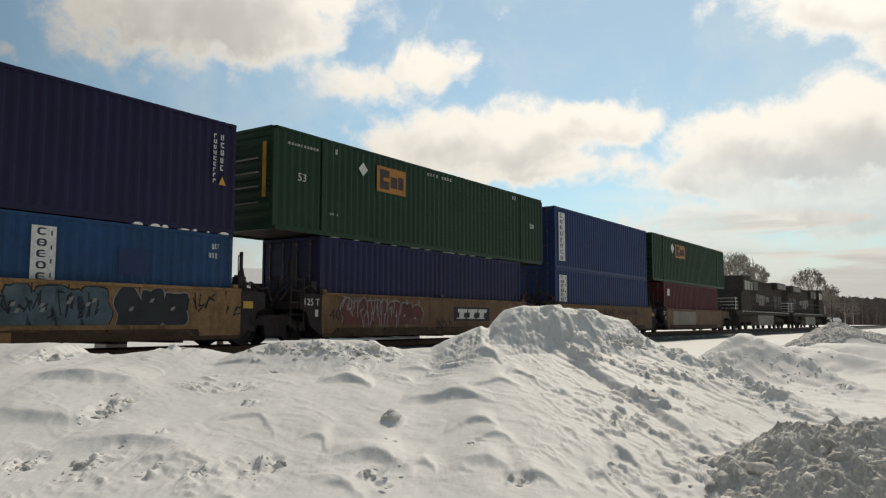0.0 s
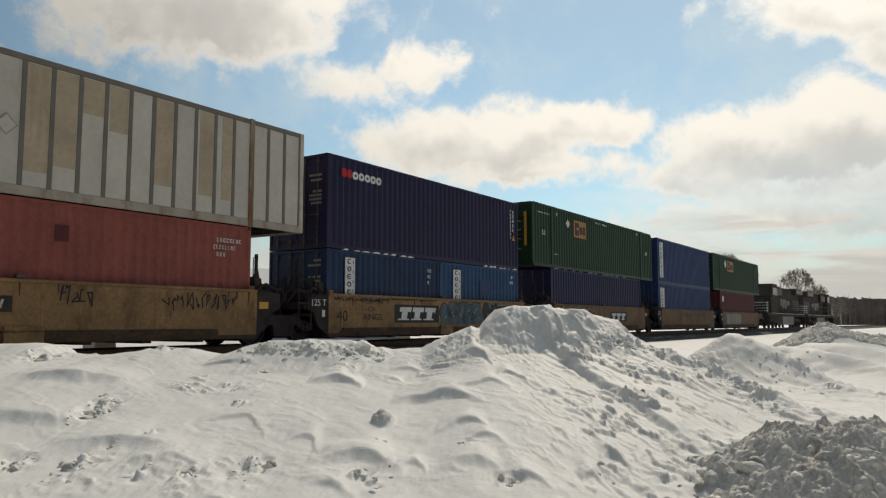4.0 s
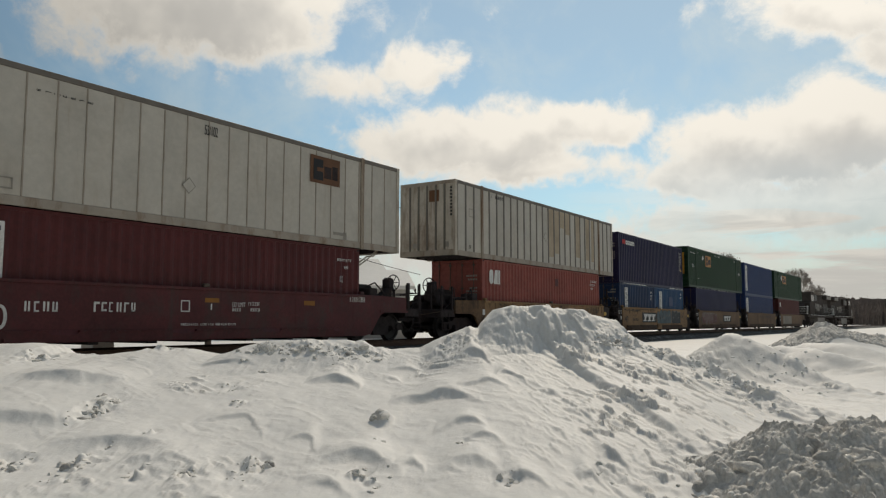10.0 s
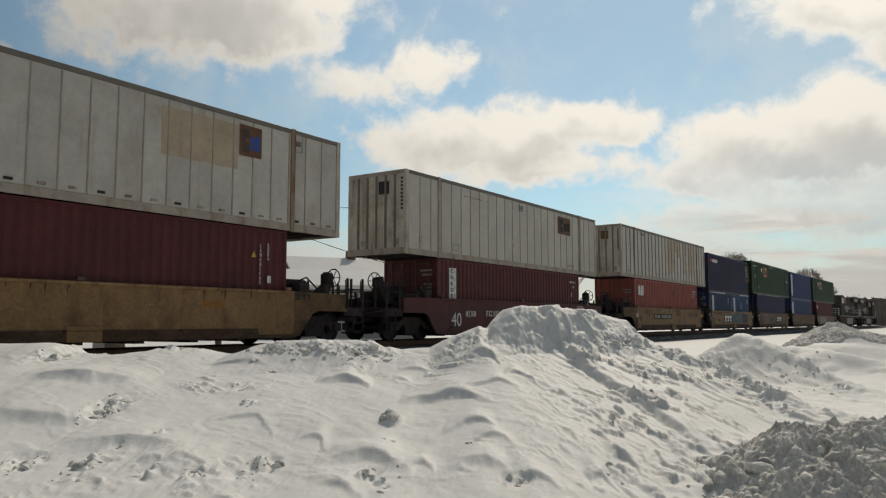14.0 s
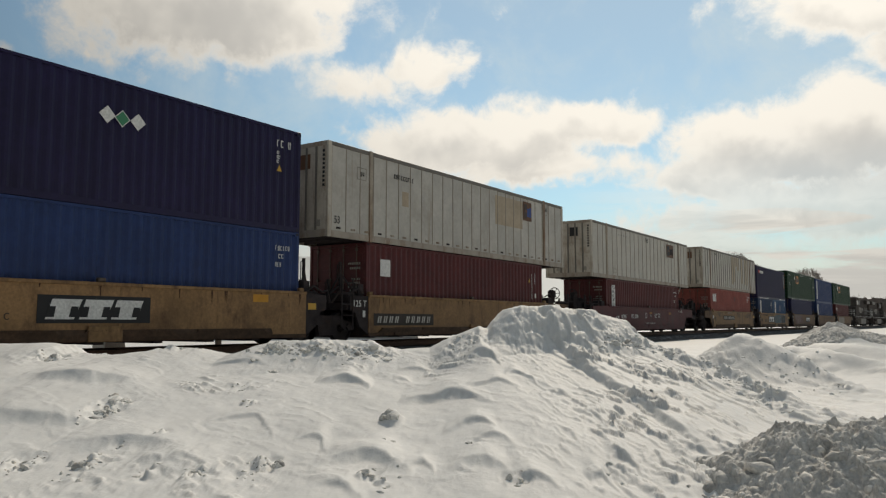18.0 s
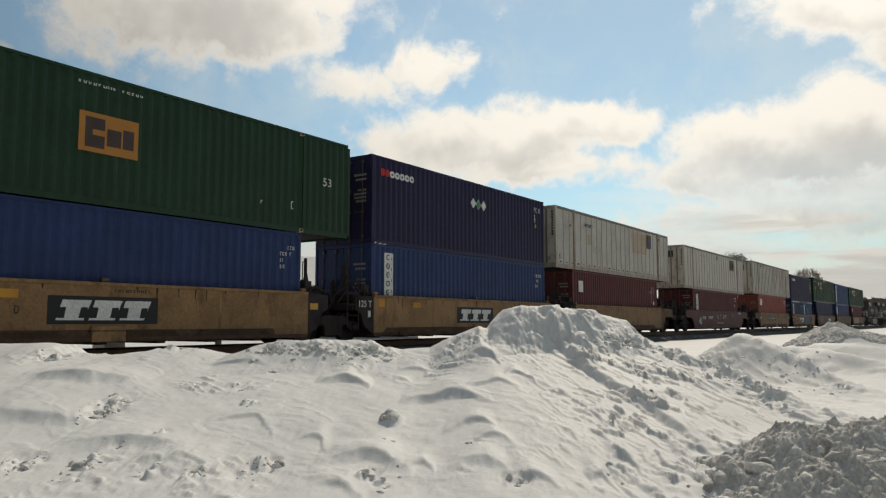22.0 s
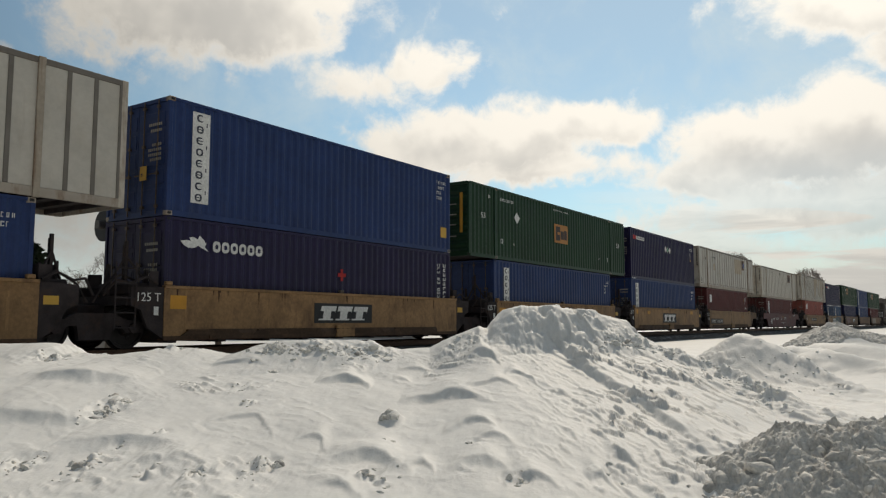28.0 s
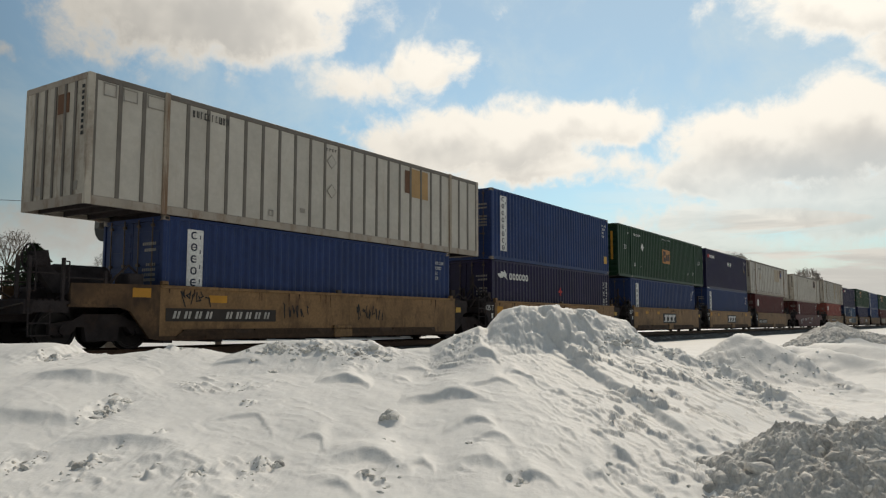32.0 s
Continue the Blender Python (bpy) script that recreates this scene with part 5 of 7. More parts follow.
# ---- marks on the train ----
M_SPRAYBLUE = material("pale_blue_spray", (0.075, 0.115, 0.14), 0.6, vary=0.4, scale=2.5, fine=0.2)
M_SPRAYBLACK = material("black_spray", (0.022, 0.026, 0.032), 0.6, vary=0.4, scale=2.5)
M_SPRAYRED = material("dark_red_spray", (0.11, 0.032, 0.028), 0.6, vary=0.35, scale=2.5, dirt=(0.17, 0.15, 0.13), dirt_amount=0.2)
M_BLACK = M_PRINTBLK
M_GREY = material("grey_spray", (0.24, 0.23, 0.22), 0.6, vary=0.2)
M_GREYPRINT = material("faded_grey_print", (0.28, 0.26, 0.23), 0.6, vary=0.2)
M_DULLORANGE = material("dull_orange_plate", (0.26, 0.11, 0.02), 0.6, vary=0.15)
M_DULLYELLOW = material("worn_yellow_plate", (0.50, 0.24, 0.03), 0.6, vary=0.2)
M_PATCHGREY = material("grey_overpaint", (0.25, 0.22, 0.18), 0.65, vary=0.2, scale=0.9)
M_BOARD = material("grimy_black_board", (0.04, 0.032, 0.028), 0.7, vary=0.3, scale=2.0, dirt=(0.09, 0.06, 0.04), dirt_amount=0.25, streak=0.6)
M_WORNPRINT = material("worn_white_print", (0.50, 0.48, 0.44), 0.65, vary=0.15, scale=3.0, dirt=(0.10, 0.08, 0.06), dirt_amount=0.25, fine=0.2, fine_scale=20.0)
M_ORANGETAN = material("orange_tan_patch", (0.40, 0.25, 0.11), 0.6, vary=0.15, scale=1.5, fine=0.15)
M_STRIPINK = material("dark_strip_ink", (0.035, 0.04, 0.06), 0.6, vary=0.2)
M_GREENPRINT = material("green_print", (0.05, 0.22, 0.12), 0.6)
M_DEEPBLUE = material("dark_blue_patch", (0.016, 0.035, 0.11), 0.55, vary=0.2)


def face_y(ob):
    """The outer face of the street side of a car or container."""
    if ob.name.startswith("well_car"):
        return -1.426
    wide = max(v.co.y for c in ob.children if c.name.startswith("corner_post") for v in c.data.vertices)
    return -wide - 0.003


def flat(ob, outline, mat, name="marking", lift=0.0, label=""):
    """A painted shape of (x, z) points on the street side."""
    y = face_y(ob) - lift
    area = sum(a[0] * b[1] - b[0] * a[1] for a, b in zip(outline, outline[1:] + outline[:1]))
    pts = list(outline) if area > 0 else list(outline)[::-1]
    n = len(pts)
    v = [(x, y, z) for x, z in pts] + [(x, y + 0.004, z) for x, z in pts]
    f = [tuple(range(n))] + [(i + n, (i + 1) % n + n, (i + 1) % n, i) for i in range(n)]
    return link_mesh(name, v, f, mat, ob, label)


def rect(x0, x1, z0, z1):
    return [(x0, z0), (x1, z0), (x1, z1), (x0, z1)]


def pill(x0, x1, z0, z1, n=5):
    """A block with rounded corners."""
    r = 0.42 * min(x1 - x0, z1 - z0)
    out = []
    for cx, cz, a0 in ((x1 - r, z1 - r, 0), (x0 + r, z1 - r, 90), (x0 + r, z0 + r, 180), (x1 - r, z0 + r, 270)):
        for i in range(n):
            a = radians(a0 + 90 * i / (n - 1))
            out.append((cx + r * math.cos(a), cz + r * math.sin(a)))
    return out


def bar_mark(ob, x0, x1, z0, z1, mat):
    return flat(ob, rect(x0, x1, z0, z1), mat, "colour_plate")


strip_mark = bar_mark


def card_mark(ob, x0, x1, z0, z1):
    c = flat(ob, rect(x0, x1, z0, z1), M_PRINT, "placard")
    return c


def tan_mark(ob, x0, x1, z0, z1):
    o = flat(ob, rect(x0, x1, min(z0, z1), min(z1, 2.74)), M_TAN, "tan_patch", -0.017)
    return o


def dpatch_mark(ob, x0, x1, z0, z1):
    return flat(ob, rect(x0, x1, z0, z1), M_DEEPBLUE if ob.name != low5.name else M_MAROON, "repair_patch")


def frame_mark(ob, x0, x1, z0, z1, mat):
    t = min(0.03, (x1 - x0) * 0.15)
    o = flat(ob, rect(x0, x1, z0, z0 + t), mat, "outline_mark")
    s = Shape()
    y = face_y(ob)
    for a, b, c, d in ((x0, x1, z0, z0 + t), (x0, x1, z1 - t, z1), (x0, x0 + t, z0, z1), (x1 - t, x1, z0, z1)):
        s.box(a, b, y, y + 0.004, c, d)
    bpy.data.objects.remove(o)
    return s.obj("outline_mark", mat, ob)


def diamond_shape(cx, cz, r):
    return [(cx, cz - r), (cx + r, cz), (cx, cz + r), (cx - r, cz)]


def diamond(ob, x, z, r):
    return flat(ob, diamond_shape(x, z, r), M_PRINT, "diamond_placard", 0.002, "white diamond placard")


def diamondg(ob, x, z, r):
    d = flat(ob, diamond_shape(x, z, r), M_PRINT, "diamond_placard", 0.003)
    flat(ob, diamond_shape(x, z, r * 0.85), M_GREENPRINT, "placard_field", 0.006).parent = d
    return d


def diamondo(ob, x, z, r):
    d = flat(ob, diamond_shape(x, z, r), M_GREYPRINT, "diamond_outline", 0.0)
    flat(ob, diamond_shape(x, z, r * 0.84), M_WHITE, "placard_field", 0.004).parent = d
    return d


def cross(ob, x, z, r):
    w = r * 0.3
    return flat(ob, [(x - w, z - r), (x + w, z - r), (x + w, z - w), (x + r, z - w), (x + r, z + w), (x + w, z + w), (x + w, z + r), (x - w, z + r), (x - w, z + w), (x - r, z + w), (x - r, z - w), (x - w, z - w)], M_PRINTRED, "red_cross_mark")


def tri_mark(ob, x0, x1, z0, z1):
    return flat(ob, [(x0, z0), (x1, z0), ((x0 + x1) / 2, z1)], M_YELLOWCARD, "warning_triangle", 0.002, "yellow warning triangle")


def code_marks(ob, x0, x1, z0, z1, n, mat, upright=False):
    """A row (or a column) of small stencilled marks, too worn to read."""
    if upright and x1 - x0 > 0.22:
        rows = max(3, round((z1 - z0) / 0.22))
        h = (z1 - z0) / rows
        for k in range(rows):
            if k != 1 or rows < 4:
                code_marks(ob, x0, x1, z0 + (k + 0.25) * h, z0 + (k + 0.8) * h, max(3, round((x1 - x0) / 0.1)), mat, False)
        return None
    if not upright and z1 - z0 > 0.3:
        # a block of several short lines
        rows = max(2, round((z1 - z0) / 0.2))
        h = (z1 - z0) / rows
        for k in range(rows):
            width = (x1 - x0) * (1.0, 0.8, 0.45, 0.6)[k % 4]
            code_marks(ob, x0, x0 + width, z1 - (k + 0.6) * h, z1 - k * h, max(3, round(width / 0.1)), mat)
        return None
    rng = random.Random(n * 7 + int(x0 * 100))
    s, y = Shape(), face_y(ob)
    for i in range(n):
        if rng.random() < 0.08:
            continue
        if upright:
            h = (z1 - z0) / n
            a, b, c, d = x0, x1 - rng.uniform(0, 0.3) * (x1 - x0), z0 + i * h, z0 + (i + 0.72) * h
        else:
            w = (x1 - x0) / n
            a, b, c, d = x0 + i * w, x0 + (i + rng.uniform(0.4, 0.75)) * w, z0 + rng.uniform(0, 0.12) * (z1 - z0), z1
        k = 0.34 * min(b - a, d - c)
        s.box(a, a + k, y, y + 0.004, c, d)
        s.box(a, b, y, y + 0.004, d - k, d) if rng.random() < 0.6 else s.box(b - k, b, y, y + 0.004, c, d)
        if rng.random() < 0.7:
            s.box(a, b, y, y + 0.004, c, c + k)
    return tagged(s.obj("code_mark", mat, ob), kind="stuff")


def text_mark(ob, text, x0, x1, z0, z1, mat):
    o = letters(ob, text, 0, 0, z1 - z0, face_y(ob) - 0.002, mat)
    w = max(v.co.x for v in o.data.vertices)
    k = (x1 - x0) / w
    o.data.transform(Matrix.Diagonal((k, 1, 1, 1)))
    o.data.transform(Matrix.Translation((x0, 0, z0)))
    return o


def name_strip(ob, x0, x1, z0, z1, n):
    """A tall white strip with a column of dark blocks."""
    s = flat(ob, rect(x0, x1, z0, z1), M_PRINT, "name_strip", 0.0, "white name strip")
    h = (z1 - z0) / n
    w = x1 - x0
    for i in range(n):
        c = z1 - (i + 0.5) * h
        k = flat(ob, pill(x0 + 0.22 * w, x0 + 0.62 * w, c - 0.33 * h, c + 0.33 * h), M_STRIPINK, "name_block", 0.004)
        k.parent = s
        hole = flat(ob, pill(x0 + 0.32 * w, x0 + (0.52 if i % 2 else 0.64) * w, c - 0.20 * h, c + 0.20 * h), M_PRINT, "name_block", 0.007)
        hole.parent = s
        if i % 3:
            flat(ob, rect(x0 + 0.26 * w, x0 + 0.58 * w, c - 0.04 * h, c + 0.04 * h), M_STRIPINK, "name_block", 0.010).parent = s
    for i in range(4):
        c = z0 + (i + 0.5) * (z1 - z0) / 4
        flat(ob, rect(x0 + 0.78 * w, x0 + 0.84 * w, c - 0.05, c + 0.05), M_STRIPINK, "name_block", 0.004).parent = s
    return s


def panel_logo(ob, x0, x1, z0, z1, ground, dark, blue):
    s = flat(ob, rect(x0, x1, z0, z1), ground, "name_panel", 0.004, "square name panel with dark blocks")
    w, h = x1 - x0, z1 - z0
    for a, b, c, d, m in ((0.10, 0.42, 0.12, 0.88, dark), (0.46, 0.70, 0.22, 0.66, blue), (0.73, 0.92, 0.22, 0.72, blue)):
        flat(ob, rect(x0 + a * w, x0 + b * w, z0 + c * h, z0 + d * h), m, "name_block", 0.008).parent = s
    flat(ob, rect(x0 + 0.22 * w, x0 + 0.42 * w, z0 + 0.44 * h, z0 + 0.58 * h), ground, "name_block", 0.011).parent = s
    return s


def orange_panel_mark(ob, x0, x1, z0, z1):
    return panel_logo(ob, x0, x1, z0, z1, M_ORANGE, M_DARKTRIM, M_DARKTRIM)


def brown_panel_mark(ob, x0, x1, z0, z1):
    return panel_logo(ob, x0, x1, z0, z1, M_BROWN, M_PRINTBLK, M_DARK)


def round_block_mark(ob, x0, x1, z0, z1):
    w = x1 - x0
    flat(ob, pill(x0, x0 + 0.12 * w, z0, z1), M_PRINTRED, "name_block")
    flat(ob, pill(x0 + 0.135 * w, x0 + 0.25 * w, z0, z1), M_PRINTRED, "name_block")
    for i in range(5):
        a = x0 + (0.265 + i * 0.148) * w
        o = flat(ob, pill(a, a + 0.135 * w, z0, z1 - 0.12 * (z1 - z0)), M_PRINT, "name_block")
        flat(ob, pill(a + 0.045 * w, a + 0.092 * w, z0 + 0.3 * (z1 - z0), z0 + 0.58 * (z1 - z0)), M_PURPLE, "name_block", 0.004).parent = o


def ring_block_mark(ob, x0, x1, z0, z1):
    w = (x1 - x0) / 6
    for i in range(6):
        a = x0 + i * w
        o = flat(ob, pill(a, a + 0.84 * w, z0, z1), M_PRINT, "name_block")
        flat(ob, pill(a + 0.26 * w, a + 0.58 * w, z0 + 0.28 * (z1 - z0), z0 + 0.72 * (z1 - z0)), M_PURPLE, "name_block", 0.004).parent = o


def crest_mark(ob, x0, x1, z0, z1):
    w, h = x1 - x0, z1 - z0
    pts = [(0, 0.55), (0.12, 0.3), (0.28, 0.15), (0.5, 0.2), (0.62, 0.35), (0.75, 0.2), (1.0, 0.02), (0.85, 0.3), (0.9, 0.5), (0.8, 0.75), (0.66, 0.98), (0.6, 0.72), (0.45, 0.85), (0.3, 0.8), (0.36, 0.6), (0.2, 0.62)]
    flat(ob, [(x0 + a * w, z0 + b * h) for a, b in pts], M_PRINT, "crest", 0.0, "white curled crest")


def three_block_mark(ob, x0, x1, z0, z1):
    w = x1 - x0
    flat(ob, pill(x0, x0 + 0.36 * w, z0, z1), M_PRINT, "name_block")
    flat(ob, [(x0 + 0.38 * w, z0), (x0 + 0.54 * w, z1), (x0 + 0.78 * w, z1), (x0 + 0.78 * w, z0)], M_PRINT, "name_block", 0.001)
    flat(ob, rect(x0 + 0.84 * w, x1, z0, z1), M_PRINT, "name_block")


def name_board_mark(ob, x0, x1, z0, z1):
    s = flat(ob, rect(x0, x1, z0, z1), M_PRINTBLK, "name_board", 0.004, "black name board with three white blocks")
    w, h = x1 - x0, z1 - z0
    for i in range(3):
        a, b = x0 + (0.09 + 0.28 * i) * w, x0 + (0.35 + 0.28 * i) * w
        k = 0.05 * w
        flat(ob, [(a - k * 0.5, z0 + 0.14 * h), (b - k, z0 + 0.14 * h), (b + k * 0.4, z1 - 0.14 * h), (a + k * 0.6, z1 - 0.14 * h)], M_PRINT, "name_block", 0.008).parent = s
        for q in (0.0, 1.0):
            c = a + q * (b - a) * 0.72
            flat(ob, [(c - 0.02 * w, z0 + 0.22 * h), (c + 0.045 * w, z0 + 0.22 * h), (c + 0.06 * w, z0 + 0.6 * h), (c, z0 + 0.6 * h)], M_PRINTBLK, "name_block", 0.011).parent = s
    return s


def number_board(ob, x0, x1, z0, z1, n):
    """A grimy dark board with a row of slanted pale bars."""
    s = flat(ob, rect(x0, x1, z0, z1), M_BOARD, "number_board", 0.004, "grimy dark number board with pale bars")
    w, h = (x1 - x0) / (n + 1), z1 - z0
    for i in range(n):
        if i == 4:
            continue
        a, lean = x0 + (i + 0.6) * w, 0.16 * h
        for c, d in ((0.0, 0.22), (0.36, 0.56)):
            flat(ob, [(a + c * w, z0 + 0.22 * h), (a + d * w, z0 + 0.22 * h), (a + d * w + lean, z1 - 0.22 * h), (a + c * w + lean, z1 - 0.22 * h)], M_WORNPRINT, "number_bar", 0.008).parent = s
    return s


def blob_mark(ob, x0, x1, z0, z1, mat, seed):
    """Sprayed lettering gone shapeless: overlapping rounded blots with a pale rim."""
    rng = random.Random(seed)
    n = max(2, round((x1 - x0) / 0.55))
    for i in range(n):
        cx = x0 + (i + 0.5) * (x1 - x0) / n
        rx, rz = 0.62 * (x1 - x0) / n, (z1 - z0) / 2 * rng.uniform(0.8, 1.0)
        cz = (z0 + z1) / 2 + rng.uniform(-0.04, 0.04)
        for grow, m, lift in ((1.08, M_BLACK if mat is M_SPRAYBLUE else M_GREY, 0.0), (1.0, mat, 0.003)):
            pts = []
            for k in range(28):
                a = 2 * math.pi * k / 28
                r = (0.92 + 0.10 * math.sin(2 * a + seed + 1.7 * i) + 0.09 * math.sin(5 * a + 2.1 * i) + 0.05 * math.sin(7 * a - i)) * grow
                sq = 1.0 / max(abs(math.cos(a)), abs(math.sin(a))) ** 0.6
                pts.append((min(max(cx + rx * r * sq * math.cos(a), -6.15), 6.15), min(max(cz + rz * r * sq * math.sin(a), 0.56), 1.39)))
            flat(ob, pts, m, "spray_blot", lift + 0.0007 * i)
        hx, hz = cx + rng.uniform(-0.3, 0.2) * rx, cz + rng.uniform(-0.2, 0.35) * rz
        flat(ob, [(hx - 0.16 * rx, hz), (hx - 0.05 * rx, hz + 0.16 * rz), (hx + 0.22 * rx, hz + 0.2 * rz), (hx + 0.1 * rx, hz + 0.02 * rz)], M_GREY, "spray_blot", 0.009)


def scrib_mark(ob, x0, x1, z0, z1, mat, seed):
    """A sprayed scrawl: strokes of even width that double back on themselves."""
    rng = random.Random(seed)
    y = face_y(ob) - 0.006
    n = max(3, round((x1 - x0) / 0.16))
    v, f = [], []
    t = 0.017
    for i in range(n):
        cx = x0 + (i + 0.5) * (x1 - x0) / n
        pts = [Vector((cx + rng.uniform(-0.09, 0.09), min(rng.uniform(z0, z1), 1.38))) for _ in range(4)]
        for a, b in zip(pts, pts[1:]):
            d = (b - a).normalized() * t
            w = Vector((-d.y, d.x))
            o = len(v)
            v += [(q.x, y, q.y) for q in (a - d - w, b + d - w, b + d + w, a - d + w)]
            f.append((o, o + 1, o + 2, o + 3))
    return tagged(link_mesh("scrawl", v, f, mat, ob), kind="stuff")


# ---- paint and print on the train: places along x and z in each thing's own space ----
strip_mark(low1, -5.48, -5.04, 2.04, 2.47, M_PRINT)
orange_panel_mark(top1, -3.71, -1.67, 1.65, 2.51)
diamond(top1, -4.27, 2.20, 0.34)
name_strip(top2, -5.69, -5.02, 0.37, 2.64, 8)
name_strip(low2, -5.71, -4.92, 1.34, 2.58, 6)
code_marks(top3, -7.52, -6.27, 2.44, 2.51, 10, M_PRINT)
text_mark(top3, '53', -7.15, -6.81, 1.46, 1.69, M_PRINT)
diamond(top3, -4.29, 2.25, 0.22)
orange_panel_mark(top3, -3.61, -2.08, 1.67, 2.51)
code_marks(top3, -0.79, 0.80, 2.61, 2.71, 9, M_PRINT)
code_marks(top3, -5.77, -5.40, 0.63, 0.69, 4, M_PRINT)
code_marks(top3, -5.71, -5.44, 2.48, 2.65, 2, M_PRINT)
code_marks(top3, 5.34, 5.73, 2.57, 2.73, 3, M_PRINT)
code_marks(top3, 6.88, 7.30, 1.50, 1.70, 2, M_PRINT)
round_block_mark(top4, -5.47, -3.48, 2.25, 2.53)
code_marks(top4, 5.37, 5.47, 1.27, 2.57, 9, M_PRINT, True)
code_marks(top4, 5.59, 5.70, 1.61, 2.59, 5, M_PRINT, True)
tri_mark(top4, 5.55, 5.78, 1.24, 1.46)
name_strip(low4a, -2.20, -1.73, 1.19, 2.37, 5)
code_marks(low4a, 2.27, 2.52, 1.63, 2.26, 4, M_PRINT)
name_strip(low4b, -2.14, -1.62, 1.19, 2.34, 5)
dpatch_mark(low4b, -0.18, 0.60, 1.43, 2.02)
code_marks(low4b, 2.28, 2.63, 1.87, 2.33, 5, M_PRINT)
name_board_mark(car4, -2.99, -0.37, 0.61, 1.21)
text_mark(car4, '40', -5.83, -5.36, 0.66, 0.99, M_PRINTBLK)
name_board_mark(car3, 0.68, 3.19, 0.68, 1.18)
text_mark(car3, '40', -5.89, -5.40, 0.70, 1.01, M_PRINTBLK)
blob_mark(car4, -0.22, 2.54, 0.24, 1.45, M_SPRAYBLUE, 28)
blob_mark(car4, 2.72, 4.51, 0.32, 1.48, M_SPRAYBLACK, 29)
blob_mark(car4, 0.32, 2.37, 0.31, 1.42, M_SPRAYBLUE, 30)
scrib_mark(car4, 4.54, 5.37, 0.87, 1.31, M_BLACK, 31)
scrib_mark(car4, 5.73, 6.24, 0.80, 1.05, M_BLACK, 32)
for word, wx0, wx1, wz0, wz1 in (("POPPIN", -4.68, -3.62, 1.20, 1.36), ("-O-", -4.55, -3.95, 0.97, 1.11), ("RINGS", -4.62, -3.66, 0.70, 0.90)):
    text_mark(car4, word, wx0, wx1, wz0, wz1, M_BLACK)
scrib_mark(car4, -3.26, -0.51, 1.34, 1.51, M_BLACK, 34)
blob_mark(car3, -5.33, -1.34, 0.28, 1.35, M_SPRAYRED, 35)
scrib_mark(car3, -5.33, -1.34, 0.37, 1.49, M_GREY, 36)
scrib_mark(car3, -0.50, 0.57, 0.40, 0.83, M_BLACK, 37)
code_marks(top5, -5.32, -4.27, 2.52, 2.66, 10, M_PRINTBLK)
frame_mark(top5, -7.10, -6.78, 1.55, 1.88, M_GREYPRINT)
diamondo(top5, -0.32, 1.38, 0.23)
tan_mark(top5, 0.02, 0.57, 0.51, 2.85)
tan_mark(top5, 0.64, 1.19, 0.70, 2.86)
tan_mark(top5, 1.29, 1.81, 1.97, 2.81)
tan_mark(top5, 1.92, 2.47, 1.71, 2.83)
tan_mark(top5, 3.11, 3.64, 0.68, 2.82)
tan_mark(top5, 4.39, 4.90, 0.62, 2.86)
tan_mark(top5, 5.10, 5.47, 0.59, 2.77)
code_marks(top5, -7.10, -6.94, 0.31, 0.44, 3, M_PRINTBLK)
three_block_mark(low5, -5.52, -4.64, 1.93, 2.51)
dpatch_mark(low5, 0.69, 1.01, 2.06, 2.41)
code_marks(low5, 4.84, 5.78, 1.97, 2.52, 6, M_PRINT)
number_board(car5, -3.50, -0.16, 0.82, 1.14, 12)
text_mark(car5, '40', -5.99, -5.55, 0.74, 1.03, M_PRINTBLK)
card_mark(car5, -6.38, -6.19, 0.91, 1.13)
scrib_mark(car5, -5.02, -4.22, 0.96, 1.46, M_BLACK, 55)
scrib_mark(car5, 0.73, 1.56, 0.97, 1.45, M_BLACK, 56)
scrib_mark(car5, 3.28, 5.48, 0.91, 1.34, M_BLACK, 57)
scrib_mark(car5, -2.12, -0.99, 1.23, 1.45, M_GREY, 58)
brown_panel_mark(top6, 3.69, 5.00, 1.79, 2.61)
text_mark(top6, '53/102', -0.16, 0.26, 2.39, 2.65, M_PRINTBLK)
diamondo(top6, -0.58, 1.02, 0.21)
bar_mark(top6, 4.74, 5.35, 0.32, 0.41, M_GREYPRINT)
bar_mark(top6, 5.20, 5.35, 0.21, 0.44, M_GREYPRINT)
code_marks(top6, -4.43, -3.12, 2.42, 2.46, 7, M_PRINTBLK)
frame_mark(top6, -7.35, -7.17, 0.46, 0.65, M_GREYPRINT)
frame_mark(top6, -5.20, -4.81, 0.31, 0.55, M_GREYPRINT)
name_strip(low6, -5.34, -4.87, 1.22, 2.36, 5)
code_marks(low6, 4.94, 5.82, 2.23, 2.32, 9, M_PRINT)
code_marks(low6, 5.29, 5.58, 2.00, 2.10, 4, M_PRINT)
code_marks(low6, 5.17, 5.34, 1.59, 1.78, 2, M_PRINT)
text_mark(car6, '40', -5.49, -4.84, 0.49, 0.99, M_PRINT)
code_marks(car6, -4.51, -3.75, 0.82, 1.04, 4, M_PRINT)
code_marks(car6, -3.03, -1.94, 0.84, 1.06, 6, M_PRINT)
text_mark(car6, 'LD LMT', 0.78, 1.22, 1.02, 1.14, M_PRINT)
code_marks(car6, 1.33, 1.74, 1.04, 1.15, 7, M_PRINT)
code_marks(car6, 0.79, 1.10, 0.89, 0.98, 4, M_PRINT)
code_marks(car6, 1.34, 1.75, 0.90, 0.99, 6, M_PRINT)
code_marks(car6, 5.41, 6.14, 1.24, 1.40, 14, M_PRINT)
code_marks(car6, -0.77, 0.96, 0.54, 0.60, 30, M_PRINT)
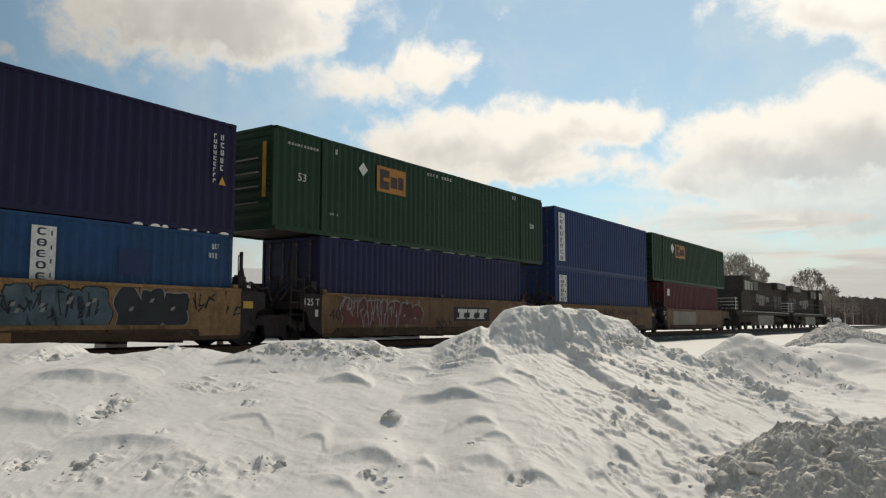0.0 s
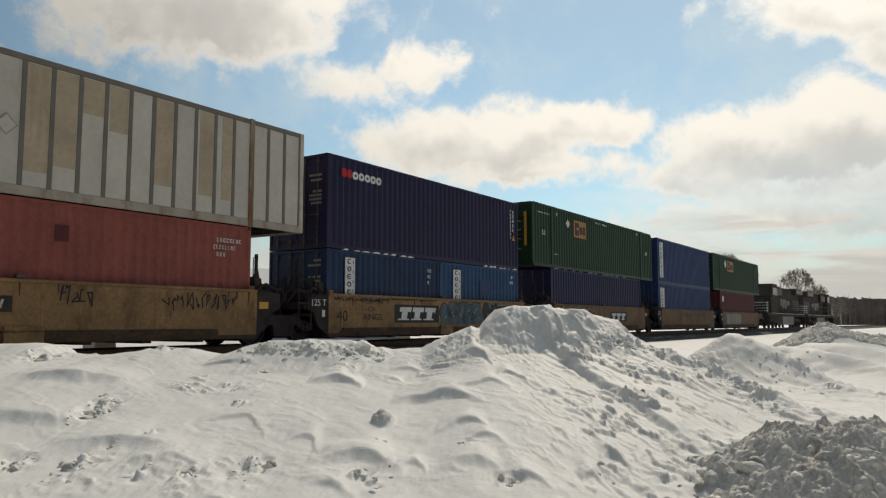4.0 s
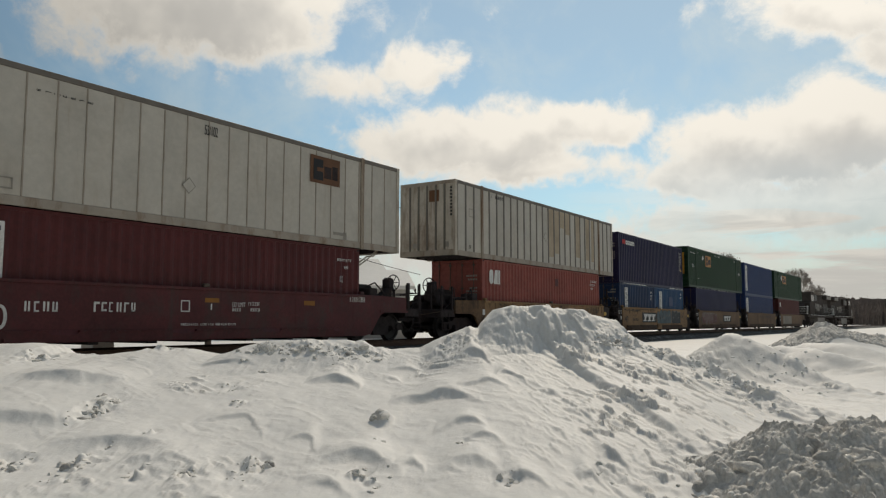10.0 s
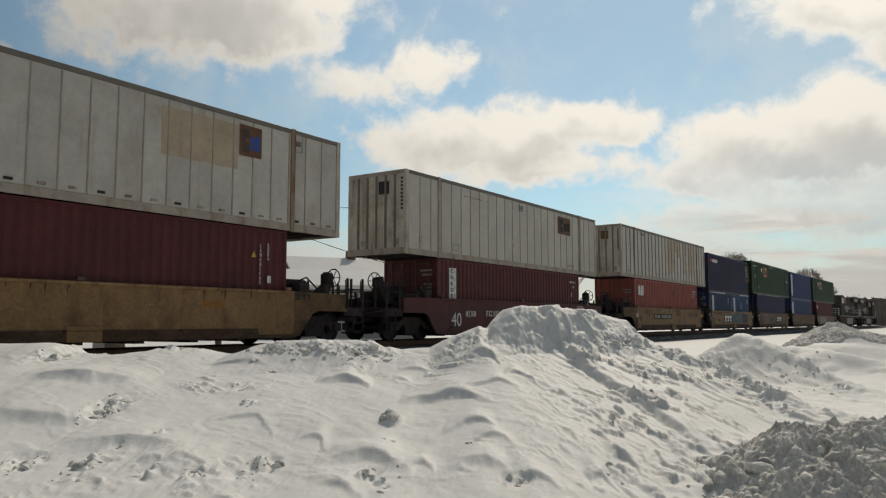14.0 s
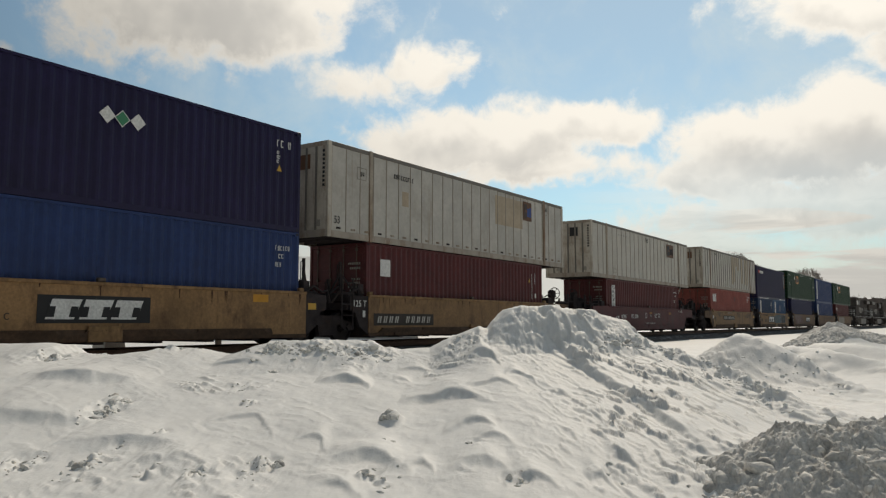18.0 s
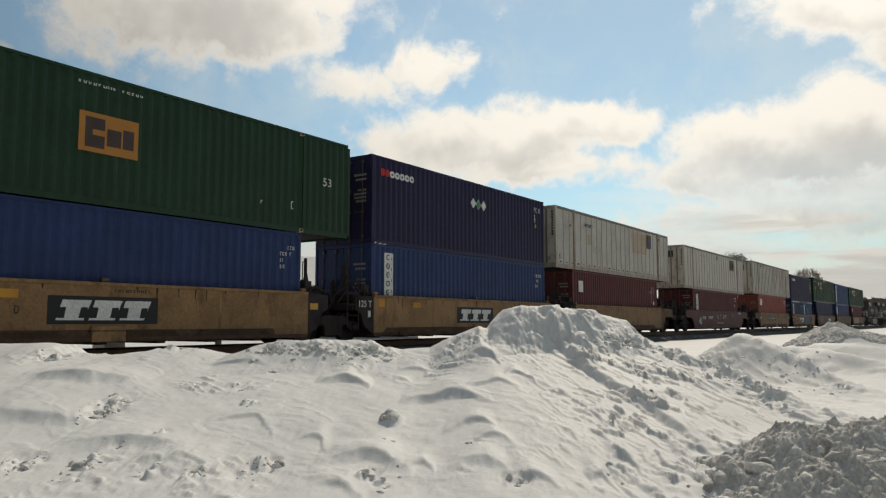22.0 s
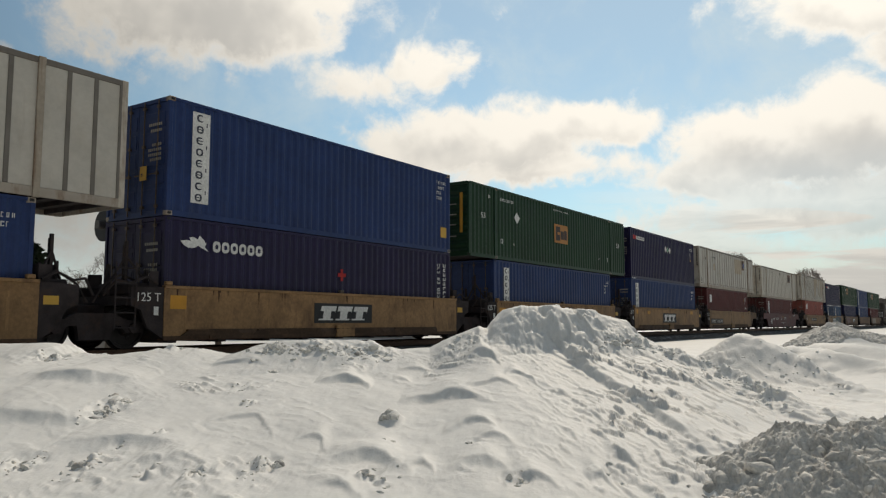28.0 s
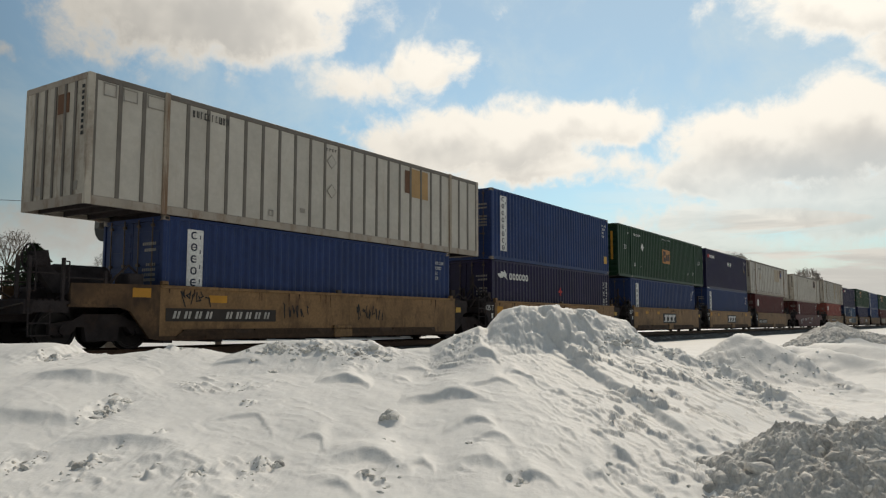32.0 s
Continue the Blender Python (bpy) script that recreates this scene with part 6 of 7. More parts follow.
bar_mark(car6, -0.08, 0.36, 1.11, 1.22, M_DULLORANGE)
bar_mark(car6, 3.41, 3.85, 1.10, 1.23, M_DULLORANGE)
frame_mark(car6, -0.79, -0.53, 0.87, 1.15, M_PRINT)
bar_mark(car6, 0.10, 0.14, 0.93, 1.08, M_PRINT)
panel_logo(top7, 4.15, 4.90, 1.82, 2.64, M_BROWN, M_DARKTRIM, M_PRINTBLUE)
tan_mark(top7, 1.80, 4.10, 1.42, 2.60)
tan_mark(top7, -4.42, -4.06, 1.35, 1.85)
text_mark(top7, '53', -7.82, -7.56, 0.42, 0.66, M_PRINTBLK)
frame_mark(top7, -6.78, -6.32, 1.90, 2.30, M_GREYPRINT)
code_marks(top7, -6.72, -6.38, 2.02, 2.16, 3, M_PRINTBLK)
code_marks(top7, -4.90, -3.75, 2.20, 2.36, 9, M_PRINTBLK)
frame_mark(top7, 5.95, 6.46, 2.26, 2.79, M_GREYPRINT)
code_marks(top7, 6.03, 6.41, 2.42, 2.58, 3, M_PRINTBLK)
code_marks(low7, 5.10, 5.16, 1.38, 2.49, 9, M_PRINT, True)
code_marks(low7, 5.37, 5.44, 2.04, 2.52, 6, M_PRINT, True)
tri_mark(low7, 4.80, 4.98, 2.09, 2.26)
card_mark(low7, 5.38, 5.51, 1.42, 1.62)
bar_mark(car7, 3.12, 3.71, 0.99, 1.14, M_DULLORANGE)
scrib_mark(car7, 6.16, 6.88, 1.23, 1.45, M_BLACK, 95)
round_block_mark(top8, -5.66, -3.82, 2.25, 2.50)
diamond(top8, 0.06, 2.07, 0.20)
diamondg(top8, 0.43, 2.05, 0.20)
diamond(top8, 0.83, 2.05, 0.20)
code_marks(top8, 5.16, 5.73, 2.32, 2.52, 4, M_PRINT)
code_marks(top8, 5.16, 5.28, 1.87, 2.24, 3, M_PRINT, True)
tri_mark(top8, 5.17, 5.36, 1.64, 1.82)
name_strip(low8, -5.44, -4.98, 1.20, 2.63, 5)
code_marks(low8, 5.18, 5.74, 1.79, 2.47, 8, M_PRINT)
name_board_mark(car8, -1.41, 1.18, 0.60, 1.18)
bar_mark(car8, -4.12, -3.67, 1.11, 1.28, M_DULLYELLOW)
bar_mark(car8, 4.24, 4.77, 1.15, 1.35, M_DULLYELLOW)
bar_mark(car8, -5.96, -5.66, 1.11, 1.35, M_DULLYELLOW)
text_mark(car8, 'C', -2.05, -1.94, 0.67, 0.81, M_PRINTBLK)
code_marks(top9, -5.68, -4.54, 2.40, 2.52, 10, M_PRINT)
diamond(top9, -4.28, 1.84, 0.24)
orange_panel_mark(top9, -0.71, 0.72, 1.13, 2.00)
code_marks(top9, -0.76, 0.85, 2.60, 2.66, 14, M_PRINT)
code_marks(top9, -4.60, -4.41, 0.65, 0.73, 3, M_PRINT)
code_marks(top9, -5.65, -5.42, 0.64, 0.85, 2, M_PRINT)
text_mark(top9, '53', 6.85, 7.23, 1.47, 1.72, M_PRINT)
text_mark(top9, '53', -7.22, -6.88, 1.55, 1.78, M_PRINT)
code_marks(top9, -6.72, -6.45, 2.40, 2.52, 3, M_PRINT)
code_marks(top9, 5.45, 5.71, 0.59, 0.84, 2, M_PRINT)
code_marks(top9, 4.46, 4.67, 0.63, 0.73, 2, M_PRINT)
name_strip(low9, -5.29, -4.85, 1.19, 2.61, 5)
code_marks(low9, 5.28, 5.85, 1.78, 2.49, 8, M_PRINT)
name_board_mark(car9, -1.27, 1.30, 0.58, 1.17)
bar_mark(car9, -6.02, -5.55, 0.97, 1.20, M_DULLYELLOW)
bar_mark(car9, -4.28, -3.83, 1.12, 1.26, M_DULLYELLOW)
bar_mark(car9, -2.31, -1.86, 1.10, 1.27, M_DULLYELLOW)
text_mark(car9, 'D', -1.94, -1.83, 0.79, 0.96, M_PRINTBLK)
code_marks(car9, 0.20, 1.14, 1.27, 1.34, 10, M_PRINTBLK)
name_strip(top10, -5.41, -4.88, 0.38, 2.66, 8)
code_marks(top10, 5.22, 5.84, 1.81, 2.56, 8, M_PRINT)
bar_mark(top10, 5.47, 5.84, 0.52, 0.90, M_YELLOWCARD)
crest_mark(low10, -5.66, -4.82, 2.11, 2.51)
ring_block_mark(low10, -4.69, -3.00, 2.12, 2.40)
cross(low10, 0.16, 1.79, 0.18)
code_marks(low10, 5.26, 5.44, 1.25, 2.49, 10, M_PRINT, True)
code_marks(low10, 5.62, 5.80, 1.20, 2.51, 8, M_PRINT, True)
name_board_mark(car10, -1.23, 1.35, 0.60, 1.17)
bar_mark(car10, -6.04, -5.59, 0.93, 1.25, M_DULLYELLOW)
code_marks(top11, -5.36, -4.21, 2.48, 2.66, 10, M_PRINTBLK)
bar_mark(top11, 3.32, 3.58, 1.83, 2.61, M_BROWN)
flat(top11, rect(3.65, 4.69, 1.73, 2.71), M_ORANGETAN, "tan_patch", -0.017)
diamondo(top11, -0.32, 1.35, 0.22)
diamondo(top11, -0.34, 2.24, 0.22)
code_marks(top11, -0.57, -0.07, 2.55, 2.63, 4, M_PRINTBLK)
frame_mark(top11, -7.74, -7.42, 2.44, 2.74, M_GREYPRINT)
frame_mark(top11, -7.26, -6.89, 2.43, 2.72, M_GREYPRINT)
frame_mark(top11, -6.63, -6.12, 2.42, 2.73, M_GREYPRINT)
frame_mark(top11, -2.81, -2.64, 0.33, 0.50, M_GREYPRINT)
bar_mark(top11, -1.63, -1.43, 0.56, 0.69, M_GREYPRINT)
name_strip(low11, -5.41, -4.94, 1.19, 2.63, 5)
code_marks(low11, 5.20, 5.74, 1.81, 2.53, 8, M_PRINT)
number_board(car11, -6.05, -2.60, 0.64, 0.95, 10)
bar_mark(car11, -6.92, -6.45, 1.18, 1.39, M_DULLYELLOW)
bar_mark(car11, -4.82, -4.26, 1.10, 1.28, M_DULLYELLOW)
scrib_mark(car11, -5.68, -4.79, 0.96, 1.41, M_BLACK, 153)
scrib_mark(car11, -2.35, -1.37, 0.75, 1.17, M_BLACK, 154)
scrib_mark(car11, 0.65, 2.08, 0.70, 1.16, M_BLACK, 155)
bar_mark(car1, -5.03, -0.21, 0.29, 1.32, M_PATCHGREY)
scrib_mark(car2, -1.62, 4.00, 0.95, 1.31, M_BLACK, 157)

number_board(car7, -5.96, -2.68, 0.52, 0.90, 10)
plate(low7, -5.4, -4.88, 1.85, 2.4, face_y(low7) - 0.004, M_PRINT, "name_block", "pale square logo")
scrib_mark(car4, -6.0, -3.4, 1.27, 1.38, M_BLACK, 61)
scrib_mark(car4, 0.1, 2.3, 0.7, 1.25, M_SPRAYBLACK, 62)

# marks on the ends that face back along the train, white castings, and snow caught on ledges
for c in (top9, top3, top1, low11, low10, low8, low9, top10):
    for k in c.children:
        if k.name.startswith("corner_casting") and c in (top9, top10, low11):
            k.data.materials[0] = M_WHITERAIL
for c in (top5, top6, top7, top11):
    hl, hw = 8.075, 1.295
    Shape().box(-hl - 0.016, -hl + 0.0, -0.55, -0.1, 2.1, 2.55).obj("end_panel_mark", M_BROWN if c is not top6 else M_PRINTBLK, c)
    mk = Shape()
    for i in range(9):
        mk.box(-hl - 0.034, -hl - 0.03, -1.17, -1.08, 2.55 - i * 0.13, 2.63 - i * 0.13)
    tagged(mk.obj("code_mark", M_PRINTBLK, c), kind="stuff")
    for y in (-0.9, 0.55):
        Shape().box(-hl - 0.016, -hl + 0.0, y - 0.1, y + 0.12, 0.32, 0.52).obj("end_panel_mark", M_GREYPRINT, c)
for c, w in ((top4, 1.219), (low4a, 1.219), (top8, 1.219), (low8, 1.219), (top10, 1.219), (low10, 1.219), (low11, 1.219), (low5, 1.219), (low6, 1.219), (low7, 1.219)):
    hl = max(v.co.x for k in c.children if k.name.startswith("corner_post") for v in k.data.vertices)
    mk = Shape()
    rng = random.Random(int(hl * 10) + len(c.name))
    for r, zz in enumerate((2.2, 2.05, 1.7, 1.58, 1.46, 1.34)):
        for i in range(rng.randint(3, 7)):
            mk.box(-hl - 0.042, -hl - 0.036, -1.0 + i * 0.075 - 0.0, -0.955 + i * 0.075, zz, zz + 0.07)
    tagged(mk.obj("code_mark", M_GREYPRINT, c), kind="stuff")
    if c in (top10, low7):
        Shape().box(-hl - 0.045, -hl - 0.03, -0.45, -0.2, 0.9, 1.25).obj("placard", M_YELLOWCARD, c)


def caught_snow(c, x0, x1, z, seed, n):
    """Small drifts of snow that lie along a container's upper edge."""
    rng = random.Random(seed)
    for i in range(n):
        a = x0 + (x1 - x0) * (i + rng.uniform(0.1, 0.4)) / n
        w = rng.uniform(0.15, 0.8) * (x1 - x0) / n
        h = rng.uniform(0.03, 0.07)
        pts = [(a, z), (a + w, z), (a + 0.86 * w, z + h * 0.7), (a + 0.55 * w, z + h), (a + 0.2 * w, z + h * 0.8)]
        Shape().prism(pts, "y", -1.25, -1.16).obj("caught_snow", M_SNOW, c)


caught_snow(low4a, -2.4, 1.5, 2.591, 3, 8)
caught_snow(low4b, 0.0, 2.9, 2.591, 5, 7)
caught_snow(low8, -6.0, -5.3, 2.89, 7, 3)
caught_snow(low3, -5.9, 4.0, 2.896, 9, 10)


# a torn strap that trails under the overhang of one white container
strap = Shape()
for k, (dy, dz) in enumerate(((0.0, 0.0), (0.06, 0.07))):
    pts = [(7.1 + 0.15 * k, -1.1 + dy, 0.0), (6.9 + 0.1 * k, -1.12 + dy, -0.12 - dz), (6.6, -1.16 + dy, -0.30 + dz), (6.25, -1.15 + dy, -0.50 + dz), (5.95 + 0.1 * k, -1.14 + dy, -0.66 + dz)]
    for a, b in zip(pts, pts[1:]):
        a, b = Vector(a), Vector(b)
        strap.add([a, b, b + Vector((0.01, 0.02, 0.055)), a + Vector((0.01, 0.02, 0.055))], [(0, 1, 2, 3)])
strap.obj("torn_strap", M_WHITERAIL, top6, "frayed pale strap")

for c in (top9, top3):
    Shape().box(-8.09, -8.06, -1.0, -0.88, 0.9, 2.45).obj("end_strip", M_DULLYELLOW, c)
    Shape().box(-8.09, -8.06, 0.35, 0.9, 2.05, 2.4).obj("name_panel", M_BROWN, c)
    for zz in (0.75, 1.2, 1.6, 2.0):
        Shape().box(-8.095, -8.05, -0.7, 1.0, zz, zz + 0.035).obj("end_rib", M_GREYPRINT, c)


def locomotive(s, label, turned=False):
    """A six-axle diesel: underframe, long hood, cab ahead, tank and trucks. Local x runs from -11.1 to 11.1."""
    lo = train_thing("locomotive", label, "locomotive", s, 0.0, "locomotives at the head")
    Shape().box(-10.6, 10.6, -1.5, 1.5, 1.25, 1.62, 0.03).obj("underframe", M_LOCO, lo)
    hood = Shape().box(-9.6, 5.6, -0.95, 0.95, 1.62, 4.15, 0.08)
    hood.box(-9.7, -5.2, -1.45, 1.45, 3.75, 4.45, 0.12)
    hood.box(-5.0, 1.5, -1.0, 1.0, 4.15, 4.35, 0.05)
    hood.box(1.8, 5.4, -1.25, 1.25, 3.3, 4.35, 0.06)
    hood.obj("long_hood", M_LOCO, lo)
    for i in range(9):
        x = -4.9 + i * 0.72
        Shape().box(x, x + 0.62, -0.975, -0.94, 1.75, 3.2, 0.01).obj("hood_door", M_LOCO, lo)
    for x0 in (-9.4, -7.4):
        g = Shape()
        for i in range(10):
            g.box(x0, x0 + 1.8, -0.985, -0.945, 2.0 + i * 0.12, 2.07 + i * 0.12)
        g.obj("radiator_grille", M_LOCOGREY, lo)
    Shape().box(2.0, 3.6, -1.275, -1.24, 3.45, 4.2).obj("blower_grille", M_LOCOGREY, lo)
    for x0, x1, z0, z1 in ((-1.9, 0.4, 2.15, 3.1), (0.6, 1.5, 2.4, 3.15), (-3.6, -2.3, 2.5, 3.0), (3.9, 5.2, 3.4, 4.1)):
        y1 = -1.285 if z1 > 3.5 else -1.0
        Shape().box(x0, x1, y1, y1 + 0.03, z0, z1, 0.01).obj("equipment_panel", M_LOCOPANEL, lo, "weathered grey panel")
    Shape().box(-9.3, -5.5, -1.475, -1.43, 3.85, 4.3, 0.01).obj("radiator_intake", M_LOCOPANEL, lo)
    cab = Shape().prism([(5.7, 1.62), (9.0, 1.62), (9.0, 3.0), (8.3, 3.2), (8.05, 4.5), (5.7, 4.5)], "y", -1.5, 1.5)
    cab.obj("cab", M_LOCO, lo)
    for x0, x1 in ((6.0, 6.8), (6.95, 7.75)):
        Shape().box(x0, x1, -1.51, -1.49, 3.35, 4.1).obj("cab_window", M_GLASS, lo)
    Shape().prism([(9.0, 1.62), (10.0, 1.62), (10.0, 2.5), (9.0, 2.95)], "y", -0.9, 0.9).obj("nose", M_LOCO, lo)
    tank = Shape().prism([(-2.9, 0.35), (2.9, 0.35), (3.1, 0.6), (3.1, 1.25), (-3.1, 1.25), (-3.1, 0.6)], "y", -1.45, 1.45)
    tank.obj("fuel_tank", M_LOCOPANEL, lo, "dusty grey fuel tank")
    for x in (-5.2, -4.0):
        Shape().tube((x, -1.2, 1.0), (x + 0.9, -1.2, 1.0), 0.2, 12).obj("air_tank", M_LOCO, lo)
    ex = Shape().box(0.3, 1.2, -0.4, 0.4, 4.35, 4.6, 0.04)
    ex.obj("exhaust_stack", M_LOCO, lo)
    for sg in (-1, 1):
        r = Shape()
        for x in np.arange(-9.9, 5.8, 1.3):
            r.tube((x, sg * 1.46, 1.62), (x, sg * 1.46, 2.65), 0.02, 6)
        r.tube((-9.9, sg * 1.46, 2.65), (5.6, sg * 1.46, 2.65), 0.02, 6)
        r.tube((-9.9, sg * 1.46, 2.15), (5.6, sg * 1.46, 2.15), 0.015, 6)
        r.obj("handrail", M_LOCOGREY, lo)
        for x in (-10.3, 10.3):
            st = Shape()
            for z in (0.45, 0.8, 1.15):
                st.box(x - 0.3, x + 0.3, sg * 1.45 - 0.1, sg * 1.45 + 0.1, z, z + 0.05)
            st.box(x - 0.31, x - 0.27, sg * 1.45 - 0.1, sg * 1.45 + 0.1, 0.45, 1.3)
            st.box(x + 0.27, x + 0.31, sg * 1.45 - 0.1, sg * 1.45 + 0.1, 0.45, 1.3)
            st.obj("corner_steps", M_LOCO, lo)
        strip = Shape()
        for i in range(17):
            strip.box(-9.6 + i * 1.1, -9.0 + i * 1.1, min(sg * 1.5, sg * 1.506), max(sg * 1.5, sg * 1.506), 1.5, 1.57)
        strip.obj("sill_stripe", M_PRINT, lo)
    for e in (-1, 1):
        er = Shape()
        for i in range(4):
            z = 1.75 + i * 0.27
            er.tube((e * 10.45, -1.4, z), (e * 10.45, 1.4, z), 0.03, 6).tube((e * 10.45, -1.42, z), (e * 9.9, -1.46, z), 0.03, 6)
        er.box(e * 10.45 - 0.03, e * 10.45 + 0.03, -1.44, -1.38, 1.6, 2.65)
        er.obj("end_rails", M_PRINT, lo, "white-painted end hand rails")
    Shape().prism([(-10.6, 0.5), (-10.5, 1.25), (-10.2, 1.25), (-10.2, 0.5)], "y", -1.4, 1.4).obj("rear_pilot", M_LOCO, lo)
    Shape().prism([(10.6, 0.3), (10.5, 1.25), (10.2, 1.25), (10.2, 0.3)], "y", -1.4, 1.4).obj("front_plough", M_LOCO, lo)
    coupler(lo, -10.5, -1)
    coupler(lo, 10.5, 1)
    for cx in (-6.7, 6.7):
        t = Shape()
        for sg in (-1, 1):
            t.prism([(cx - 2.6, 0.5), (cx - 2.6, 0.85), (cx - 1.0, 1.05), (cx + 1.0, 1.05), (cx + 2.6, 0.85), (cx + 2.6, 0.5), (cx + 1.6, 0.62), (cx - 1.6, 0.62)], "y", sg * 1.08 - 0.09, sg * 1.08 + 0.09)
            for k in (-2.0, 0, 2.0):
                t.box(cx + k - 0.2, cx + k + 0.2, sg * 1.1 - 0.14, sg * 1.1 + 0.14, 0.33, 0.72, 0.03)
        f = t.obj("truck", M_LOCO, lo)
        for k in (-2.0, 0.0, 2.0):
            wheelset(f, (-1 if turned else 1) * (cx + k), 0.508)
    if turned:
        for ob in lo.children_recursive:
            if not ob.name.startswith("wheelset"):
                ob.data.transform(Matrix.Diagonal((-1, 1, 1, 1)))
                ob.data.flip_normals()
    return lo


locomotive(74.5, "grimy black diesel locomotive running cab rearwards, grey fuel tank", turned=True)
locomotive(97.0, "grimy black diesel locomotive leading the train")


# ---- beyond the track ----
def place(px, depth):
    """A spot on the land from its bearing (a tangent to the right of the view's middle) and its distance along the view."""
    y0 = radians(YAW)
    fx, fy, rx, ry = math.cos(y0), math.sin(y0), math.sin(y0), -math.cos(y0)
    return EYE[0] + depth * (fx + px * rx), EYE[1] + depth * (fy + px * ry)


def bearing(x):
    return (x - 784) / 1358.6


LAND = -0.42


def bare_tree(x, y, height, width, seed, label, levels=6, thick=0.018, spread=0.8, mat=None, finest=0.012, fill=0.86):
    """A leafless tree grown limb by limb, then fitted to its height and the width of its crown."""
    rng = random.Random(seed)
    tr = thing("bare_tree", label, "tree", "bare trees beyond the track", pose(x, y, LAND - 0.1))
    limbs = []

    def grow(p, d, length, r, lv):
        q = p + d * length
        limbs.append((p, q, r, lv))
        if lv >= levels:
            return
        n = rng.choice((2, 3, 3)) if lv < 3 else rng.choice((2, 3, 3, 4))
        for i in range(n):
            w = Vector((rng.gauss(0, 1), rng.gauss(0, 1), rng.gauss(0.25, 0.6)))
            nd = (d * (0.9 if i == 0 else 0.55) + w * spread * (0.45 if i == 0 else 0.75)).normalized()
            nd.z = max(nd.z, -0.15)
            grow(q if i == 0 else p + d * length * rng.uniform(0.55, 1.0), nd.normalized(), length * rng.uniform(0.62, 0.85), r * 0.62, lv + 1)
    for k in range(2):
        grow(Vector((rng.uniform(-0.2, 0.2), rng.uniform(-0.2, 0.2), 0)), Vector((rng.uniform(-0.1, 0.1) + 0.25 * k, 0.05 * k, 1)).normalized(), height * 0.26, height * thick, 0)
    kz = height / sorted(q.z for p, q, r, lv in limbs)[int(len(limbs) * fill)]
    kx = width / 2 / sorted(math.hypot(q.x, q.y) for p, q, r, lv in limbs)[int(len(limbs) * fill)]
    trunk, crown = Shape(), Shape()
    for p, q, r, lv in limbs:
        a, b = Vector((p.x * kx, p.y * kx, p.z * kz)), Vector((q.x * kx, q.y * kx, q.z * kz))
        r = max(r, finest)
        # the crown ends in a rounded, uneven outline
        out = (math.hypot(b.x, b.y) / (0.5 * width)) ** 2 + ((b.z - 0.56 * height) / (0.45 * height)) ** 2
        if lv > 2 and out > rng.uniform(0.85, 1.12):
            continue
        (trunk if lv <= 1 else crown).tube(a, b, r, 7 if lv <= 1 else (5 if lv == 2 else 3), r * 0.68)
    trunk.obj("trunk", M_BARK, tr)
    crown.obj("crown", mat or M_BARK, tr, "bare twigs")
    return tr


def pine(x, y, height, width, seed, label):
    rng = random.Random(seed)
    tr = thing("evergreen_tree", label, "tree", "", pose(x, y, LAND - 0.1))
    Shape().tube((0, 0, 0), (0, 0, height * 0.95), height * 0.03, 8, 0.02).obj("trunk", M_BARK, tr)
    c = Shape()
    for i in range(2600):
        h = rng.uniform(0.10, 1.0)
        a = rng.uniform(0, 2 * math.pi)
        rad = width * (1 - h ** 2.4) ** 0.7 * rng.uniform(0.2, 1.0) * (0.8 + 0.35 * math.sin(3 * a + h * 9))
        p = Vector((rad * math.cos(a), rad * math.sin(a), h * height - 0.15 * rad))
        s = rng.uniform(0.12, 0.3)
        d = Vector((math.cos(a) + rng.gauss(0, .5), math.sin(a) + rng.gauss(0, .5), rng.gauss(0.1, 0.4))).normalized()
        e = d.orthogonal().normalized()
        g = d.cross(e)
        c.add([p - d * s, p + e * s * 0.3, p + d * s, p - e * s * 0.3, p + g * s * 0.3, p - g * s * 0.3], [(0, 1, 2), (0, 2, 3), (0, 4, 2), (0, 2, 5)])
    c.obj("crown", M_NEEDLE, tr)
    return tr


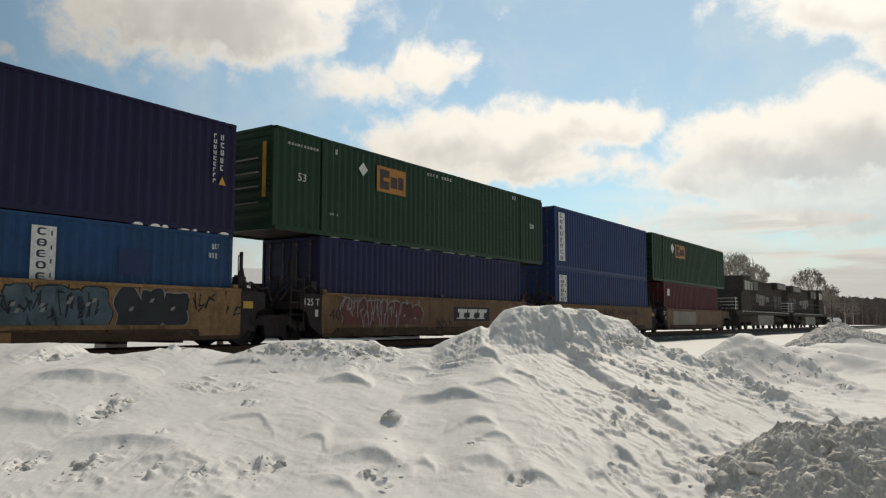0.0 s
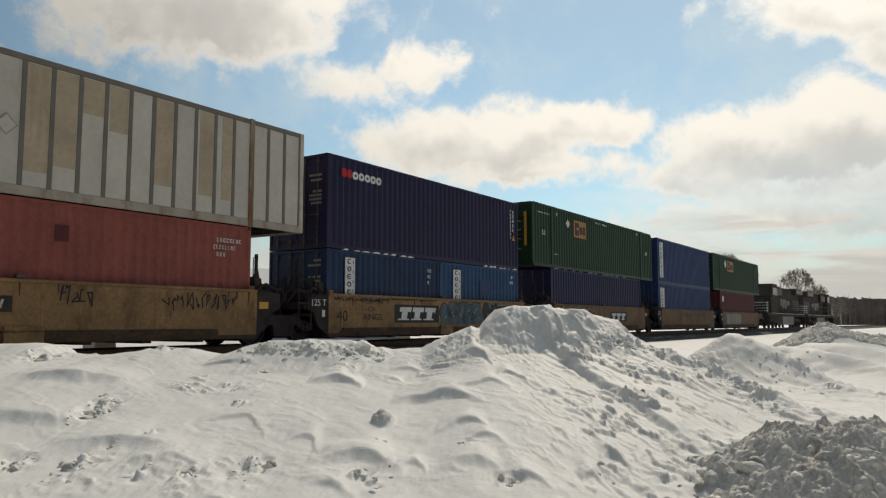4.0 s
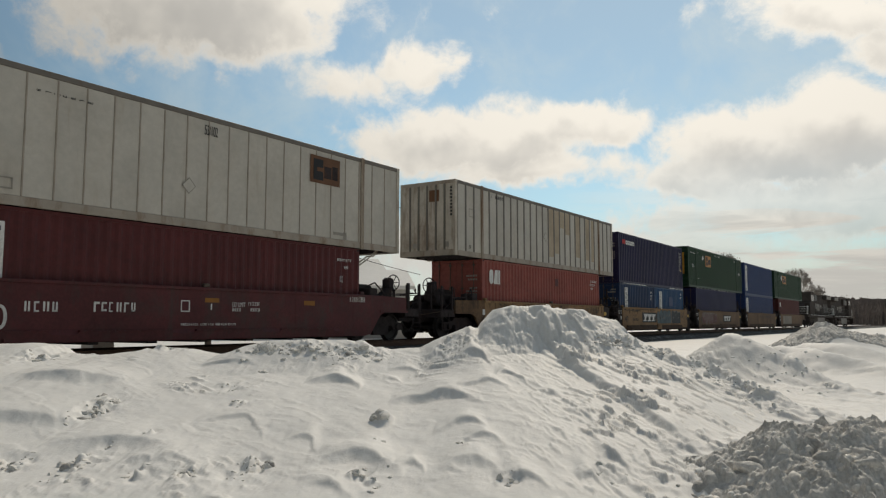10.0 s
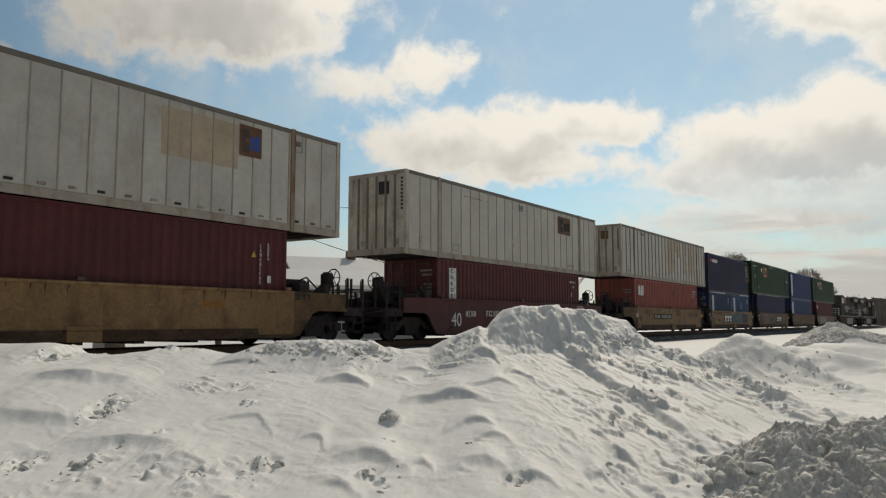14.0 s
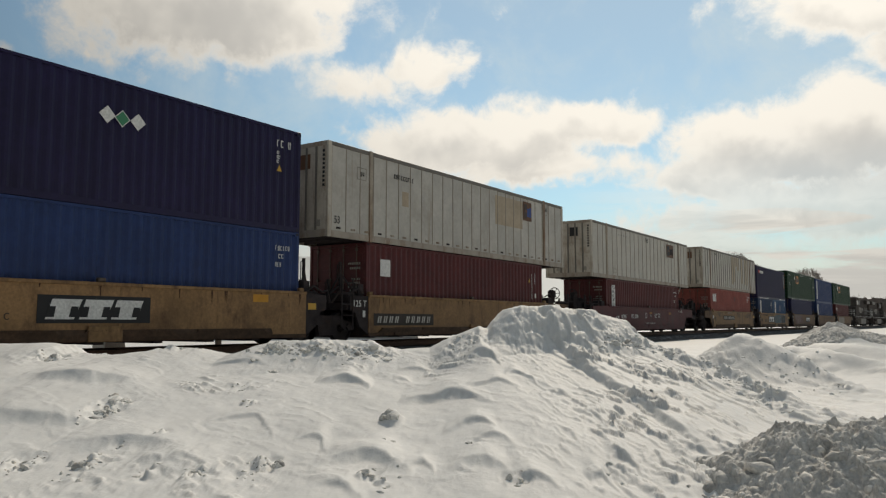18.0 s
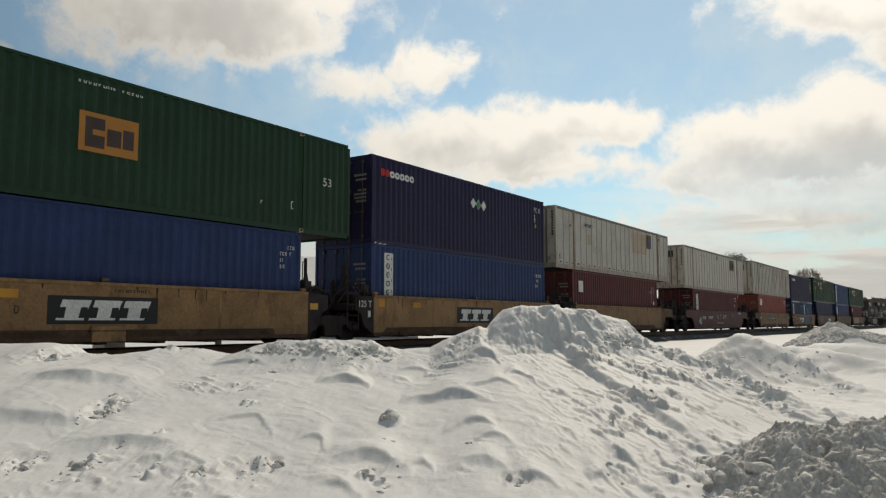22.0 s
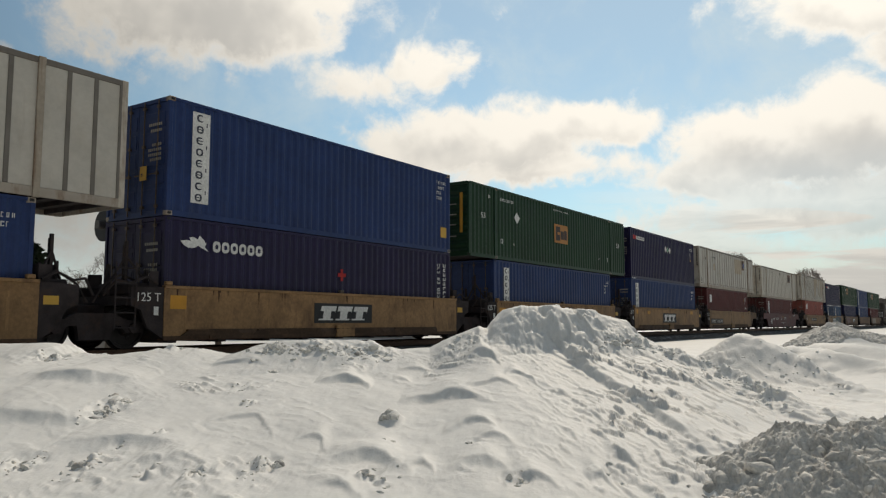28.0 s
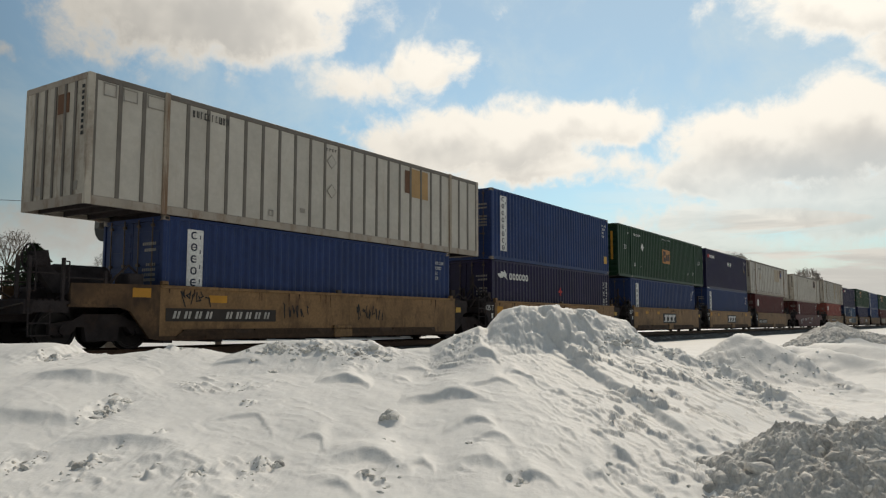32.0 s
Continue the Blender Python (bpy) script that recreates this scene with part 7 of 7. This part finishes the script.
def house(x, y, turn, w, d, eave, ridge, label, wall=None, chimney=True):
    """A gabled house with snow on its roof; local x across the gable, y along the ridge."""
    h = thing("house", label, "house", "houses beyond the track", pose(x, y, LAND, 0, 0, turn))
    wall = wall or M_SIDING
    Shape().prism([(-w / 2, 0), (w / 2, 0), (w / 2, eave), (0, ridge), (-w / 2, eave)], "y", -d / 2, d / 2).obj("wall", wall, h)
    for sg in (-1, 1):
        k = (ridge - eave) / (w / 2)
        o = [(0, ridge + 0.05), (sg * (w / 2 + 0.4), eave - 0.4 * k + 0.05), (sg * (w / 2 + 0.4), eave - 0.4 * k + 0.3), (0, ridge + 0.32)]
        Shape().prism(o if sg > 0 else o[::-1], "y", -d / 2 - 0.35, d / 2 + 0.35).obj("roof", M_SNOW, h, "snow-covered roof slope")
        for yy in (-d / 2 - 0.40, d / 2 + 0.36):
            o2 = [(0, ridge - 0.18), (sg * (w / 2 + 0.42), eave - 0.42 * k - 0.18), (sg * (w / 2 + 0.42), eave - 0.42 * k + 0.1), (0, ridge + 0.1)]
            Shape().prism(o2 if sg > 0 else o2[::-1], "y", yy, yy + 0.05).obj("verge_board", M_DARKTRIM, h)
    for xx in (-w / 4, w / 4):
        win = Shape().box(xx - 0.5, xx + 0.5, -d / 2 - 0.04, -d / 2 + 0.02, 1.0, 2.3).obj("window", M_DARKTRIM, h)
        Shape().box(xx - 0.42, xx + 0.42, -d / 2 - 0.05, -d / 2 - 0.03, 1.08, 2.22).obj("pane", M_GLASS, win)
    if chimney:
        Shape().box(-0.35, 0.35, d * 0.1, d * 0.1 + 0.7, ridge - 0.4, ridge + 0.9, 0.03).obj("chimney", M_BROWN, h)
    return h


def signal(x, y):
    sg = thing("railway_signal", "grey signal mast with a round black target disc", "signal", "", pose(x, y, LAND, 0, 0, -2))
    Shape().prism([(-0.34, -0.2), (0.34, -0.2), (0.30, 0.60), (0.17, 0.66), (0.15, 0.92), (-0.15, 0.92), (-0.17, 0.66), (-0.30, 0.60)], "y", -0.3, 0.3).obj("base", M_CONCRETE, sg)
    Shape().tube((0, 0, 0.3), (0, 0, 3.6), 0.075, 12).tube((0, 0, 0.3), (0, 0, 0.5), 0.12, 12).obj("mast", M_GALV, sg)
    disc = Shape().tube((-0.28, 0, 3.75), (-0.31, 0, 3.75), 0.46, 32)
    disc.obj("target_disc", M_PRINTBLK, sg)
    Shape().box(-0.3, 0.1, -0.13, 0.13, 3.5, 3.98, 0.03).tube((-0.3, 0, 3.75), (-0.5, 0, 3.75), 0.12, 14).obj("lamp_housing", M_LOCOGREY, sg)
    return sg


sx, sy = place(bearing(197), 21.6)
signal(sx, sy)


def street_lamp(x, y, height, arm, turn):
    lp = thing("street_lamp", "dark wooden pole with a curved lamp arm", "street lamp", "", pose(x, y, LAND, 0, 0, turn))
    Shape().tube((0, 0, -0.2), (0, 0, height), 0.15, 10, 0.12).obj("pole", M_BARK, lp)
    Shape().path([(0, 0, arm - 0.6), (0.3, 0, arm - 0.25), (0.8, 0, arm - 0.05), (1.2, 0, arm)], 0.03, 7).obj("arm", M_GALV, lp)
    Shape().prism([(1.1, arm - 0.04), (1.8, arm - 0.04), (1.75, arm + 0.09), (1.3, arm + 0.12), (1.1, arm + 0.05)], "y", -0.13, 0.13).obj("lamp_head", M_LOCOGREY, lp)
    return lp


def cable(p, q, sag, r, label):
    c = Shape()
    n = 24
    pts = []
    for i in range(n + 1):
        t = i / n
        a = Vector(p).lerp(Vector(q), t)
        a.z -= sag * 4 * t * (1 - t)
        pts.append(a)
    c.path(pts, r, 5)
    return tagged(c.obj("overhead_cable", M_DARK), label, "cable")


def utility_pole(x, y, height, label):
    u = thing("utility_pole", label, "utility pole", "", pose(x, y, LAND, 0, 0, YAW - 90))
    Shape().tube((0, 0, -0.2), (0, 0, height), 0.14, 9, 0.1).obj("pole", M_BARK, u)
    Shape().box(-1.1, 1.1, -0.06, 0.06, height - 0.7, height - 0.58).obj("crossarm", M_BARK, u)
    return u


street_lamp(*place(bearing(389), 35.0), 8.8, 6.75, YAW - 90)
house(*place(bearing(596), 64.0), YAW - 180 + 24, 6.2, 8.2, 4.6, 6.1, "pale house with a snow-covered gable roof and a chimney", chimney=True)
house(*place(bearing(585), 52.0), YAW - 180 + 10, 7.0, 11.0, 3.2, 4.3, "low pale shed with a broad snow-covered roof", chimney=False)
house(*place(bearing(374), 56.0), YAW - 90 + 12, 2.9, 8.0, 3.7, 4.7, "pale grey gabled house beyond the railway", chimney=False)
lx, ly = place(bearing(-420), 60.0)
rx_, ry_ = place(bearing(900), 66.0)
utility_pole(lx, ly, 12.0, "far wooden pole carrying a cable")
utility_pole(rx_, ry_, 11.5, "far wooden pole carrying a cable")
cable((lx, ly, 11.2), (rx_, ry_, 10.6), 0.6, 0.022, "thin dark overhead cable against the sky")
px_, py_ = place(bearing(389), 35.0)
cable((px_, py_, 6.0), (*place(bearing(760), 48.0), 3.6), 0.25, 0.018, "thin service cable from the lamp pole")
pine(*place(bearing(58), 42.0), 5.4, 2.1, 4, "dark bushy evergreen behind the track")
for i, (px, dep, h, wd) in enumerate(((205, 60, 7.0, 5.0), (238, 63, 6.6, 4.5), (265, 58, 6.2, 4.5), (335, 50, 5.6, 4.0), (12, 60, 8.5, 6.0), (125, 75, 6.5, 5.0), (505, 80, 6.5, 5.0))):
    bare_tree(*place(bearing(px), dep), h, wd, 40 + i, "leafless grey-brown tree behind the railway", 6, 0.016)
bare_tree(*place(bearing(1298), 130.0), 12.9, 8.8, 3, "large spreading leafless tree beside the line", 7, 0.016, spread=0.62, mat=M_TWIG, finest=0.028)
bare_tree(*place(bearing(1335), 138.0), 11.4, 7.4, 5, "large spreading leafless tree beside the line", 7, 0.016, spread=0.62, mat=M_TWIG, finest=0.028)
bare_tree(*place(bearing(1428), 150.0), 11.6, 8.0, 8, "leafless tree near the wooded hill", 7, 0.016, spread=0.62, mat=M_TWIG, finest=0.03)
bare_tree(*place(bearing(1484), 176.0), 7.6, 7.5, 12, "low leafless tree near the wooded hill", 7, 0.016, spread=0.62, mat=M_TWIG, finest=0.03)
bare_tree(*place(bearing(1466), 170.0), 9.4, 7.0, 9, "leafless tree near the wooded hill", 7, 0.016, spread=0.62, mat=M_TWIG, finest=0.03)
for px, dep, h in ((1489, 240.0, 7.2), (1503, 262.0, 6.6)):
    Shape().tube((0, 0, -0.3), (0, 0, h), 0.14, 8, 0.11).obj("pole", M_SIDING, thing("line_pole", "far pale wooden line pole before the woods", "pole", "", pose(*place(bearing(px), dep), LAND)))


def woods(name, u0, u1, d0, d1, h0, h1, n, seed, label):
    """A far wooded slope: many slender leafless trees over a rising bank."""
    rng = random.Random(seed)
    c = Shape()
    m = 150
    v, f = [], []
    for i in range(m + 1):
        t = i / m
        x, y = place(u0 + (u1 - u0) * t, d0 + (d1 - d0) * t + 12)
        h = (h0 + (h1 - h0) * t) * (0.93 + 0.02 * math.sin(i * 0.33) + rng.uniform(-0.04, 0.05))
        v += [(x, y, LAND - 1), (x, y, LAND + h)]
    f = [(2 * i, 2 * i + 2, 2 * i + 3, 2 * i + 1) for i in range(m)]
    c.add(v, f)
    for _ in range(n):
        t = rng.random()
        x, y = place(u0 + (u1 - u0) * t, d0 + (d1 - d0) * t + rng.uniform(-8, 10))
        h = (h0 + (h1 - h0) * t) * rng.uniform(0.6, 1.08)
        base = Vector((x, y, LAND - 0.5))
        top = base + Vector((rng.uniform(-0.6, 0.6), rng.uniform(-0.6, 0.6), h))
        c.tube(base, top, 0.12, 3, 0.03)
        for k in range(9):
            s_ = rng.uniform(0.35, 0.95)
            a = base.lerp(top, s_)
            ln = h * (1.05 - s_) * rng.uniform(0.25, 0.5)
            an = rng.uniform(0, 6.28)
            b = a + Vector((math.cos(an) * ln, math.sin(an) * ln, ln * rng.uniform(0.5, 1.1)))
            c.tube(a, b, 0.07, 3, 0.02)
    ob = c.obj(name, M_WOODS)
    return tagged(ob, label, "woods", kind="stuff")


woods("far_woods", bearing(1415), bearing(1900), 300, 270, 12.6, 7.5, 420, 3, "leafless grey-brown woods on the far slope")
woods("far_hedge", bearing(-300), bearing(1300), 190, 260, 7.0, 6.0, 420, 6, "distant leafless tree belt along the horizon")
bx, by = place(bearing(1468), 262.0)
house(bx, by, YAW - 180 + 15, 2.2, 4.0, 1.5, 2.3, "low pale building below the wooded hill", chimney=False)


def motions():
    """The train runs along the track; each wheelset turns as it rolls."""
    times = [2.0 * i for i in range(17)]
    for ob, s, z in MOVERS:
        walk(ob, [(t, on_track(s + run(t), z)) for t in times])
    ticks = [i * 4 / 30 for i in range(241)]
    turns = {}
    for ob, x, r in ROLLERS:
        if r not in turns:
            turns[r] = [(t, pose(0, 0, 0, 0, math.degrees(run(min(t, 32.0)) / r), 0)) for t in ticks]
        walk(ob, [(t, Matrix.Translation((x, 0, r)) @ m) for t, m in turns[r]])


motions()
